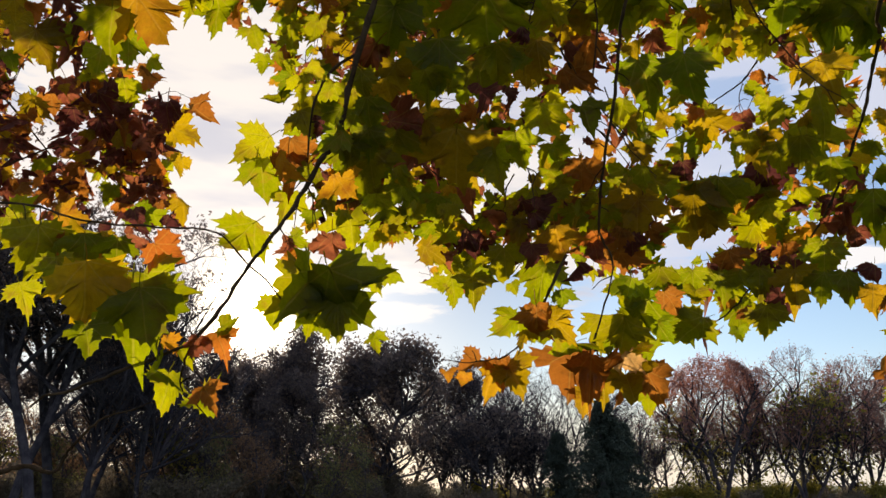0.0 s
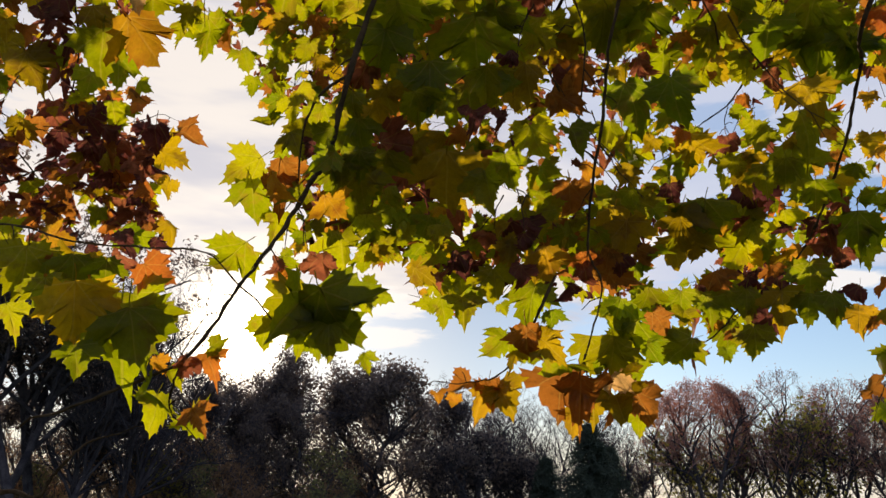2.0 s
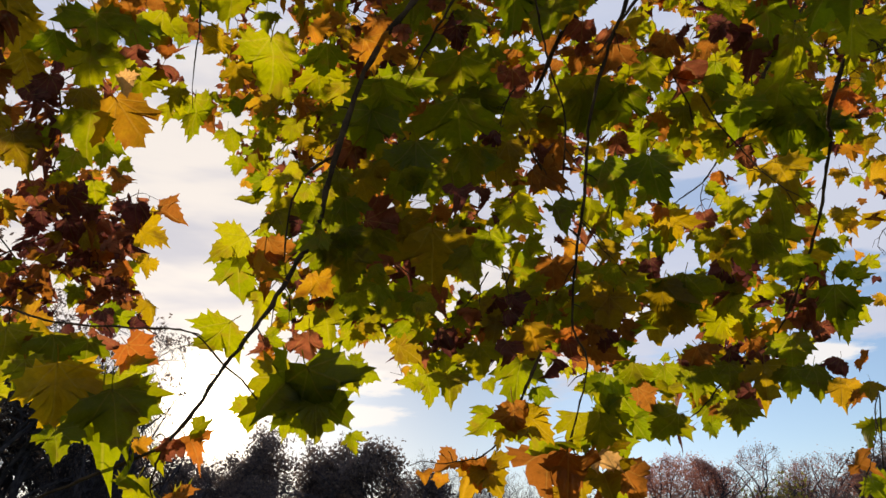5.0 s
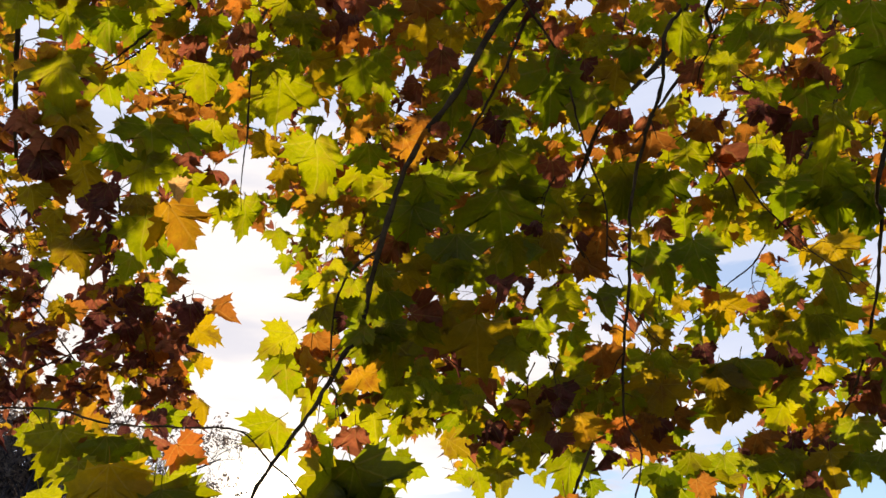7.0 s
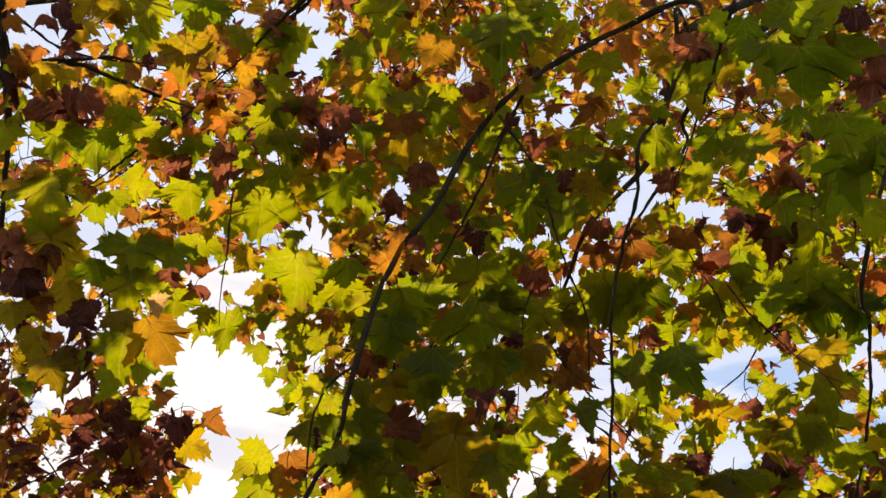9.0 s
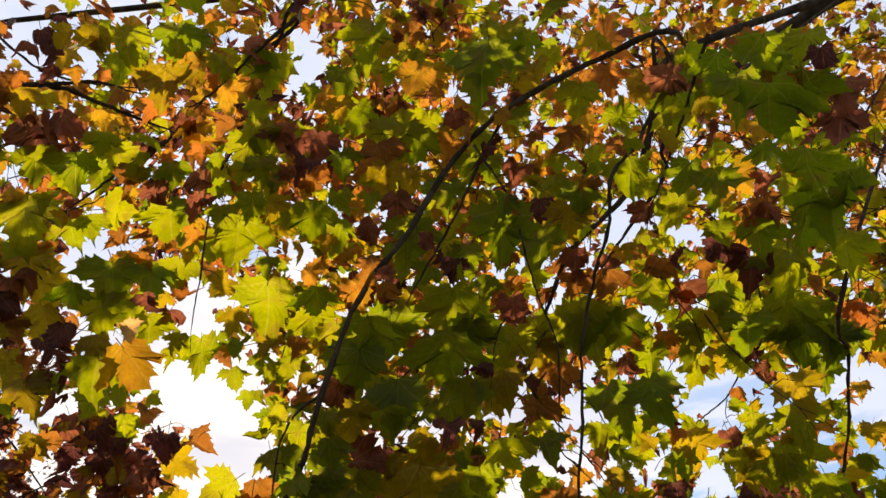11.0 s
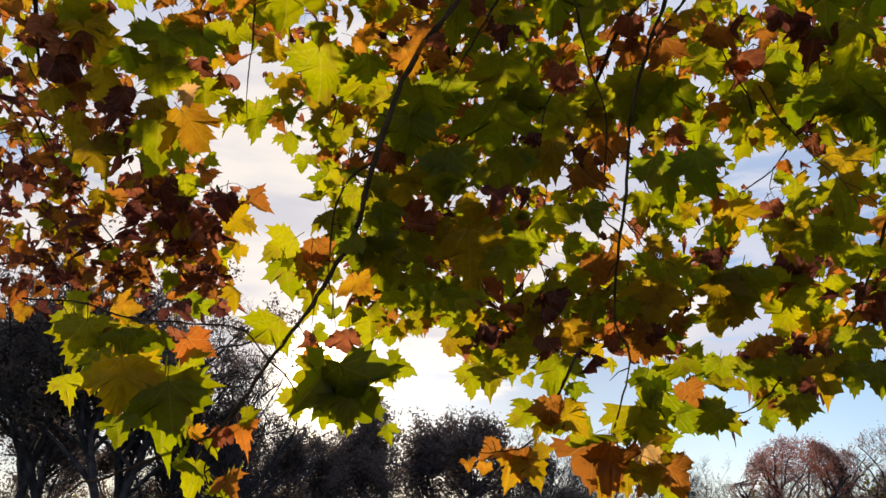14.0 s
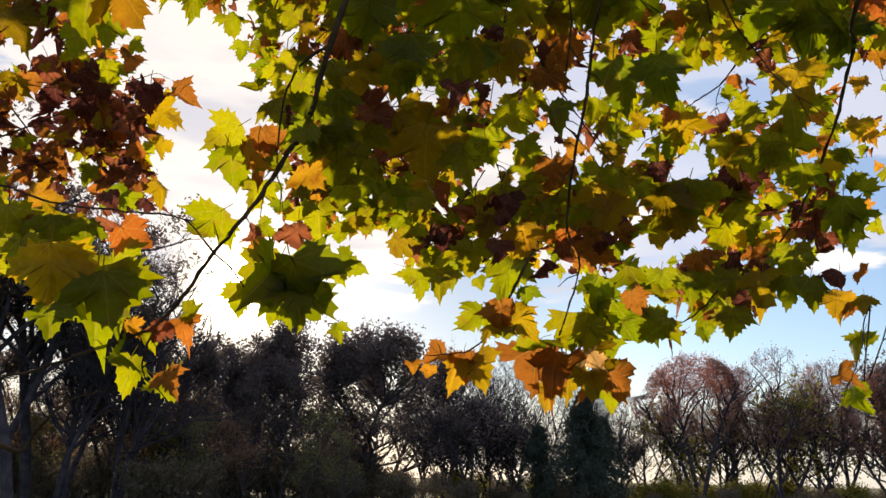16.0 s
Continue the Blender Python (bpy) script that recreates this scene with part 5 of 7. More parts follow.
hang_on(None, [
    (-0.96, 1.45, 3.46, 0.072, 3, 0, 'dark'),
    (-0.98, 1.53, 3.48, 0.078, 39, 0, 'brown'),
    (-1.03, 1.45, 3.36, 0.067, 16, 0, 'red'),
    (-1.10, 1.53, 3.31, 0.105, -12, 0, 'dark'),
    (-1.13, 1.54, 3.31, 0.076, 33, 0, 'amber'),
    (-1.03, 1.55, 3.30, 0.104, 8, 0, 'rust'),
    (-0.91, 1.67, 3.42, 0.074, 12, 0, 'amber'),
    (-0.85, 1.61, 3.37, 0.079, 24, 0, 'amber'),
    (-0.84, 1.65, 3.40, 0.077, 8, 0, 'amber'),
    (-0.96, 1.66, 3.40, 0.067, -3, 0, 'lime'),
    (-0.82, 1.59, 3.25, 0.104, 12, 0, 'green'),
    (-1.11, 1.57, 3.19, 0.106, 13, 0, 'green'),
    (-0.99, 1.75, 3.27, 0.078, 48, 0, 'lime'),
    (-0.71, 1.61, 3.40, 0.103, -26, 0, 'red'),
    (-0.70, 1.68, 3.49, 0.089, 22, 0, 'amber'),
], SPRAYS)
hang_on(None, [
    (-0.66, 1.67, 3.42, 0.105, 5, 0, 'amber'),
    (-0.62, 1.69, 3.38, 0.104, 14, 0, 'amber'),
    (-0.65, 1.65, 3.23, 0.058, 28, 0, 'red'),
    (-0.62, 1.74, 3.37, 0.105, 23, 0, 'amber'),
    (-0.66, 1.68, 3.17, 0.088, 2, 0, 'lime'),
    (-0.72, 1.63, 3.15, 0.100, 0, 0, 'green'),
    (-0.71, 1.62, 3.29, 0.104, -4, 0, 'green'),
    (-0.64, 1.67, 3.38, 0.089, -10, 0, 'brown'),
    (-0.63, 1.65, 3.18, 0.101, 21, 0, 'green'),
    (-0.47, 1.70, 3.56, 0.086, 3, 0, 'rust'),
    (-0.60, 1.70, 3.44, 0.077, -17, 0, 'amber'),
    (-0.51, 1.68, 3.38, 0.103, -12, 0, 'rust'),
    (-0.57, 1.67, 3.27, 0.079, 11, 0, 'red'),
    (-0.56, 1.63, 3.54, 0.092, 15, 0, 'rust'),
    (-0.37, 1.81, 3.81, 0.061, 16, 0, 'lime'),
], SPRAYS)
hang_on(None, [
    (-0.46, 1.60, 3.64, 0.097, 43, 0, 'brown'),
    (-0.40, 1.75, 3.36, 0.100, -15, 0, 'lime'),
    (-0.32, 1.74, 3.41, 0.072, -14, 0, 'lime'),
    (-0.54, 1.70, 3.27, 0.086, -8, 0, 'lime'),
    (-0.54, 1.56, 3.53, 0.075, -4, 0, 'green'),
    (-0.32, 1.69, 3.30, 0.085, -24, 0, 'brown'),
    (-0.43, 1.62, 3.14, 0.081, -13, 0, 'lime'),
    (-0.38, 1.71, 3.18, 0.083, 3, 0, 'lime'),
    (-0.48, 1.59, 3.10, 0.073, 0, 0, 'lime'),
    (-0.50, 1.54, 3.05, 0.090, 28, 0, 'brown'),
    (-0.34, 1.67, 3.15, 0.078, 13, 0, 'amber'),
    (-0.23, 1.87, 3.64, 0.118, 11, 0, 'amber'),
    (-0.32, 1.85, 3.69, 0.091, 6, 0, 'lime'),
    (-0.18, 1.86, 3.81, 0.086, 16, 0, 'lime'),
    (-0.12, 1.87, 3.83, 0.070, 20, 0, 'lime'),
], SPRAYS)
hang_on(None, [
    (-0.11, 1.91, 3.54, 0.100, 35, 0, 'lime'),
    (-0.13, 1.92, 3.37, 0.078, 19, 0, 'lime'),
    (-0.07, 1.91, 3.84, 0.104, -11, 0, 'lime'),
    (-0.02, 1.94, 3.91, 0.119, 33, 0, 'lime'),
    (0.03, 1.92, 3.94, 0.111, -29, 0, 'lime'),
    (-0.04, 1.97, 3.66, 0.121, 38, 0, 'lime'),
    (-0.05, 1.91, 3.45, 0.094, -3, 0, 'lime'),
    (-0.28, 1.69, 3.22, 0.100, -23, 0, 'dark'),
    (-0.32, 1.65, 3.16, 0.075, 0, 0, 'brown'),
    (0.22, 1.77, 3.64, 0.069, -23, 0, 'lime'),
    (0.36, 1.90, 3.82, 0.095, -20, 0, 'lime'),
    (0.38, 1.74, 3.75, 0.118, -4, 0, 'green'),
    (0.47, 1.90, 3.85, 0.121, -17, 0, 'lime'),
    (0.42, 1.87, 3.76, 0.122, 7, 0, 'olive'),
    (0.08, 1.94, 3.87, 0.126, -2, 0, 'amber'),
], SPRAYS)
hang_on(None, [
    (0.14, 1.93, 3.90, 0.106, -34, 0, 'green'),
    (0.08, 2.00, 3.85, 0.085, 8, 0, 'amber'),
    (0.20, 1.93, 3.61, 0.102, -19, 0, 'amber'),
    (0.12, 2.01, 3.57, 0.119, -27, 0, 'amber'),
    (0.19, 2.08, 3.59, 0.118, -10, 0, 'lime'),
    (0.15, 1.91, 3.59, 0.097, 14, 0, 'brown'),
    (0.51, 1.97, 3.74, 0.124, -16, 0, 'amber'),
    (0.69, 1.73, 3.56, 0.095, -38, 0, 'amber'),
    (0.72, 1.79, 3.58, 0.093, -20, 0, 'lime'),
    (0.65, 1.81, 3.53, 0.103, -6, 0, 'lime'),
    (0.56, 1.91, 3.55, 0.106, 17, 0, 'amber'),
    (0.52, 1.85, 3.43, 0.078, -7, 0, 'amber'),
    (0.48, 1.82, 3.42, 0.107, -12, 0, 'rust'),
    (0.58, 1.65, 3.64, 0.113, -30, 0, 'olive'),
    (0.61, 1.72, 3.28, 0.101, -8, 0, 'rust'),
], SPRAYS)
hang_on(None, [
    (0.55, 1.83, 3.33, 0.109, 0, 0, 'lime'),
    (0.47, 2.01, 3.49, 0.091, -2, 0, 'lime'),
    (0.50, 1.88, 3.28, 0.090, -12, 0, 'amber'),
    (0.51, 1.75, 3.15, 0.081, -7, 0, 'rust'),
    (0.33, 2.00, 3.43, 0.116, -27, 0, 'brown'),
    (0.39, 1.96, 3.36, 0.094, -45, 0, 'olive'),
    (0.43, 1.87, 3.26, 0.107, 9, 0, 'green'),
    (0.53, 1.72, 3.20, 0.085, 10, 0, 'green'),
    (0.41, 2.08, 3.67, 0.083, -24, 0, 'rust'),
    (0.34, 2.02, 3.68, 0.119, -14, 0, 'green'),
    (0.82, 1.58, 3.47, 0.109, 12, 0, 'lime'),
    (0.89, 1.70, 3.41, 0.078, -43, 0, 'lime'),
    (0.76, 1.81, 3.56, 0.090, -35, 0, 'lime'),
    (0.71, 1.76, 3.53, 0.095, -5, 0, 'amber'),
    (0.88, 1.40, 3.31, 0.083, 1, 0, 'rust'),
], SPRAYS)
hang_on(None, [
    (0.94, 1.42, 3.03, 0.078, -23, 0, 'lime'),
    (0.98, 1.52, 3.08, 0.082, -13, 0, 'lime'),
    (0.92, 1.41, 3.20, 0.055, -9, 0, 'amber'),
    (0.93, 1.30, 3.07, 0.064, -3, 0, 'red'),
    (0.90, 1.50, 3.10, 0.068, -48, 0, 'amber'),
    (0.90, 1.59, 3.20, 0.061, 3, 0, 'amber'),
    (0.91, 1.63, 3.30, 0.074, -15, 0, 'amber'),
    (0.82, 1.60, 3.22, 0.098, -24, 0, 'brown'),
    (0.97, 1.96, 3.47, 0.121, 10, 0, 'lime'),
    (0.99, 1.76, 3.16, 0.089, -35, 0, 'brown'),
    (1.03, 1.74, 3.22, 0.076, -5, 0, 'lime'),
    (0.88, 1.48, 3.01, 0.093, -10, 0, 'green'),
    (1.08, 1.83, 3.21, 0.094, -26, 0, 'lime'),
    (1.03, 1.55, 3.05, 0.096, -28, 0, 'rust'),
    (1.14, 1.62, 3.09, 0.059, 21, 0, 'amber'),
], SPRAYS)
hang_on(None, [
    (0.97, 1.25, 3.07, 0.091, -25, 0, 'dark'),
    (0.69, 1.81, 3.19, 0.102, 35, 0, 'lime'),
    (0.67, 1.76, 3.24, 0.088, 4, 0, 'lime'),
    (0.95, 1.37, 3.19, 0.097, -12, 0, 'green'),
    (1.00, 1.40, 3.05, 0.066, -22, 0, 'lime'),
    (-0.97, 1.68, 3.13, 0.105, 12, 0, 'lime'),
    (-1.07, 1.67, 3.14, 0.075, 1, 0, 'amber'),
    (-1.13, 1.69, 3.11, 0.075, 18, 0, 'amber'),
    (-0.88, 1.75, 3.10, 0.105, 16, 0, 'green'),
    (-0.98, 1.78, 3.10, 0.075, 59, 0, 'amber'),
    (-0.91, 1.95, 3.25, 0.088, 0, 0, 'lime'),
    (-0.83, 1.98, 3.30, 0.108, 20, 0, 'amber'),
    (-0.83, 2.10, 3.33, 0.117, -14, 0, 'amber'),
    (-0.85, 1.94, 3.11, 0.103, 23, 0, 'amber'),
    (-0.80, 1.95, 3.12, 0.092, 41, 0, 'rust'),
], SPRAYS)
hang_on(None, [
    (-0.92, 1.86, 3.02, 0.107, -36, 0, 'green'),
    (-0.73, 1.90, 2.93, 0.100, 24, 0, 'brown'),
    (-0.74, 2.15, 3.14, 0.097, 7, 0, 'brown'),
    (-1.00, 1.76, 3.03, 0.060, 26, 0, 'amber'),
    (-1.06, 1.85, 2.83, 0.101, 26, 0, 'rust'),
    (-0.76, 1.86, 2.86, 0.101, -17, 0, 'lime'),
    (-0.70, 1.74, 2.74, 0.078, 45, 0, 'peach'),
    (-1.08, 1.78, 2.76, 0.102, 31, 0, 'olive'),
    (-0.67, 1.91, 2.88, 0.099, -14, 0, 'brown'),
    (-0.71, 2.07, 3.06, 0.063, 13, 0, 'red'),
    (-0.58, 1.75, 3.08, 0.067, 15, 0, 'amber'),
    (-0.66, 1.91, 3.16, 0.090, 31, 0, 'green'),
    (-0.76, 2.28, 3.33, 0.088, 41, 0, 'lime'),
    (-0.69, 2.01, 3.19, 0.094, 0, 0, 'olive'),
    (-0.19, 1.77, 3.15, 0.100, 16, 0, 'green'),
], SPRAYS)
hang_on(None, [
    (-0.12, 1.79, 3.06, 0.098, -54, 0, 'brown'),
    (-0.05, 1.78, 2.85, 0.089, 17, 0, 'rust'),
    (-0.09, 1.67, 2.86, 0.074, 11, 0, 'rust'),
    (-0.36, 1.71, 3.16, 0.096, -14, 0, 'lime'),
    (-0.43, 1.71, 2.74, 0.090, 4, 0, 'olive'),
    (-0.69, 2.20, 3.25, 0.084, -23, 0, 'rust'),
    (-0.51, 1.55, 2.99, 0.091, -4, 0, 'brown'),
    (-0.47, 1.55, 3.03, 0.064, 55, 0, 'lime'),
    (-0.28, 1.76, 2.69, 0.074, -7, 0, 'rust'),
    (-0.36, 2.00, 2.86, 0.071, -9, 0, 'amber'),
    (-0.07, 1.68, 2.73, 0.072, -24, 0, 'rust'),
    (-0.29, 1.79, 3.01, 0.075, 5, 0, 'amber'),
    (-0.35, 1.84, 3.07, 0.067, -16, 0, 'amber'),
    (-0.38, 1.78, 2.96, 0.084, 0, 0, 'green'),
    (-0.22, 1.76, 3.01, 0.067, 2, 0, 'amber'),
], SPRAYS)
hang_on(None, [
    (-0.23, 1.67, 2.85, 0.086, 71, 0, 'amber'),
    (-0.12, 1.85, 3.22, 0.087, -7, 0, 'lime'),
    (-0.16, 1.59, 2.77, 0.059, -8, 0, 'olive'),
    (-0.05, 1.82, 2.80, 0.077, 7, 0, 'lime'),
    (-0.01, 1.88, 2.88, 0.080, -36, 0, 'olive'),
    (0.19, 1.97, 3.26, 0.087, 9, 0, 'amber'),
    (0.14, 1.93, 3.20, 0.067, -24, 0, 'lime'),
    (0.11, 1.98, 3.15, 0.103, 65, 0, 'lime'),
    (0.12, 1.99, 3.06, 0.091, -6, 0, 'dark'),
    (0.39, 1.93, 3.22, 0.101, -2, 0, 'dark'),
    (0.54, 2.16, 3.32, 0.091, -1, 0, 'lime'),
    (0.55, 2.18, 3.29, 0.091, -18, 0, 'amber'),
    (0.58, 2.07, 3.24, 0.087, 1, 0, 'amber'),
    (0.40, 1.99, 3.35, 0.113, -38, 0, 'green'),
    (0.55, 2.12, 3.10, 0.075, -18, 0, 'red'),
], SPRAYS)
hang_on(None, [
    (0.49, 2.09, 3.06, 0.106, -36, 0, 'rust'),
    (0.51, 2.16, 3.07, 0.067, -1, 0, 'amber'),
    (0.63, 2.11, 3.18, 0.065, -50, 0, 'amber'),
    (0.61, 2.11, 3.15, 0.095, -7, 0, 'brown'),
    (0.65, 2.03, 3.14, 0.078, -2, 0, 'olive'),
    (0.27, 1.84, 2.99, 0.069, -30, 0, 'rust'),
    (0.26, 1.96, 3.07, 0.076, -9, 0, 'lime'),
    (0.35, 2.38, 3.23, 0.119, -6, 0, 'lime'),
    (0.42, 2.41, 3.27, 0.104, -12, 0, 'lime'),
    (0.45, 2.42, 3.27, 0.075, 8, 0, 'amber'),
    (0.04, 1.99, 2.99, 0.072, -11, 0, 'lime'),
    (0.62, 2.08, 2.96, 0.090, -10, 0, 'lime'),
    (0.64, 1.87, 3.18, 0.089, -7, 0, 'amber'),
    (0.56, 1.75, 3.10, 0.083, -14, 0, 'lime'),
    (0.04, 1.92, 3.00, 0.101, -38, 0, 'green'),
], SPRAYS)
hang_on(None, [
    (0.27, 1.97, 3.31, 0.092, 10, 0, 'lime'),
    (0.06, 2.02, 3.11, 0.075, 5, 0, 'amber'),
    (0.21, 2.03, 3.03, 0.105, -15, 0, 'green'),
    (0.71, 2.44, 3.05, 0.103, 29, 0, 'rust'),
    (0.79, 1.95, 3.27, 0.106, -9, 0, 'lime'),
    (0.80, 2.03, 3.26, 0.112, -13, 0, 'lime'),
    (0.91, 2.04, 3.24, 0.082, 3, 0, 'amber'),
    (0.87, 2.06, 3.21, 0.089, -27, 0, 'amber'),
    (1.00, 1.90, 3.15, 0.108, 31, 0, 'rust'),
    (1.01, 2.02, 3.17, 0.108, -14, 0, 'amber'),
    (0.88, 1.88, 3.07, 0.107, -3, 0, 'green'),
    (0.66, 1.83, 3.11, 0.104, -39, 0, 'brown'),
    (0.85, 2.20, 3.07, 0.066, -16, 0, 'red'),
    (1.28, 2.25, 3.13, 0.088, -11, 0, 'rust'),
    (1.44, 2.58, 3.22, 0.147, -23, 0, 'lime'),
], SPRAYS)
hang_on(None, [
    (1.27, 2.40, 3.18, 0.079, -17, 0, 'lime'),
    (1.04, 2.61, 3.15, 0.117, -11, 0, 'lime'),
    (1.15, 2.72, 3.18, 0.122, -25, 0, 'lime'),
    (1.28, 2.61, 3.11, 0.138, -11, 0, 'olive'),
    (1.32, 2.71, 3.22, 0.110, -22, 0, 'lime'),
    (1.44, 2.34, 3.07, 0.113, -13, 0, 'red'),
    (1.37, 2.16, 3.12, 0.109, -25, 0, 'lime'),
    (1.28, 2.07, 3.21, 0.086, -33, 0, 'amber'),
    (1.25, 1.94, 3.15, 0.082, -21, 0, 'lime'),
    (1.03, 1.88, 3.14, 0.092, -37, 0, 'brown'),
    (0.79, 2.03, 3.10, 0.078, -7, 0, 'dark'),
    (0.92, 2.07, 3.15, 0.112, -51, 0, 'dark'),
    (0.91, 2.15, 3.14, 0.086, -21, 0, 'rust'),
    (0.96, 2.06, 3.11, 0.111, 21, 0, 'dark'),
], SPRAYS)
for held in HANGING:
    hang_leaves(*held)

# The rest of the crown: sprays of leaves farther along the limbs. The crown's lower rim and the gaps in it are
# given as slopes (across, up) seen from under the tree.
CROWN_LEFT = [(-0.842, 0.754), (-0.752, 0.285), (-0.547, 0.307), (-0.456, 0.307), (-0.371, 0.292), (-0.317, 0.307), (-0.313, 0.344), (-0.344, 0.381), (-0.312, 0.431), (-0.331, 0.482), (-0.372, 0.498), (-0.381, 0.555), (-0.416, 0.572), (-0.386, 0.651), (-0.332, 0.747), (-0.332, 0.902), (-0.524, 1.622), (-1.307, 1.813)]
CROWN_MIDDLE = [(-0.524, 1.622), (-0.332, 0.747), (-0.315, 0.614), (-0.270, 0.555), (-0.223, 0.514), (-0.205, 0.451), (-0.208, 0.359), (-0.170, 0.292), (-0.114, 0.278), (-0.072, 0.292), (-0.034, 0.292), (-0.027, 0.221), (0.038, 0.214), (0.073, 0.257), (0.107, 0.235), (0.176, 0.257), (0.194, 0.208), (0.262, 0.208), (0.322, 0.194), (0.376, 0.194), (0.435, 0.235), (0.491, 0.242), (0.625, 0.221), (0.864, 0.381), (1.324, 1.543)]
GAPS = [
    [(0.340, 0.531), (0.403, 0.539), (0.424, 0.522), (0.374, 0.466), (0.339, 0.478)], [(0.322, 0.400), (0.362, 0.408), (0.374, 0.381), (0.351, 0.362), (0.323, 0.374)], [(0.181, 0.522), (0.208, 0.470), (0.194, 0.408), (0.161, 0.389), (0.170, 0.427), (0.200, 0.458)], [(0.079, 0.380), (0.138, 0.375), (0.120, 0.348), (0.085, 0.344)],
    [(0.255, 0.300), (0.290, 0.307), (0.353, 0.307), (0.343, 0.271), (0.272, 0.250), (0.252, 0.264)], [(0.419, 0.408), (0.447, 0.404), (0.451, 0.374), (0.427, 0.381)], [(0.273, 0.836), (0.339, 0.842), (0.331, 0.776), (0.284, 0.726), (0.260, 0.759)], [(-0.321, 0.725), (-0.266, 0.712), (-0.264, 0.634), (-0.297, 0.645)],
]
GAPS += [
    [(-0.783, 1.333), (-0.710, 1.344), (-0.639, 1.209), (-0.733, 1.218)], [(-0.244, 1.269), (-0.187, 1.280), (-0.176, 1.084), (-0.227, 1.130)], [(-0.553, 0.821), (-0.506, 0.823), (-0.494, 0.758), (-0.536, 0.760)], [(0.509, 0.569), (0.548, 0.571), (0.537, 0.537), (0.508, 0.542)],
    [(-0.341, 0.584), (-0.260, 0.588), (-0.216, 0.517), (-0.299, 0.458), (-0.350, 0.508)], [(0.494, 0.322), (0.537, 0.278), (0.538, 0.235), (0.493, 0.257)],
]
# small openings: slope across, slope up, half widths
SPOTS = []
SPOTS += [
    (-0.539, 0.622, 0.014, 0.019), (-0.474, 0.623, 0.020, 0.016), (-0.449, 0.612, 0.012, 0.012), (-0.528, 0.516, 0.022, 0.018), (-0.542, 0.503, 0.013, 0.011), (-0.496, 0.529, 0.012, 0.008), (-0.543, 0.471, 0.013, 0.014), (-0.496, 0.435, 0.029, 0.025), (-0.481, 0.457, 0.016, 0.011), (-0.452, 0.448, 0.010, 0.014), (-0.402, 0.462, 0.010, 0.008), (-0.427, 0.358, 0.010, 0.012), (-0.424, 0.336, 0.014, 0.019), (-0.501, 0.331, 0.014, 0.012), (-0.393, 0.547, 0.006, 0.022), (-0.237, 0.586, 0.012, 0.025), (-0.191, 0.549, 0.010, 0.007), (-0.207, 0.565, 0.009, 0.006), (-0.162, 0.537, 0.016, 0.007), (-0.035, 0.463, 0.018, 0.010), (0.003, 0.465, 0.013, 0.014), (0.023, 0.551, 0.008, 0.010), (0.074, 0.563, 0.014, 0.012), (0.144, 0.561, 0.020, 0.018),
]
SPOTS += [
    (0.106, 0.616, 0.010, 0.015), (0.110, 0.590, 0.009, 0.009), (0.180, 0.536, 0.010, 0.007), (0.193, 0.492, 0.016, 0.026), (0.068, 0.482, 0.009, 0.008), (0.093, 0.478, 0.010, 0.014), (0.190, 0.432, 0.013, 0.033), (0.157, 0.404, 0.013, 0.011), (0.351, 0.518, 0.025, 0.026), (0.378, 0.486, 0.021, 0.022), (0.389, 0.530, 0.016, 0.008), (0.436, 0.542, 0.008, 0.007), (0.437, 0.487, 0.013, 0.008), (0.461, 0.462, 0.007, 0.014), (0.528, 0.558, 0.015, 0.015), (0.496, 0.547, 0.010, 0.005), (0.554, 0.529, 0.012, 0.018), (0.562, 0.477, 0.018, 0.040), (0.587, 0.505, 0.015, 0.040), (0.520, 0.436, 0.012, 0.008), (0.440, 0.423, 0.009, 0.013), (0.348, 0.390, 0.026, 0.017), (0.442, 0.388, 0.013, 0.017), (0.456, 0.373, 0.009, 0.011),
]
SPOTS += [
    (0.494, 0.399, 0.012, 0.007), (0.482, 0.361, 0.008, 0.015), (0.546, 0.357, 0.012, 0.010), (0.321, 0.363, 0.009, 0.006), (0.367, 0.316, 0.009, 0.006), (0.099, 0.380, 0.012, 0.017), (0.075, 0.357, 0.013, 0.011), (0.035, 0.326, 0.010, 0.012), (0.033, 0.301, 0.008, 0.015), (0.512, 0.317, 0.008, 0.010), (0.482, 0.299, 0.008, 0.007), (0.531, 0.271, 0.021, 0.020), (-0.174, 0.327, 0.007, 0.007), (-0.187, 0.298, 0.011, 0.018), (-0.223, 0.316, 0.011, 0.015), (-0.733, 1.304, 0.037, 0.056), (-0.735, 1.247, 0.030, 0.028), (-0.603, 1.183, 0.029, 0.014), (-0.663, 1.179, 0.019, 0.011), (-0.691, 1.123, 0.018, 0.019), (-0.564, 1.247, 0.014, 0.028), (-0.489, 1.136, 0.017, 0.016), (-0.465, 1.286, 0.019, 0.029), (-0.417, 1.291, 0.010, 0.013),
]
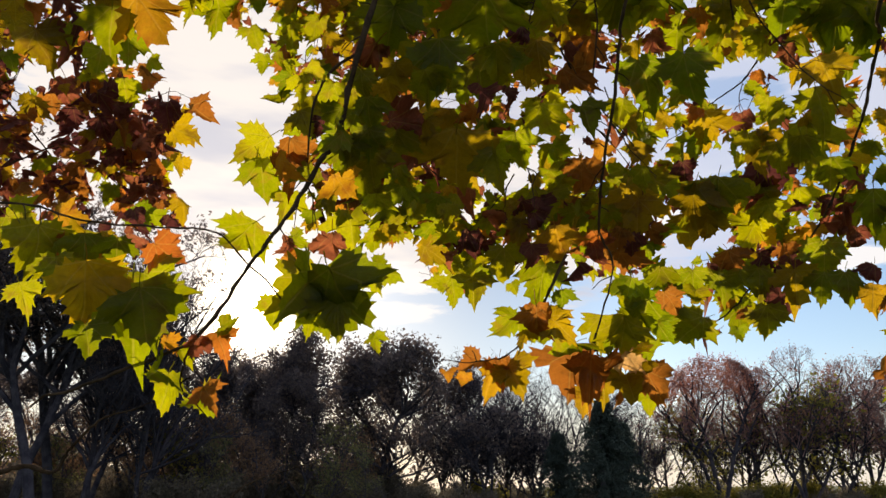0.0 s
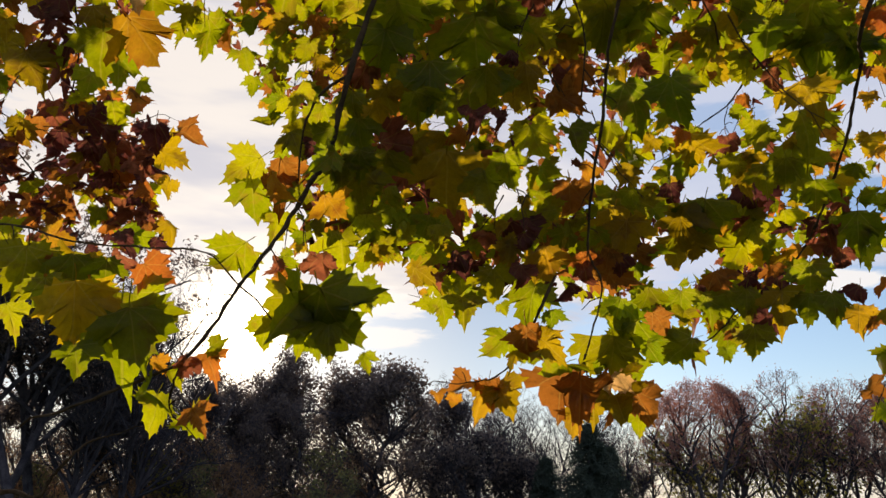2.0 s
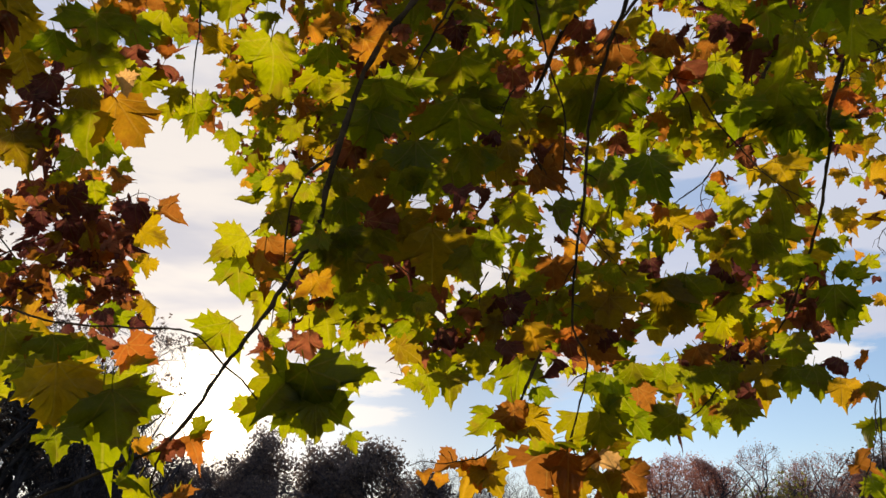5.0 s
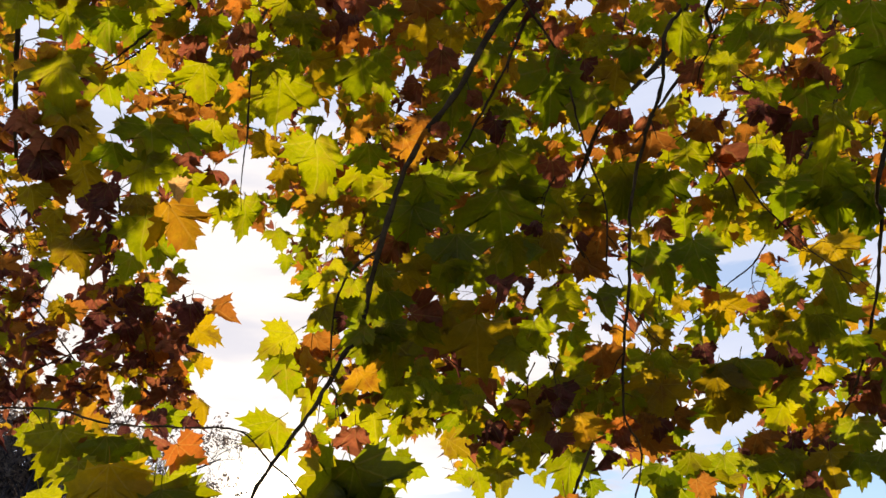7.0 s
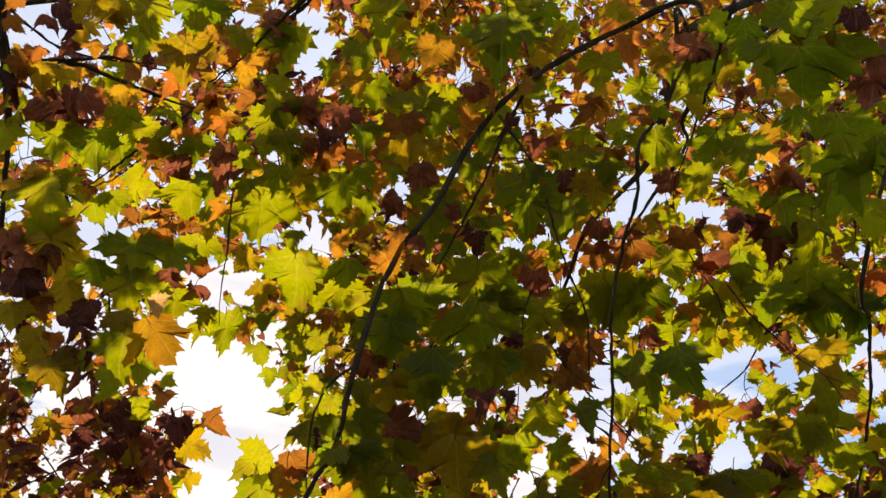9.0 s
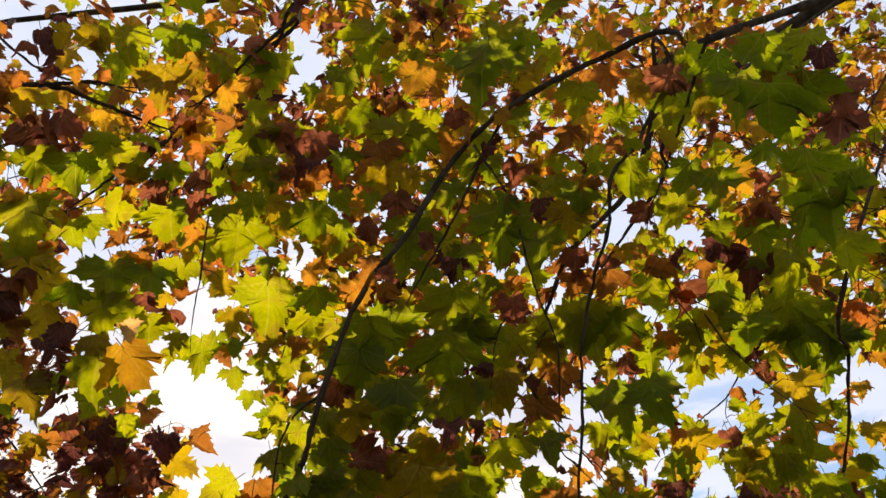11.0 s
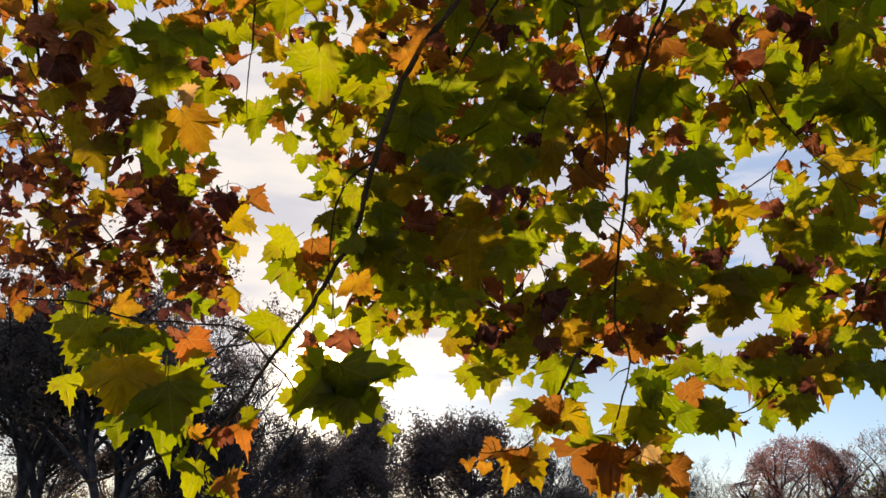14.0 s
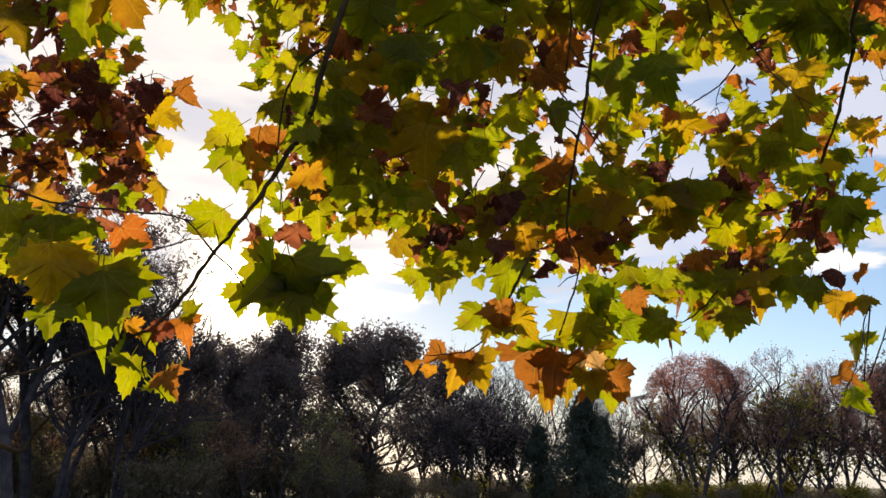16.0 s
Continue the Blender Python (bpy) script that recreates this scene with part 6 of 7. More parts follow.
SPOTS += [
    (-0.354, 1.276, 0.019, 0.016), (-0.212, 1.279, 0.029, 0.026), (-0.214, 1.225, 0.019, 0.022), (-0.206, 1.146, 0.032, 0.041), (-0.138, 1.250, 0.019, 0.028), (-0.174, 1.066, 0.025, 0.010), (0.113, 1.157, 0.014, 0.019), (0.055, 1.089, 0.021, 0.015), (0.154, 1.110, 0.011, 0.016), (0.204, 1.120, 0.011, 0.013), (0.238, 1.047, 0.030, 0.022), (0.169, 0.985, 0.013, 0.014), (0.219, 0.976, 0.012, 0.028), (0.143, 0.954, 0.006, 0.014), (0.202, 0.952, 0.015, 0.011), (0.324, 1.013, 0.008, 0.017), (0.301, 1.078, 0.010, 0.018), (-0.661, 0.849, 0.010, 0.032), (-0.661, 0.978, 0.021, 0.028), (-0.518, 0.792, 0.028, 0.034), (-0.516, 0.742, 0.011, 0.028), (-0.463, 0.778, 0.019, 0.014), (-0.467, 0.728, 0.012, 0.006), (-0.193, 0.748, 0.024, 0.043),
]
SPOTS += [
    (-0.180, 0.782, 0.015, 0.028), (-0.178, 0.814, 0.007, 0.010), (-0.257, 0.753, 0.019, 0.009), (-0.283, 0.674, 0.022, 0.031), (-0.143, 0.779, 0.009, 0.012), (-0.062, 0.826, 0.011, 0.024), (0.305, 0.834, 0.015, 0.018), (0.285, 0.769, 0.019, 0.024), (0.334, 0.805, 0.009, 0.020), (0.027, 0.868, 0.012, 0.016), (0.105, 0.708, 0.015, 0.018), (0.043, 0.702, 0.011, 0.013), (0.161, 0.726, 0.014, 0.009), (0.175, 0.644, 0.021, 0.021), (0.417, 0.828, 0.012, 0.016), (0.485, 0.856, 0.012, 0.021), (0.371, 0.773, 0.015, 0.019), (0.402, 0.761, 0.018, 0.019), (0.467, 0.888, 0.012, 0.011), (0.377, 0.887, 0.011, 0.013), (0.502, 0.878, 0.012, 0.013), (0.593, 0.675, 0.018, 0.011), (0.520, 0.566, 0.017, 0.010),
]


def inside(poly, u, v):
    hit = False
    for (x0, y0), (x1, y1) in zip(poly, poly[1:] + poly[:1]):
        if (y0 > v) != (y1 > v) and u < (x1 - x0) * (v - y0) / (y1 - y0) + x0:
            hit = not hit
    return hit


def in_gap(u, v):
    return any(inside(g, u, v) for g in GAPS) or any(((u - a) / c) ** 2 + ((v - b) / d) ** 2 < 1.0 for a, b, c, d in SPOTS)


def pick(rng, table):
    r = rng.random() * sum(w for _, w in table)
    for tone, w in table:
        r -= w
        if r <= 0:
            return tone
    return table[-1][0]


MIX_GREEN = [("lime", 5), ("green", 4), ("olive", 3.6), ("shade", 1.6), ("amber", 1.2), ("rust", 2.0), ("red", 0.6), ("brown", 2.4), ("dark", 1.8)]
MIX_BROWN = [("lime", 0.7), ("olive", 1.2), ("amber", 0.3), ("rust", 2.4), ("red", 1.0), ("brown", 6.0), ("dark", 6.5)]
MIX_GOLD = [("lime", 3.6), ("green", 1.0), ("olive", 2.4), ("amber", 5.0), ("rust", 3.8), ("red", 2.8), ("brown", 4.2), ("dark", 2.4)]
MIX_DEEP = [("lime", 3.0), ("green", 3.6), ("olive", 3.0), ("amber", 0.8), ("rust", 2.2), ("brown", 3.6), ("dark", 4.4)]
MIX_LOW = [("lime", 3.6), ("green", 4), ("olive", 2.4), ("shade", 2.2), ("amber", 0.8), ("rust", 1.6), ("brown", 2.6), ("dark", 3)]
MIX_FAR = [("lime", 2.8), ("green", 0.8), ("olive", 2.4), ("amber", 4.6), ("rust", 4.4), ("red", 3.0), ("brown", 5), ("dark", 3.2), ("shade", 1)]


def fill_crown():
    rng = random.Random(11)
    mass = SPRAYS
    twigs_v, twigs_f = [], []

    def spray(u, v, dist, count, spread, table, allowed, small=1.0, reach=0.065):
        """A twig with leaves along it."""
        d = Vector((u, 1.0, v)).normalized()
        root = STAND_WORLD + d * dist
        for _ in range(count):
            q = root + Vector((rng.gauss(0, spread), rng.gauss(0, spread * 1.3), rng.gauss(0, spread)))
            rel = q - STAND_WORLD
            if rel.y < 0.4:
                continue
            size = rng.uniform(0.07, 0.15) * small
            margin = size * 0.30 / rel.length
            uu, vv = rel.x / rel.y, rel.z / rel.y
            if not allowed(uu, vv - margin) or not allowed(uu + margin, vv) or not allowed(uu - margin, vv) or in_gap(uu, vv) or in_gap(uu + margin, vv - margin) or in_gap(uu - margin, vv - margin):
                continue
            if in_their_sun(q - BASE, reach):
                continue
            tone = pick(rng, table)
            crumpled = tone in ("brown", "dark") or (tone in ("rust", "red") and rng.random() < 0.4)
            shape = CRUMPLED[rng.randrange(6)] if crumpled else SIMPLE[rng.randrange(8)]
            m = leaf_frame(q - BASE, rng.gauss(0, 55), rng.gauss(0, 32), rng.gauss(0, 32), size)
            mass.add(tone, m, shape)
        # the twig
        way = Vector((rng.gauss(0, 1), rng.gauss(0, 1), rng.gauss(-0.4, 0.6))).normalized() * rng.uniform(0.1, 0.22)
        end = root + way
        rel = end - STAND_WORLD
        back = root - way * 0.9 - STAND_WORLD
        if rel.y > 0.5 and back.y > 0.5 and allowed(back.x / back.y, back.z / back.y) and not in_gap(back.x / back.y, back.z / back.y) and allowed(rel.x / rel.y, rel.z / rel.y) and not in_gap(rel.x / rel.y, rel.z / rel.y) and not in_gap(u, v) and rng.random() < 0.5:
            mid = (root + end) / 2 + Vector((rng.uniform(-0.05, 0.05), 0, rng.uniform(-0.05, 0.05)))
            tv, tf = tube([root - way * 0.9 - BASE, root + Vector((0.012, 0, 0.018)) - BASE, mid - BASE, end - BASE], 0.0022, 0.0010, 4)
            n = len(twigs_v)
            twigs_v.extend(tv)
            twigs_f.extend([tuple(i + n for i in q) for q in tf])

    left = lambda u, v: inside(CROWN_LEFT, u, v)
    middle = lambda u, v: inside(CROWN_MIDDLE, u, v)
    for _ in range(270):
        u, v = rng.uniform(-0.85, 0.0), rng.uniform(0.28, 1.3)
        if left(u, v) and not (u < -0.40 and rng.random() < (0.50 if v < 0.64 else 0.35)):
            spray(u, v, rng.uniform(3.6, 5.4) if v < 0.6 else rng.uniform(2.5, 3.2) * math.hypot(1, v), 9, 0.18, MIX_BROWN if v < 0.55 or (u < -0.42 and v < 0.75) else MIX_GOLD, left, 0.9)
    for _ in range(760):
        u, v = rng.uniform(-0.4, 1.0), rng.uniform(0.2, 1.4)
        if middle(u, v) and not (u > 0.12 and v < 0.60 and rng.random() < 0.6):
            spray(u, v, (rng.uniform(2.3, 3.1) if u < 0.22 else rng.uniform(3.0, 3.9)) * math.hypot(1, u, v), 7 if u < 0.22 or v > 0.65 else 6, 0.16, MIX_GREEN if v < 0.6 else MIX_GOLD, middle, 0.9 if u < 0.15 else 0.70)
    for _ in range(60):
        u, v = rng.uniform(-0.62, -0.26), rng.uniform(0.30, 0.54)
        if left(u, v):
            spray(u, v, rng.uniform(4.2, 5.2), 10, 0.17, MIX_BROWN, left)
    # many small leaves in the depth of the crown
    for _ in range(460):
        u, v = rng.uniform(-0.36, 0.58), rng.uniform(0.25, 0.85)
        if middle(u, v) and not (u > 0.10 and rng.random() < 0.75):
            spray(u, v, rng.uniform(2.7, 4.0) * math.hypot(1, u, v), 8, 0.13, MIX_DEEP, middle, 0.62, 0.035)
    for _ in range(70):
        u, v = rng.uniform(-0.80, -0.28), rng.uniform(0.30, 0.85)
        if left(u, v):
            spray(u, v, rng.uniform(3.8, 5.2), 9, 0.16, MIX_BROWN if v < 0.6 else MIX_GOLD, left, 0.80, 0.035)
    # denser sprays along the lower twigs of the middle
    for _ in range(85):
        u, v = rng.uniform(-0.10, 0.46), rng.uniform(0.20, 0.36)
        if middle(u, v):
            spray(u, v, (rng.uniform(2.5, 3.2) if u < 0.2 else rng.uniform(3.1, 3.8)) * math.hypot(1, u, v), 6, 0.13, MIX_LOW, middle)
    # a thinner layer of small leaves at the outer side of the crown
    for _ in range(400):
        u, v = rng.uniform(-0.75, 1.0), rng.uniform(0.42, 1.35)
        if (left(u, v) or middle(u, v)) and not (u < -0.2 and v > 0.75 and rng.random() < 0.45) and not (u > 0.12 and v < 0.62 and rng.random() < 0.85):
            spray(u, v, rng.uniform(3.6, 5.0) * math.hypot(1, u, v), 8, 0.25, MIX_FAR, lambda a, b: left(a, b) or middle(a, b), 0.85)
    for _ in range(60):
        u, v = rng.uniform(0.28, 0.80), rng.uniform(0.52, 0.86)
        if middle(u, v):
            spray(u, v, rng.uniform(3.0, 3.9) * math.hypot(1, u, v), 6, 0.17, MIX_GREEN, middle, 1.1)
    # the outer side is thicker towards the trunk
    for _ in range(90):
        u, v = rng.uniform(-0.05, 0.95), rng.uniform(0.80, 1.35)
        if middle(u, v):
            spray(u, v, rng.uniform(3.8, 5.2) * math.hypot(1, u, v), 8, 0.26, MIX_FAR, middle, 1.1)
    # short shoots with leaves along the branches
    for path in LINES:
        for q in path:
            rel = q - STAND_WORLD
            if rel.y < 0.5 or rel.length > 3.6 or rng.random() < 0.90:
                continue
            at = q - rel.normalized() * rng.uniform(0.03, 0.10) + Vector((rng.gauss(0, 0.035), 0, rng.gauss(0, 0.035)))
            rel = at - STAND_WORLD
            u, v = rel.x / rel.y, rel.z / rel.y
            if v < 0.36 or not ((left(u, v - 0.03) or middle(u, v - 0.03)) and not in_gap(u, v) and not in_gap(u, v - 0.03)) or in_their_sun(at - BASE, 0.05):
                continue
            tone = pick(rng, MIX_GREEN)
            mass.add(tone, leaf_frame(at - BASE, rng.gauss(0, 50), rng.gauss(0, 30), rng.gauss(0, 30), rng.uniform(0.06, 0.10)), (CRUMPLED if tone in ("brown", "dark") else SIMPLE)[rng.randrange(6)])
    # thin bare twigs that wander among the leaves
    for _ in range(400):
        u, v = rng.uniform(-0.7, 0.9), rng.triangular(0.40, 1.35, 1.0)
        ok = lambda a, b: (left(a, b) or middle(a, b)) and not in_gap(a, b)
        q = STAND_WORLD + Vector((u, 1.0, v)) * rng.uniform(2.2, 3.6)
        way = Vector((rng.gauss(0, 1.0), rng.gauss(0, 0.6), rng.gauss(-0.5, 0.8))).normalized()
        path = [q]
        for _ in range(5):
            way = (way + Vector((rng.gauss(0, 0.42), rng.gauss(0, 0.42), rng.gauss(-0.05, 0.42)))).normalized()
            path.append(path[-1] + way * rng.uniform(0.06, 0.13))
        rels = [a - STAND_WORLD for a in path]
        if any(r.y < 0.5 or not ok(r.x / r.y, r.z / r.y) for r in rels):
            continue
        pieces = [(path, 0.0030, 0.0010)]
        for k in (2, 3, 4):
            side = (way + Vector((rng.gauss(0, 0.9), rng.gauss(0, 0.5), rng.gauss(0, 0.9)))).normalized()
            pieces.append(([path[k], path[k] + side * 0.05, path[k] + side * rng.uniform(0.08, 0.14) + Vector((0, 0, -0.03))], 0.0016, 0.0008))
        for line, a, b in pieces:
            tv, tf = tube([c - BASE for c in line], a, b, 4)
            n = len(twigs_v)
            twigs_v.extend(tv)
            twigs_f.extend([tuple(i + n for i in f) for f in tf])
    # unseen leaves overhead and behind the viewer, added to hold off sky light
    for _ in range(150):
        a, e, r = rng.uniform(0, 2 * math.pi), rng.uniform(radians(8), radians(88)), rng.uniform(2.6, 5.5)
        d = Vector((math.sin(a) * math.cos(e), math.cos(a) * math.cos(e), math.sin(e)))
        if d.y > 0 and d.z / max(d.y, 1e-3) < 1.3:
            continue
        root = STAND_WORLD + d * r
        for _ in range(7):
            q = root + Vector((rng.gauss(0, 0.3), rng.gauss(0, 0.3), rng.gauss(0, 0.3)))
            mass.add(pick(rng, MIX_GREEN), leaf_frame(q - BASE, rng.gauss(0, 60), rng.gauss(0, 35), rng.gauss(0, 35), rng.uniform(0.14, 0.24)), SIMPLE[rng.randrange(8)])
    mass.build("foliage", plane, "")
    part("brushwood", mesh_from("brushwood", twigs_v, twigs_f, [TWIG_BARK]), plane, "", "stuff")


fill_crown()


# ---- the wood behind the meadow ----
def grow(rng, height, r0, bare, limbs, spread, levels, lean=0.0, stems=1, dome=None):
    """Skeleton of a broad tree: list of paths with radii, and the twig ends. dome: half width, middle height and half height of the crown."""
    paths, ends = [], []

    def shoot(start, direction, length, r, level):
        n = 5 if level < 2 else 3
        path, d, q = [start], direction.normalized(), start.copy()
        sway = 0.24 if level else 0.13
        for _ in range(n):
            d = (d + Vector((rng.gauss(0, sway), rng.gauss(0, sway), rng.gauss(0.06, 0.18)))).normalized()
            q = q + d * (length / n)
            path.append(q)
        if dome and level > 0:
            wide, mid, tall = dome
            for i, q in enumerate(path[1:], 1):
                out = math.sqrt((q.x * q.x + q.y * q.y) / wide ** 2 + ((q.z - mid) / tall) ** 2)
                if out > 1.0 and q.z > mid:
                    k = rng.uniform(0.74, 1.02) / out
                    path[i] = Vector((q.x * k, q.y * k, mid + (q.z - mid) * k))
        paths.append((path, r, r * 0.45, level))
        if level >= levels:
            ends.extend(path[1:])
            return
        kids = (limbs, 6, 5, 3)[min(level, 3)]
        for k in range(kids):
            f = rng.uniform(bare if level == 0 else 0.25, 1.0)
            i = min(int(f * n), n - 1)
            at = path[i].lerp(path[i + 1], f * n - i)
            a = rng.uniform(0, 2 * math.pi)
            out = Vector((math.cos(a), math.sin(a), rng.uniform(0.25, 0.9) if level == 0 else rng.uniform(-0.1, 0.8)))
            dd = (d * 0.55 + out.normalized() * spread).normalized()
            scale = (0.52 if level == 0 else 0.50) * rng.uniform(0.7, 1.15)
            shoot(at, dd, length * scale * (1.15 - 0.45 * f if level == 0 else 1.0), max(r * (0.56 if level == 0 else 0.44) * (1.2 - 0.6 * f), 0.0075), level + 1)

    for k in range(stems):
        a = k * 2 * math.pi / stems + rng.uniform(-0.5, 0.5)
        out = rng.uniform(0.16, 0.34) if stems > 1 else 0.0
        foot = Vector((math.cos(a), math.sin(a), 0)) * (0.12 if stems > 1 else 0.0)
        shoot(foot, Vector((lean + math.cos(a) * out, math.sin(a) * out, 1)), height * (0.86 if stems == 1 else rng.uniform(0.66, 0.86)), r0 * (1.0 if stems == 1 else rng.uniform(0.55, 0.8)), 0)
    return paths, ends


def blades(rng, centres, count, scatter, size, wide=1.0):
    """Small folded leaf clumps round the twig ends."""
    c = np.array([tuple(q) for q in centres])
    k = np.array([rng.randrange(len(c)) for _ in range(count)])
    g = np.random.RandomState(rng.randrange(10 ** 6))
    p = c[k] + g.normal(0, scatter, (count, 3))
    a, b = g.normal(0, 1, (count, 3)), g.normal(0, 1, (count, 3))
    a /= np.linalg.norm(a, axis=1)[:, None]
    b -= a * (a * b).sum(1)[:, None]
    b /= np.linalg.norm(b, axis=1)[:, None]
    s = (size * g.uniform(0.5, 1.3, count))[:, None]
    v = np.stack([p - a * s, p + b * s * 0.5 * wide, p + a * s, p - b * s * 0.55 * wide], 1).reshape(-1, 3)
    v[:, 2] = np.maximum(v[:, 2], 0.05)
    f = np.arange(count * 4).reshape(-1, 4)
    return v, f


def wood_tree(seed, height, r0, bare, limbs, spread, leaves, size, foliage, label, bark=WOOD_BARK, lean=0.0, levels=3, twig=None, stems=1, dome=None, gaps=0.6, round_off=0):
    rng = random.Random(seed)
    paths, ends = grow(rng, height, r0, bare, limbs, spread, levels, lean, stems, dome)
    ob = tagged(new("tree"), label, "tree", "trees of the wood")
    for name, lo, hi in (("trunk", 0, 2), ("branchwork", 2, 9)):
        vs, fs = [], []
        for path, a, b, level in paths:
            if lo <= level < hi:
                v, f = tube(path, a, b, 9 if level == 0 else 5 if level == 1 else 3)
                n = len(vs)
                vs.extend(v)
                fs.extend([tuple(i + n for i in q) for q in f])
        part(name, mesh_from(name, vs, fs, [twig if twig and lo else bark]), ob)
    if leaves:
        # leaves keep to some of the boughs, in clumps with gaps between
        runs = [ends[i:i + 27] for i in range(0, len(ends), 27)]
        kept = [q for run in runs if rng.random() < gaps for q in run]
        v, f = blades(rng, kept or ends, leaves, 0.22, size * 1.12)
        if round_off:
            wide, mid, high = dome
            shell = []
            for _ in range(900):
                a, e, k = rng.uniform(0, 2 * math.pi), math.asin(rng.uniform(0.15, 1.0)), rng.uniform(0.55, 0.99) * (1 + 0.05 * rng.gauss(0, 1))
                shell.append((math.cos(a) * math.cos(e) * wide * k, math.sin(a) * math.cos(e) * wide * k, mid + math.sin(e) * high * k))
            v2, f2 = blades(rng, shell, round_off, 0.13, size)
            f = np.concatenate([f, f2 + len(v)])
            v = np.concatenate([v, v2])
        part("crown", mesh_from("crown", v, f, [FOLIAGE[foliage]]), ob)
    return ob


def conifer(seed, height, label):
    rng = random.Random(seed)
    ob = tagged(new("conifer"), label, "tree", "trees of the wood")
    v, f = tube([Vector((0, 0, z)) for z in np.linspace(0, height, 8)], 0.22, 0.02, 8)
    part("trunk", mesh_from("trunk", v, f, [WOOD_BARK]), ob)
    centres = []
    z = 0.8
    while z < height - 0.3:
        reach = (1 - z / height) ** 0.8 * height * 0.40 + 0.15
        for _ in range(9):
            a = rng.uniform(0, 2 * math.pi)
            for s in np.linspace(0.15, 1, 9):
                centres.append((math.cos(a) * reach * s, math.sin(a) * reach * s, z - reach * 0.25 * s * s + rng.gauss(0, 0.06)))
        z += 0.45
    v, f = blades(rng, centres, 14000, 0.14, 0.24, 0.22)
    part("crown", mesh_from("crown", v, f, [FOLIAGE["needle"]]), ob)
    return ob


def shrub(seed, width, height, foliage, label):
    rng = random.Random(seed)
    ob = tagged(new("shrub"), label, "shrub", "undergrowth of the wood")
    lumps = [(rng.uniform(-0.5, 0.5) * width, rng.uniform(-0.6, 0.6), rng.uniform(0.2, 0.75) * height) for _ in range(26)]
    centres = [(x + rng.gauss(0, 0.35), y + rng.gauss(0, 0.3), max(0.1, z + rng.gauss(0, 0.3))) for x, y, z in lumps for _ in range(10)]
    v, f = blades(rng, centres, 5600, 0.26, 0.10)
    part("crown", mesh_from("crown", v, f, [FOLIAGE[foliage]]), ob)
    vs, fs = [], []
    for x, y, z in lumps:
        tv, tf = tube([Vector((x * 0.3, y * 0.3, 0)), Vector((x * 0.8, y * 0.7, z * 0.6)), Vector((x, y, z))], 0.03, 0.008, 4)
        n = len(vs)
        vs.extend(tv)
        fs.extend([tuple(i + n for i in q) for q in tf])
    part("branchwork", mesh_from("branchwork", vs, fs, [WOOD_BARK]), ob)
    return ob


def crown_top(ob):
    return max(max(c[2] for c in p.bound_box) for p in ob.children)


def stand(ob, x, y, top, turn=0.0):
    """Set a tree on the ground, grown to a height."""
    k = top / crown_top(ob)
    ob.matrix_basis = pose(x, y, 0, 0, 0, turn) @ Matrix.Scale(k, 4)
    return ob


def again(ob, x, y, top, turn):
    k = top / crown_top(ob)
    made = copy_thing(ob, pose(x, y, 0, 0, 0, turn))
    made.scale = (k, k, k)
    return made


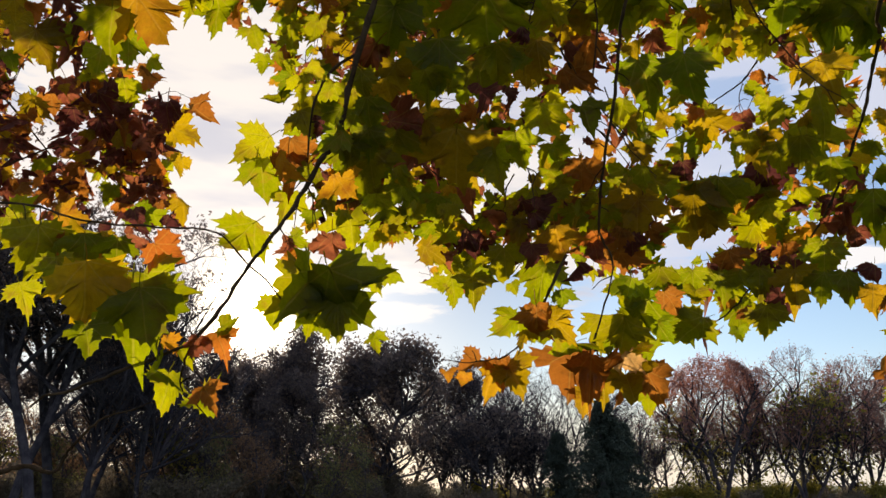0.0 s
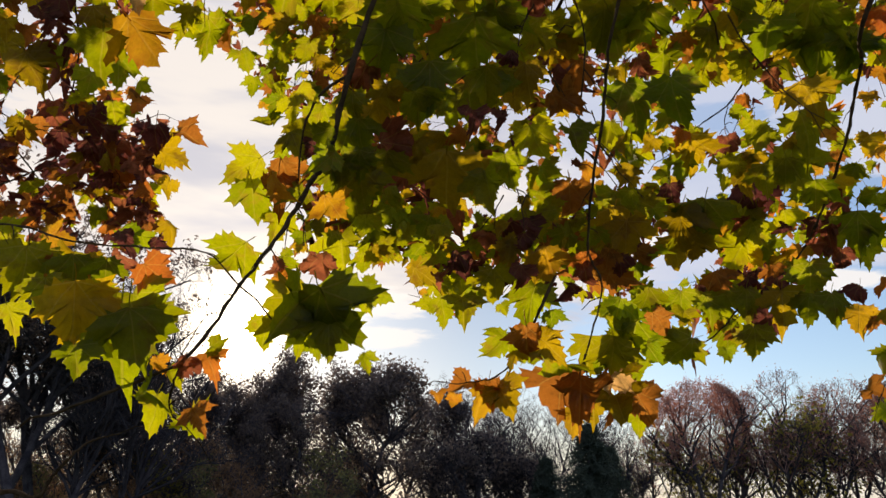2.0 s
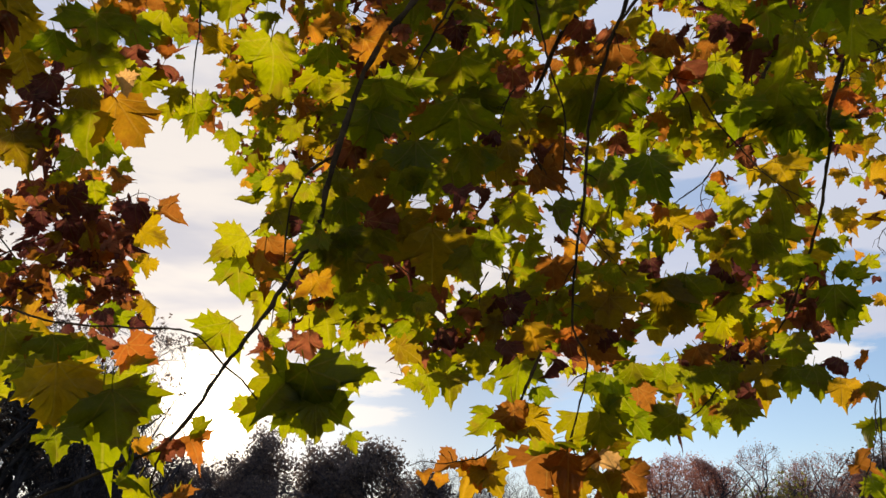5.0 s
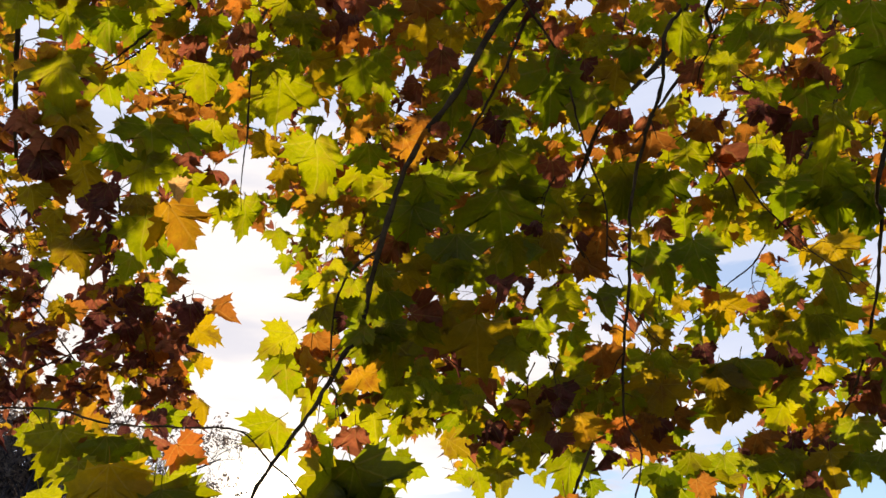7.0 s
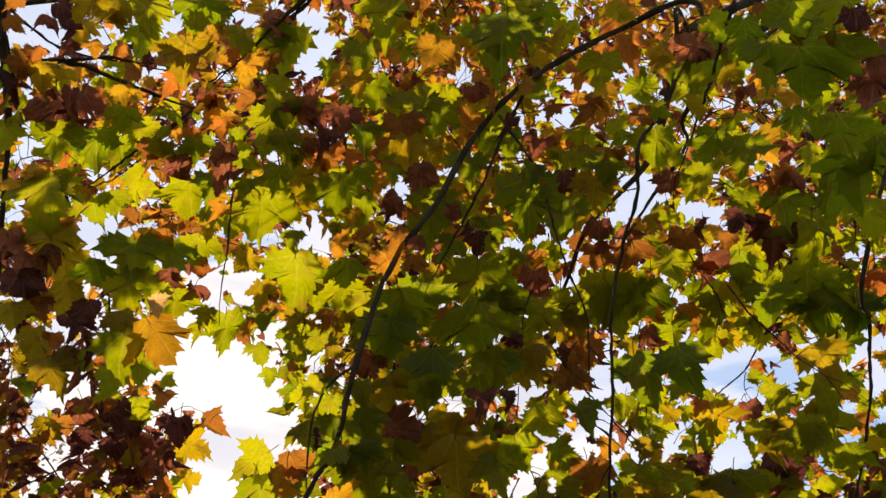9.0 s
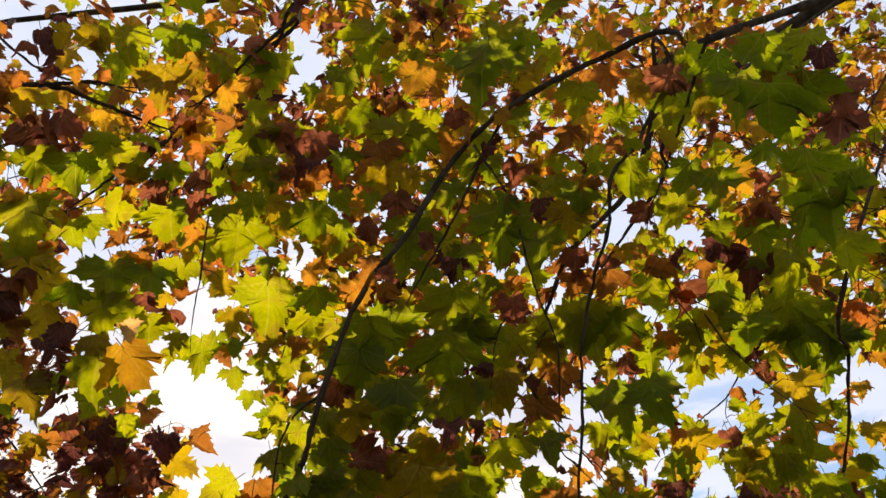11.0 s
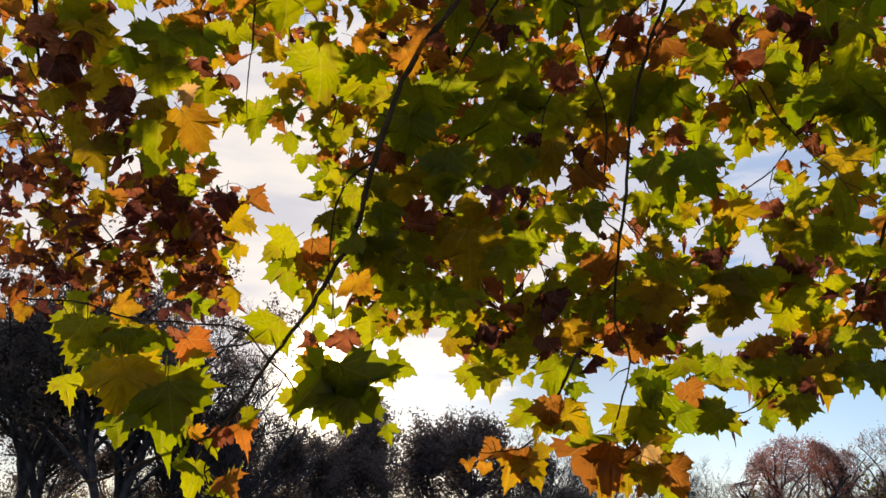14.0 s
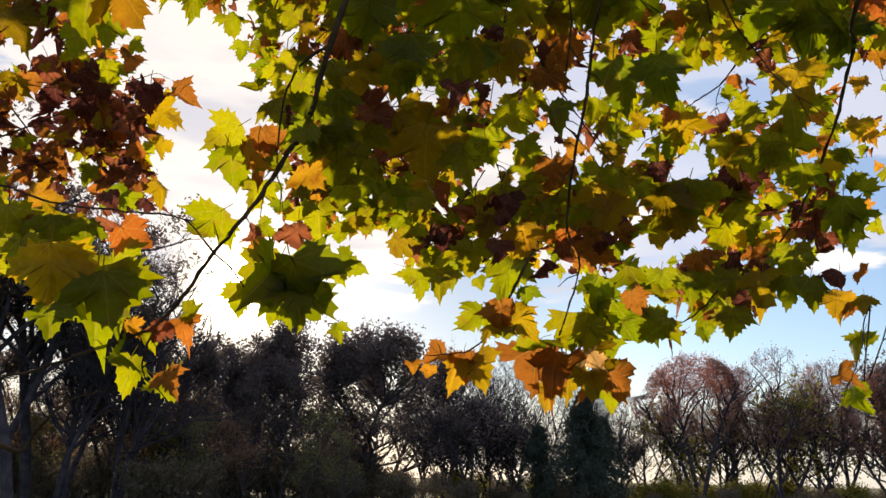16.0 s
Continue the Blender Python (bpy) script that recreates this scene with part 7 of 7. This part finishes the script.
def build_wood():
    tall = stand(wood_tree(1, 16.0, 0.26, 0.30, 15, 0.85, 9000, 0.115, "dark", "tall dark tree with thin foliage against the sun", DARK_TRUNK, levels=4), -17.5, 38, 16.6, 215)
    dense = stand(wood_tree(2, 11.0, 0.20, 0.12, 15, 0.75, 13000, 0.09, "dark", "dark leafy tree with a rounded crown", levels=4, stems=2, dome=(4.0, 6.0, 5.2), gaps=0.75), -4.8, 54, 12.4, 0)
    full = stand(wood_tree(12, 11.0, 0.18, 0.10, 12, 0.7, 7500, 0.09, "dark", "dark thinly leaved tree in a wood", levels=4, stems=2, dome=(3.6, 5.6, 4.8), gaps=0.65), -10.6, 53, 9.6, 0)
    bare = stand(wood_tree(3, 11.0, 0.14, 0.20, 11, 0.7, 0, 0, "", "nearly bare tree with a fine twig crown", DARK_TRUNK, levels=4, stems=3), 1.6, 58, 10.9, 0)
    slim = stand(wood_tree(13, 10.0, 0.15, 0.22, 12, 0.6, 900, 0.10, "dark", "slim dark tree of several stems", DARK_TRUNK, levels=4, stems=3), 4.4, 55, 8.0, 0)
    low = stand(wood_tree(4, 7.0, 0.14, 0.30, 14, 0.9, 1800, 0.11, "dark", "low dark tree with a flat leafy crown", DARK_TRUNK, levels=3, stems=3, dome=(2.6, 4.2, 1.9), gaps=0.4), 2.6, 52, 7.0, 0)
    russet = stand(wood_tree(5, 10.5, 0.20, 0.42, 13, 0.8, 5000, 0.055, "russet", "russet-brown tree with a domed crown", DARK_TRUNK, levels=4, twig=RED_TWIG, stems=3, dome=(3.2, 7.2, 2.9), gaps=0.9, round_off=8000), 17.5, 55, 10.2, 0)
    thin = stand(wood_tree(6, 11.0, 0.22, 0.28, 10, 0.75, 2000, 0.06, "russet", "airy tree with reddish twigs and few leaves", DARK_TRUNK, levels=4, twig=RED_TWIG, stems=3, dome=(3.6, 6.8, 4.4), gaps=0.8), 23.4, 56, 11.0, 0)
    green = stand(wood_tree(16, 6.0, 0.09, 0.20, 8, 0.7, 1300, 0.095, "yellow", "slender young tree with yellow-green leaves", DARK_TRUNK, levels=4, stems=3, gaps=0.4), 20.0, 58, 8.0, 0)
    fir = stand(conifer(7, 7.2, "dark broad conifer among bare trees"), 8.9, 48, 6.7, 0)
    thicket = stand(wood_tree(14, 7.5, 0.07, 0.03, 16, 0.60, 2200, 0.095, "brown", "slender brown-leaved sapling in the wood"), -16.0, 46, 7.0, 0)
    brush = stand(wood_tree(15, 6.0, 0.06, 0.03, 15, 0.65, 1500, 0.095, "moss", "slender green-leaved sapling in the wood"), -6.0, 46, 5.4, 0)
    near_rng = random.Random(31)
    for i in range(16):
        again(thicket, -40 + i * 2.4 + near_rng.uniform(-0.6, 0.6), near_rng.uniform(46, 58), near_rng.uniform(5.0, 8.0), near_rng.uniform(0, 360))
        again(brush, -40 + i * 2.4 + near_rng.uniform(-0.8, 0.8), near_rng.uniform(44, 56), near_rng.uniform(3.8, 6.2), near_rng.uniform(0, 360))
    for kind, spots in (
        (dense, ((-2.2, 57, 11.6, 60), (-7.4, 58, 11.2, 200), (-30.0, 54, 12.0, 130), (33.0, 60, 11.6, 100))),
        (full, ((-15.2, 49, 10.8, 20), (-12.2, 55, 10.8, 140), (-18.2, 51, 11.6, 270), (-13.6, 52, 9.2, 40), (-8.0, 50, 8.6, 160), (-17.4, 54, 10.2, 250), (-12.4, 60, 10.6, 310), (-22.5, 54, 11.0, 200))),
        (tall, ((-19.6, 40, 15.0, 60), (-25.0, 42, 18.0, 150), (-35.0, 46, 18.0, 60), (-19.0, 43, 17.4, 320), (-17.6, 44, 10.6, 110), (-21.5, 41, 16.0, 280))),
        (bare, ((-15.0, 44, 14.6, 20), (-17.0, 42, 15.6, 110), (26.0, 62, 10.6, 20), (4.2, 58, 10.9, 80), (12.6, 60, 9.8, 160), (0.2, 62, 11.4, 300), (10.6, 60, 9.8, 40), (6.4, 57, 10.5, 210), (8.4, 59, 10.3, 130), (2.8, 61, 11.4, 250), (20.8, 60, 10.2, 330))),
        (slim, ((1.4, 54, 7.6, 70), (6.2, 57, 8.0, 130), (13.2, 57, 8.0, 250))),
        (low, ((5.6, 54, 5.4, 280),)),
        (russet, ((34.0, 60, 10.6, 220),)),
        (thin, ((21.0, 58, 9.9, 60), (15.4, 60, 7.8, 290), (26.0, 57, 10.2, 160), (28.8, 59, 10.9, 190), (31.6, 58, 10.4, 330))),
        (green, ((17.2, 58, 6.4, 60), (22.4, 57, 8.6, 130), (24.8, 60, 7.6, 210), (13.6, 60, 5.6, 300), (27.4, 58, 8.0, 20), (18.8, 61, 6.0, 250), (-14.2, 49, 5.4, 90), (-24.0, 46, 6.0, 10))),
        (fir, ((10.6, 51, 5.6, 90), (7.0, 51, 5.0, 200))),
    ):
        for x, y, top, turn in spots:
            again(kind, x, y, top, turn)
    bush = stand(shrub(21, 5.0, 3.0, "shrub", "dark undergrowth along the wood"), -12, 42, 2.6)
    light = stand(shrub(22, 4.0, 2.0, "yellow", "yellowing bush beside the wood"), 20, 56, 2.2)
    rng = random.Random(8)
    for y in (47, 52, 58):
        for i in range(20):
            x = -38 + i * 4 + rng.uniform(-1.5, 1.5)
            again(bush, x, y + rng.uniform(-2, 2), (3.6 if x < 0 else 1.9) * rng.uniform(0.5, 1.0), rng.uniform(0, 360))
    for y, k in ((64, 3.6), (72, 5.0)):
        for i in range(25):
            x = -50 + i * 4 + rng.uniform(-1, 1)
            again(bush, x, y + rng.uniform(-2, 2), k * (0.95 if x < -3 else 0.42) * rng.uniform(0.85, 1.25), rng.uniform(0, 360))
    for x in (-24, 2, 8, 16, 24, 28, 34):
        again(light, x + rng.uniform(-1, 1), rng.uniform(52, 60), rng.uniform(1.8, 2.6), rng.uniform(0, 360))


build_wood()
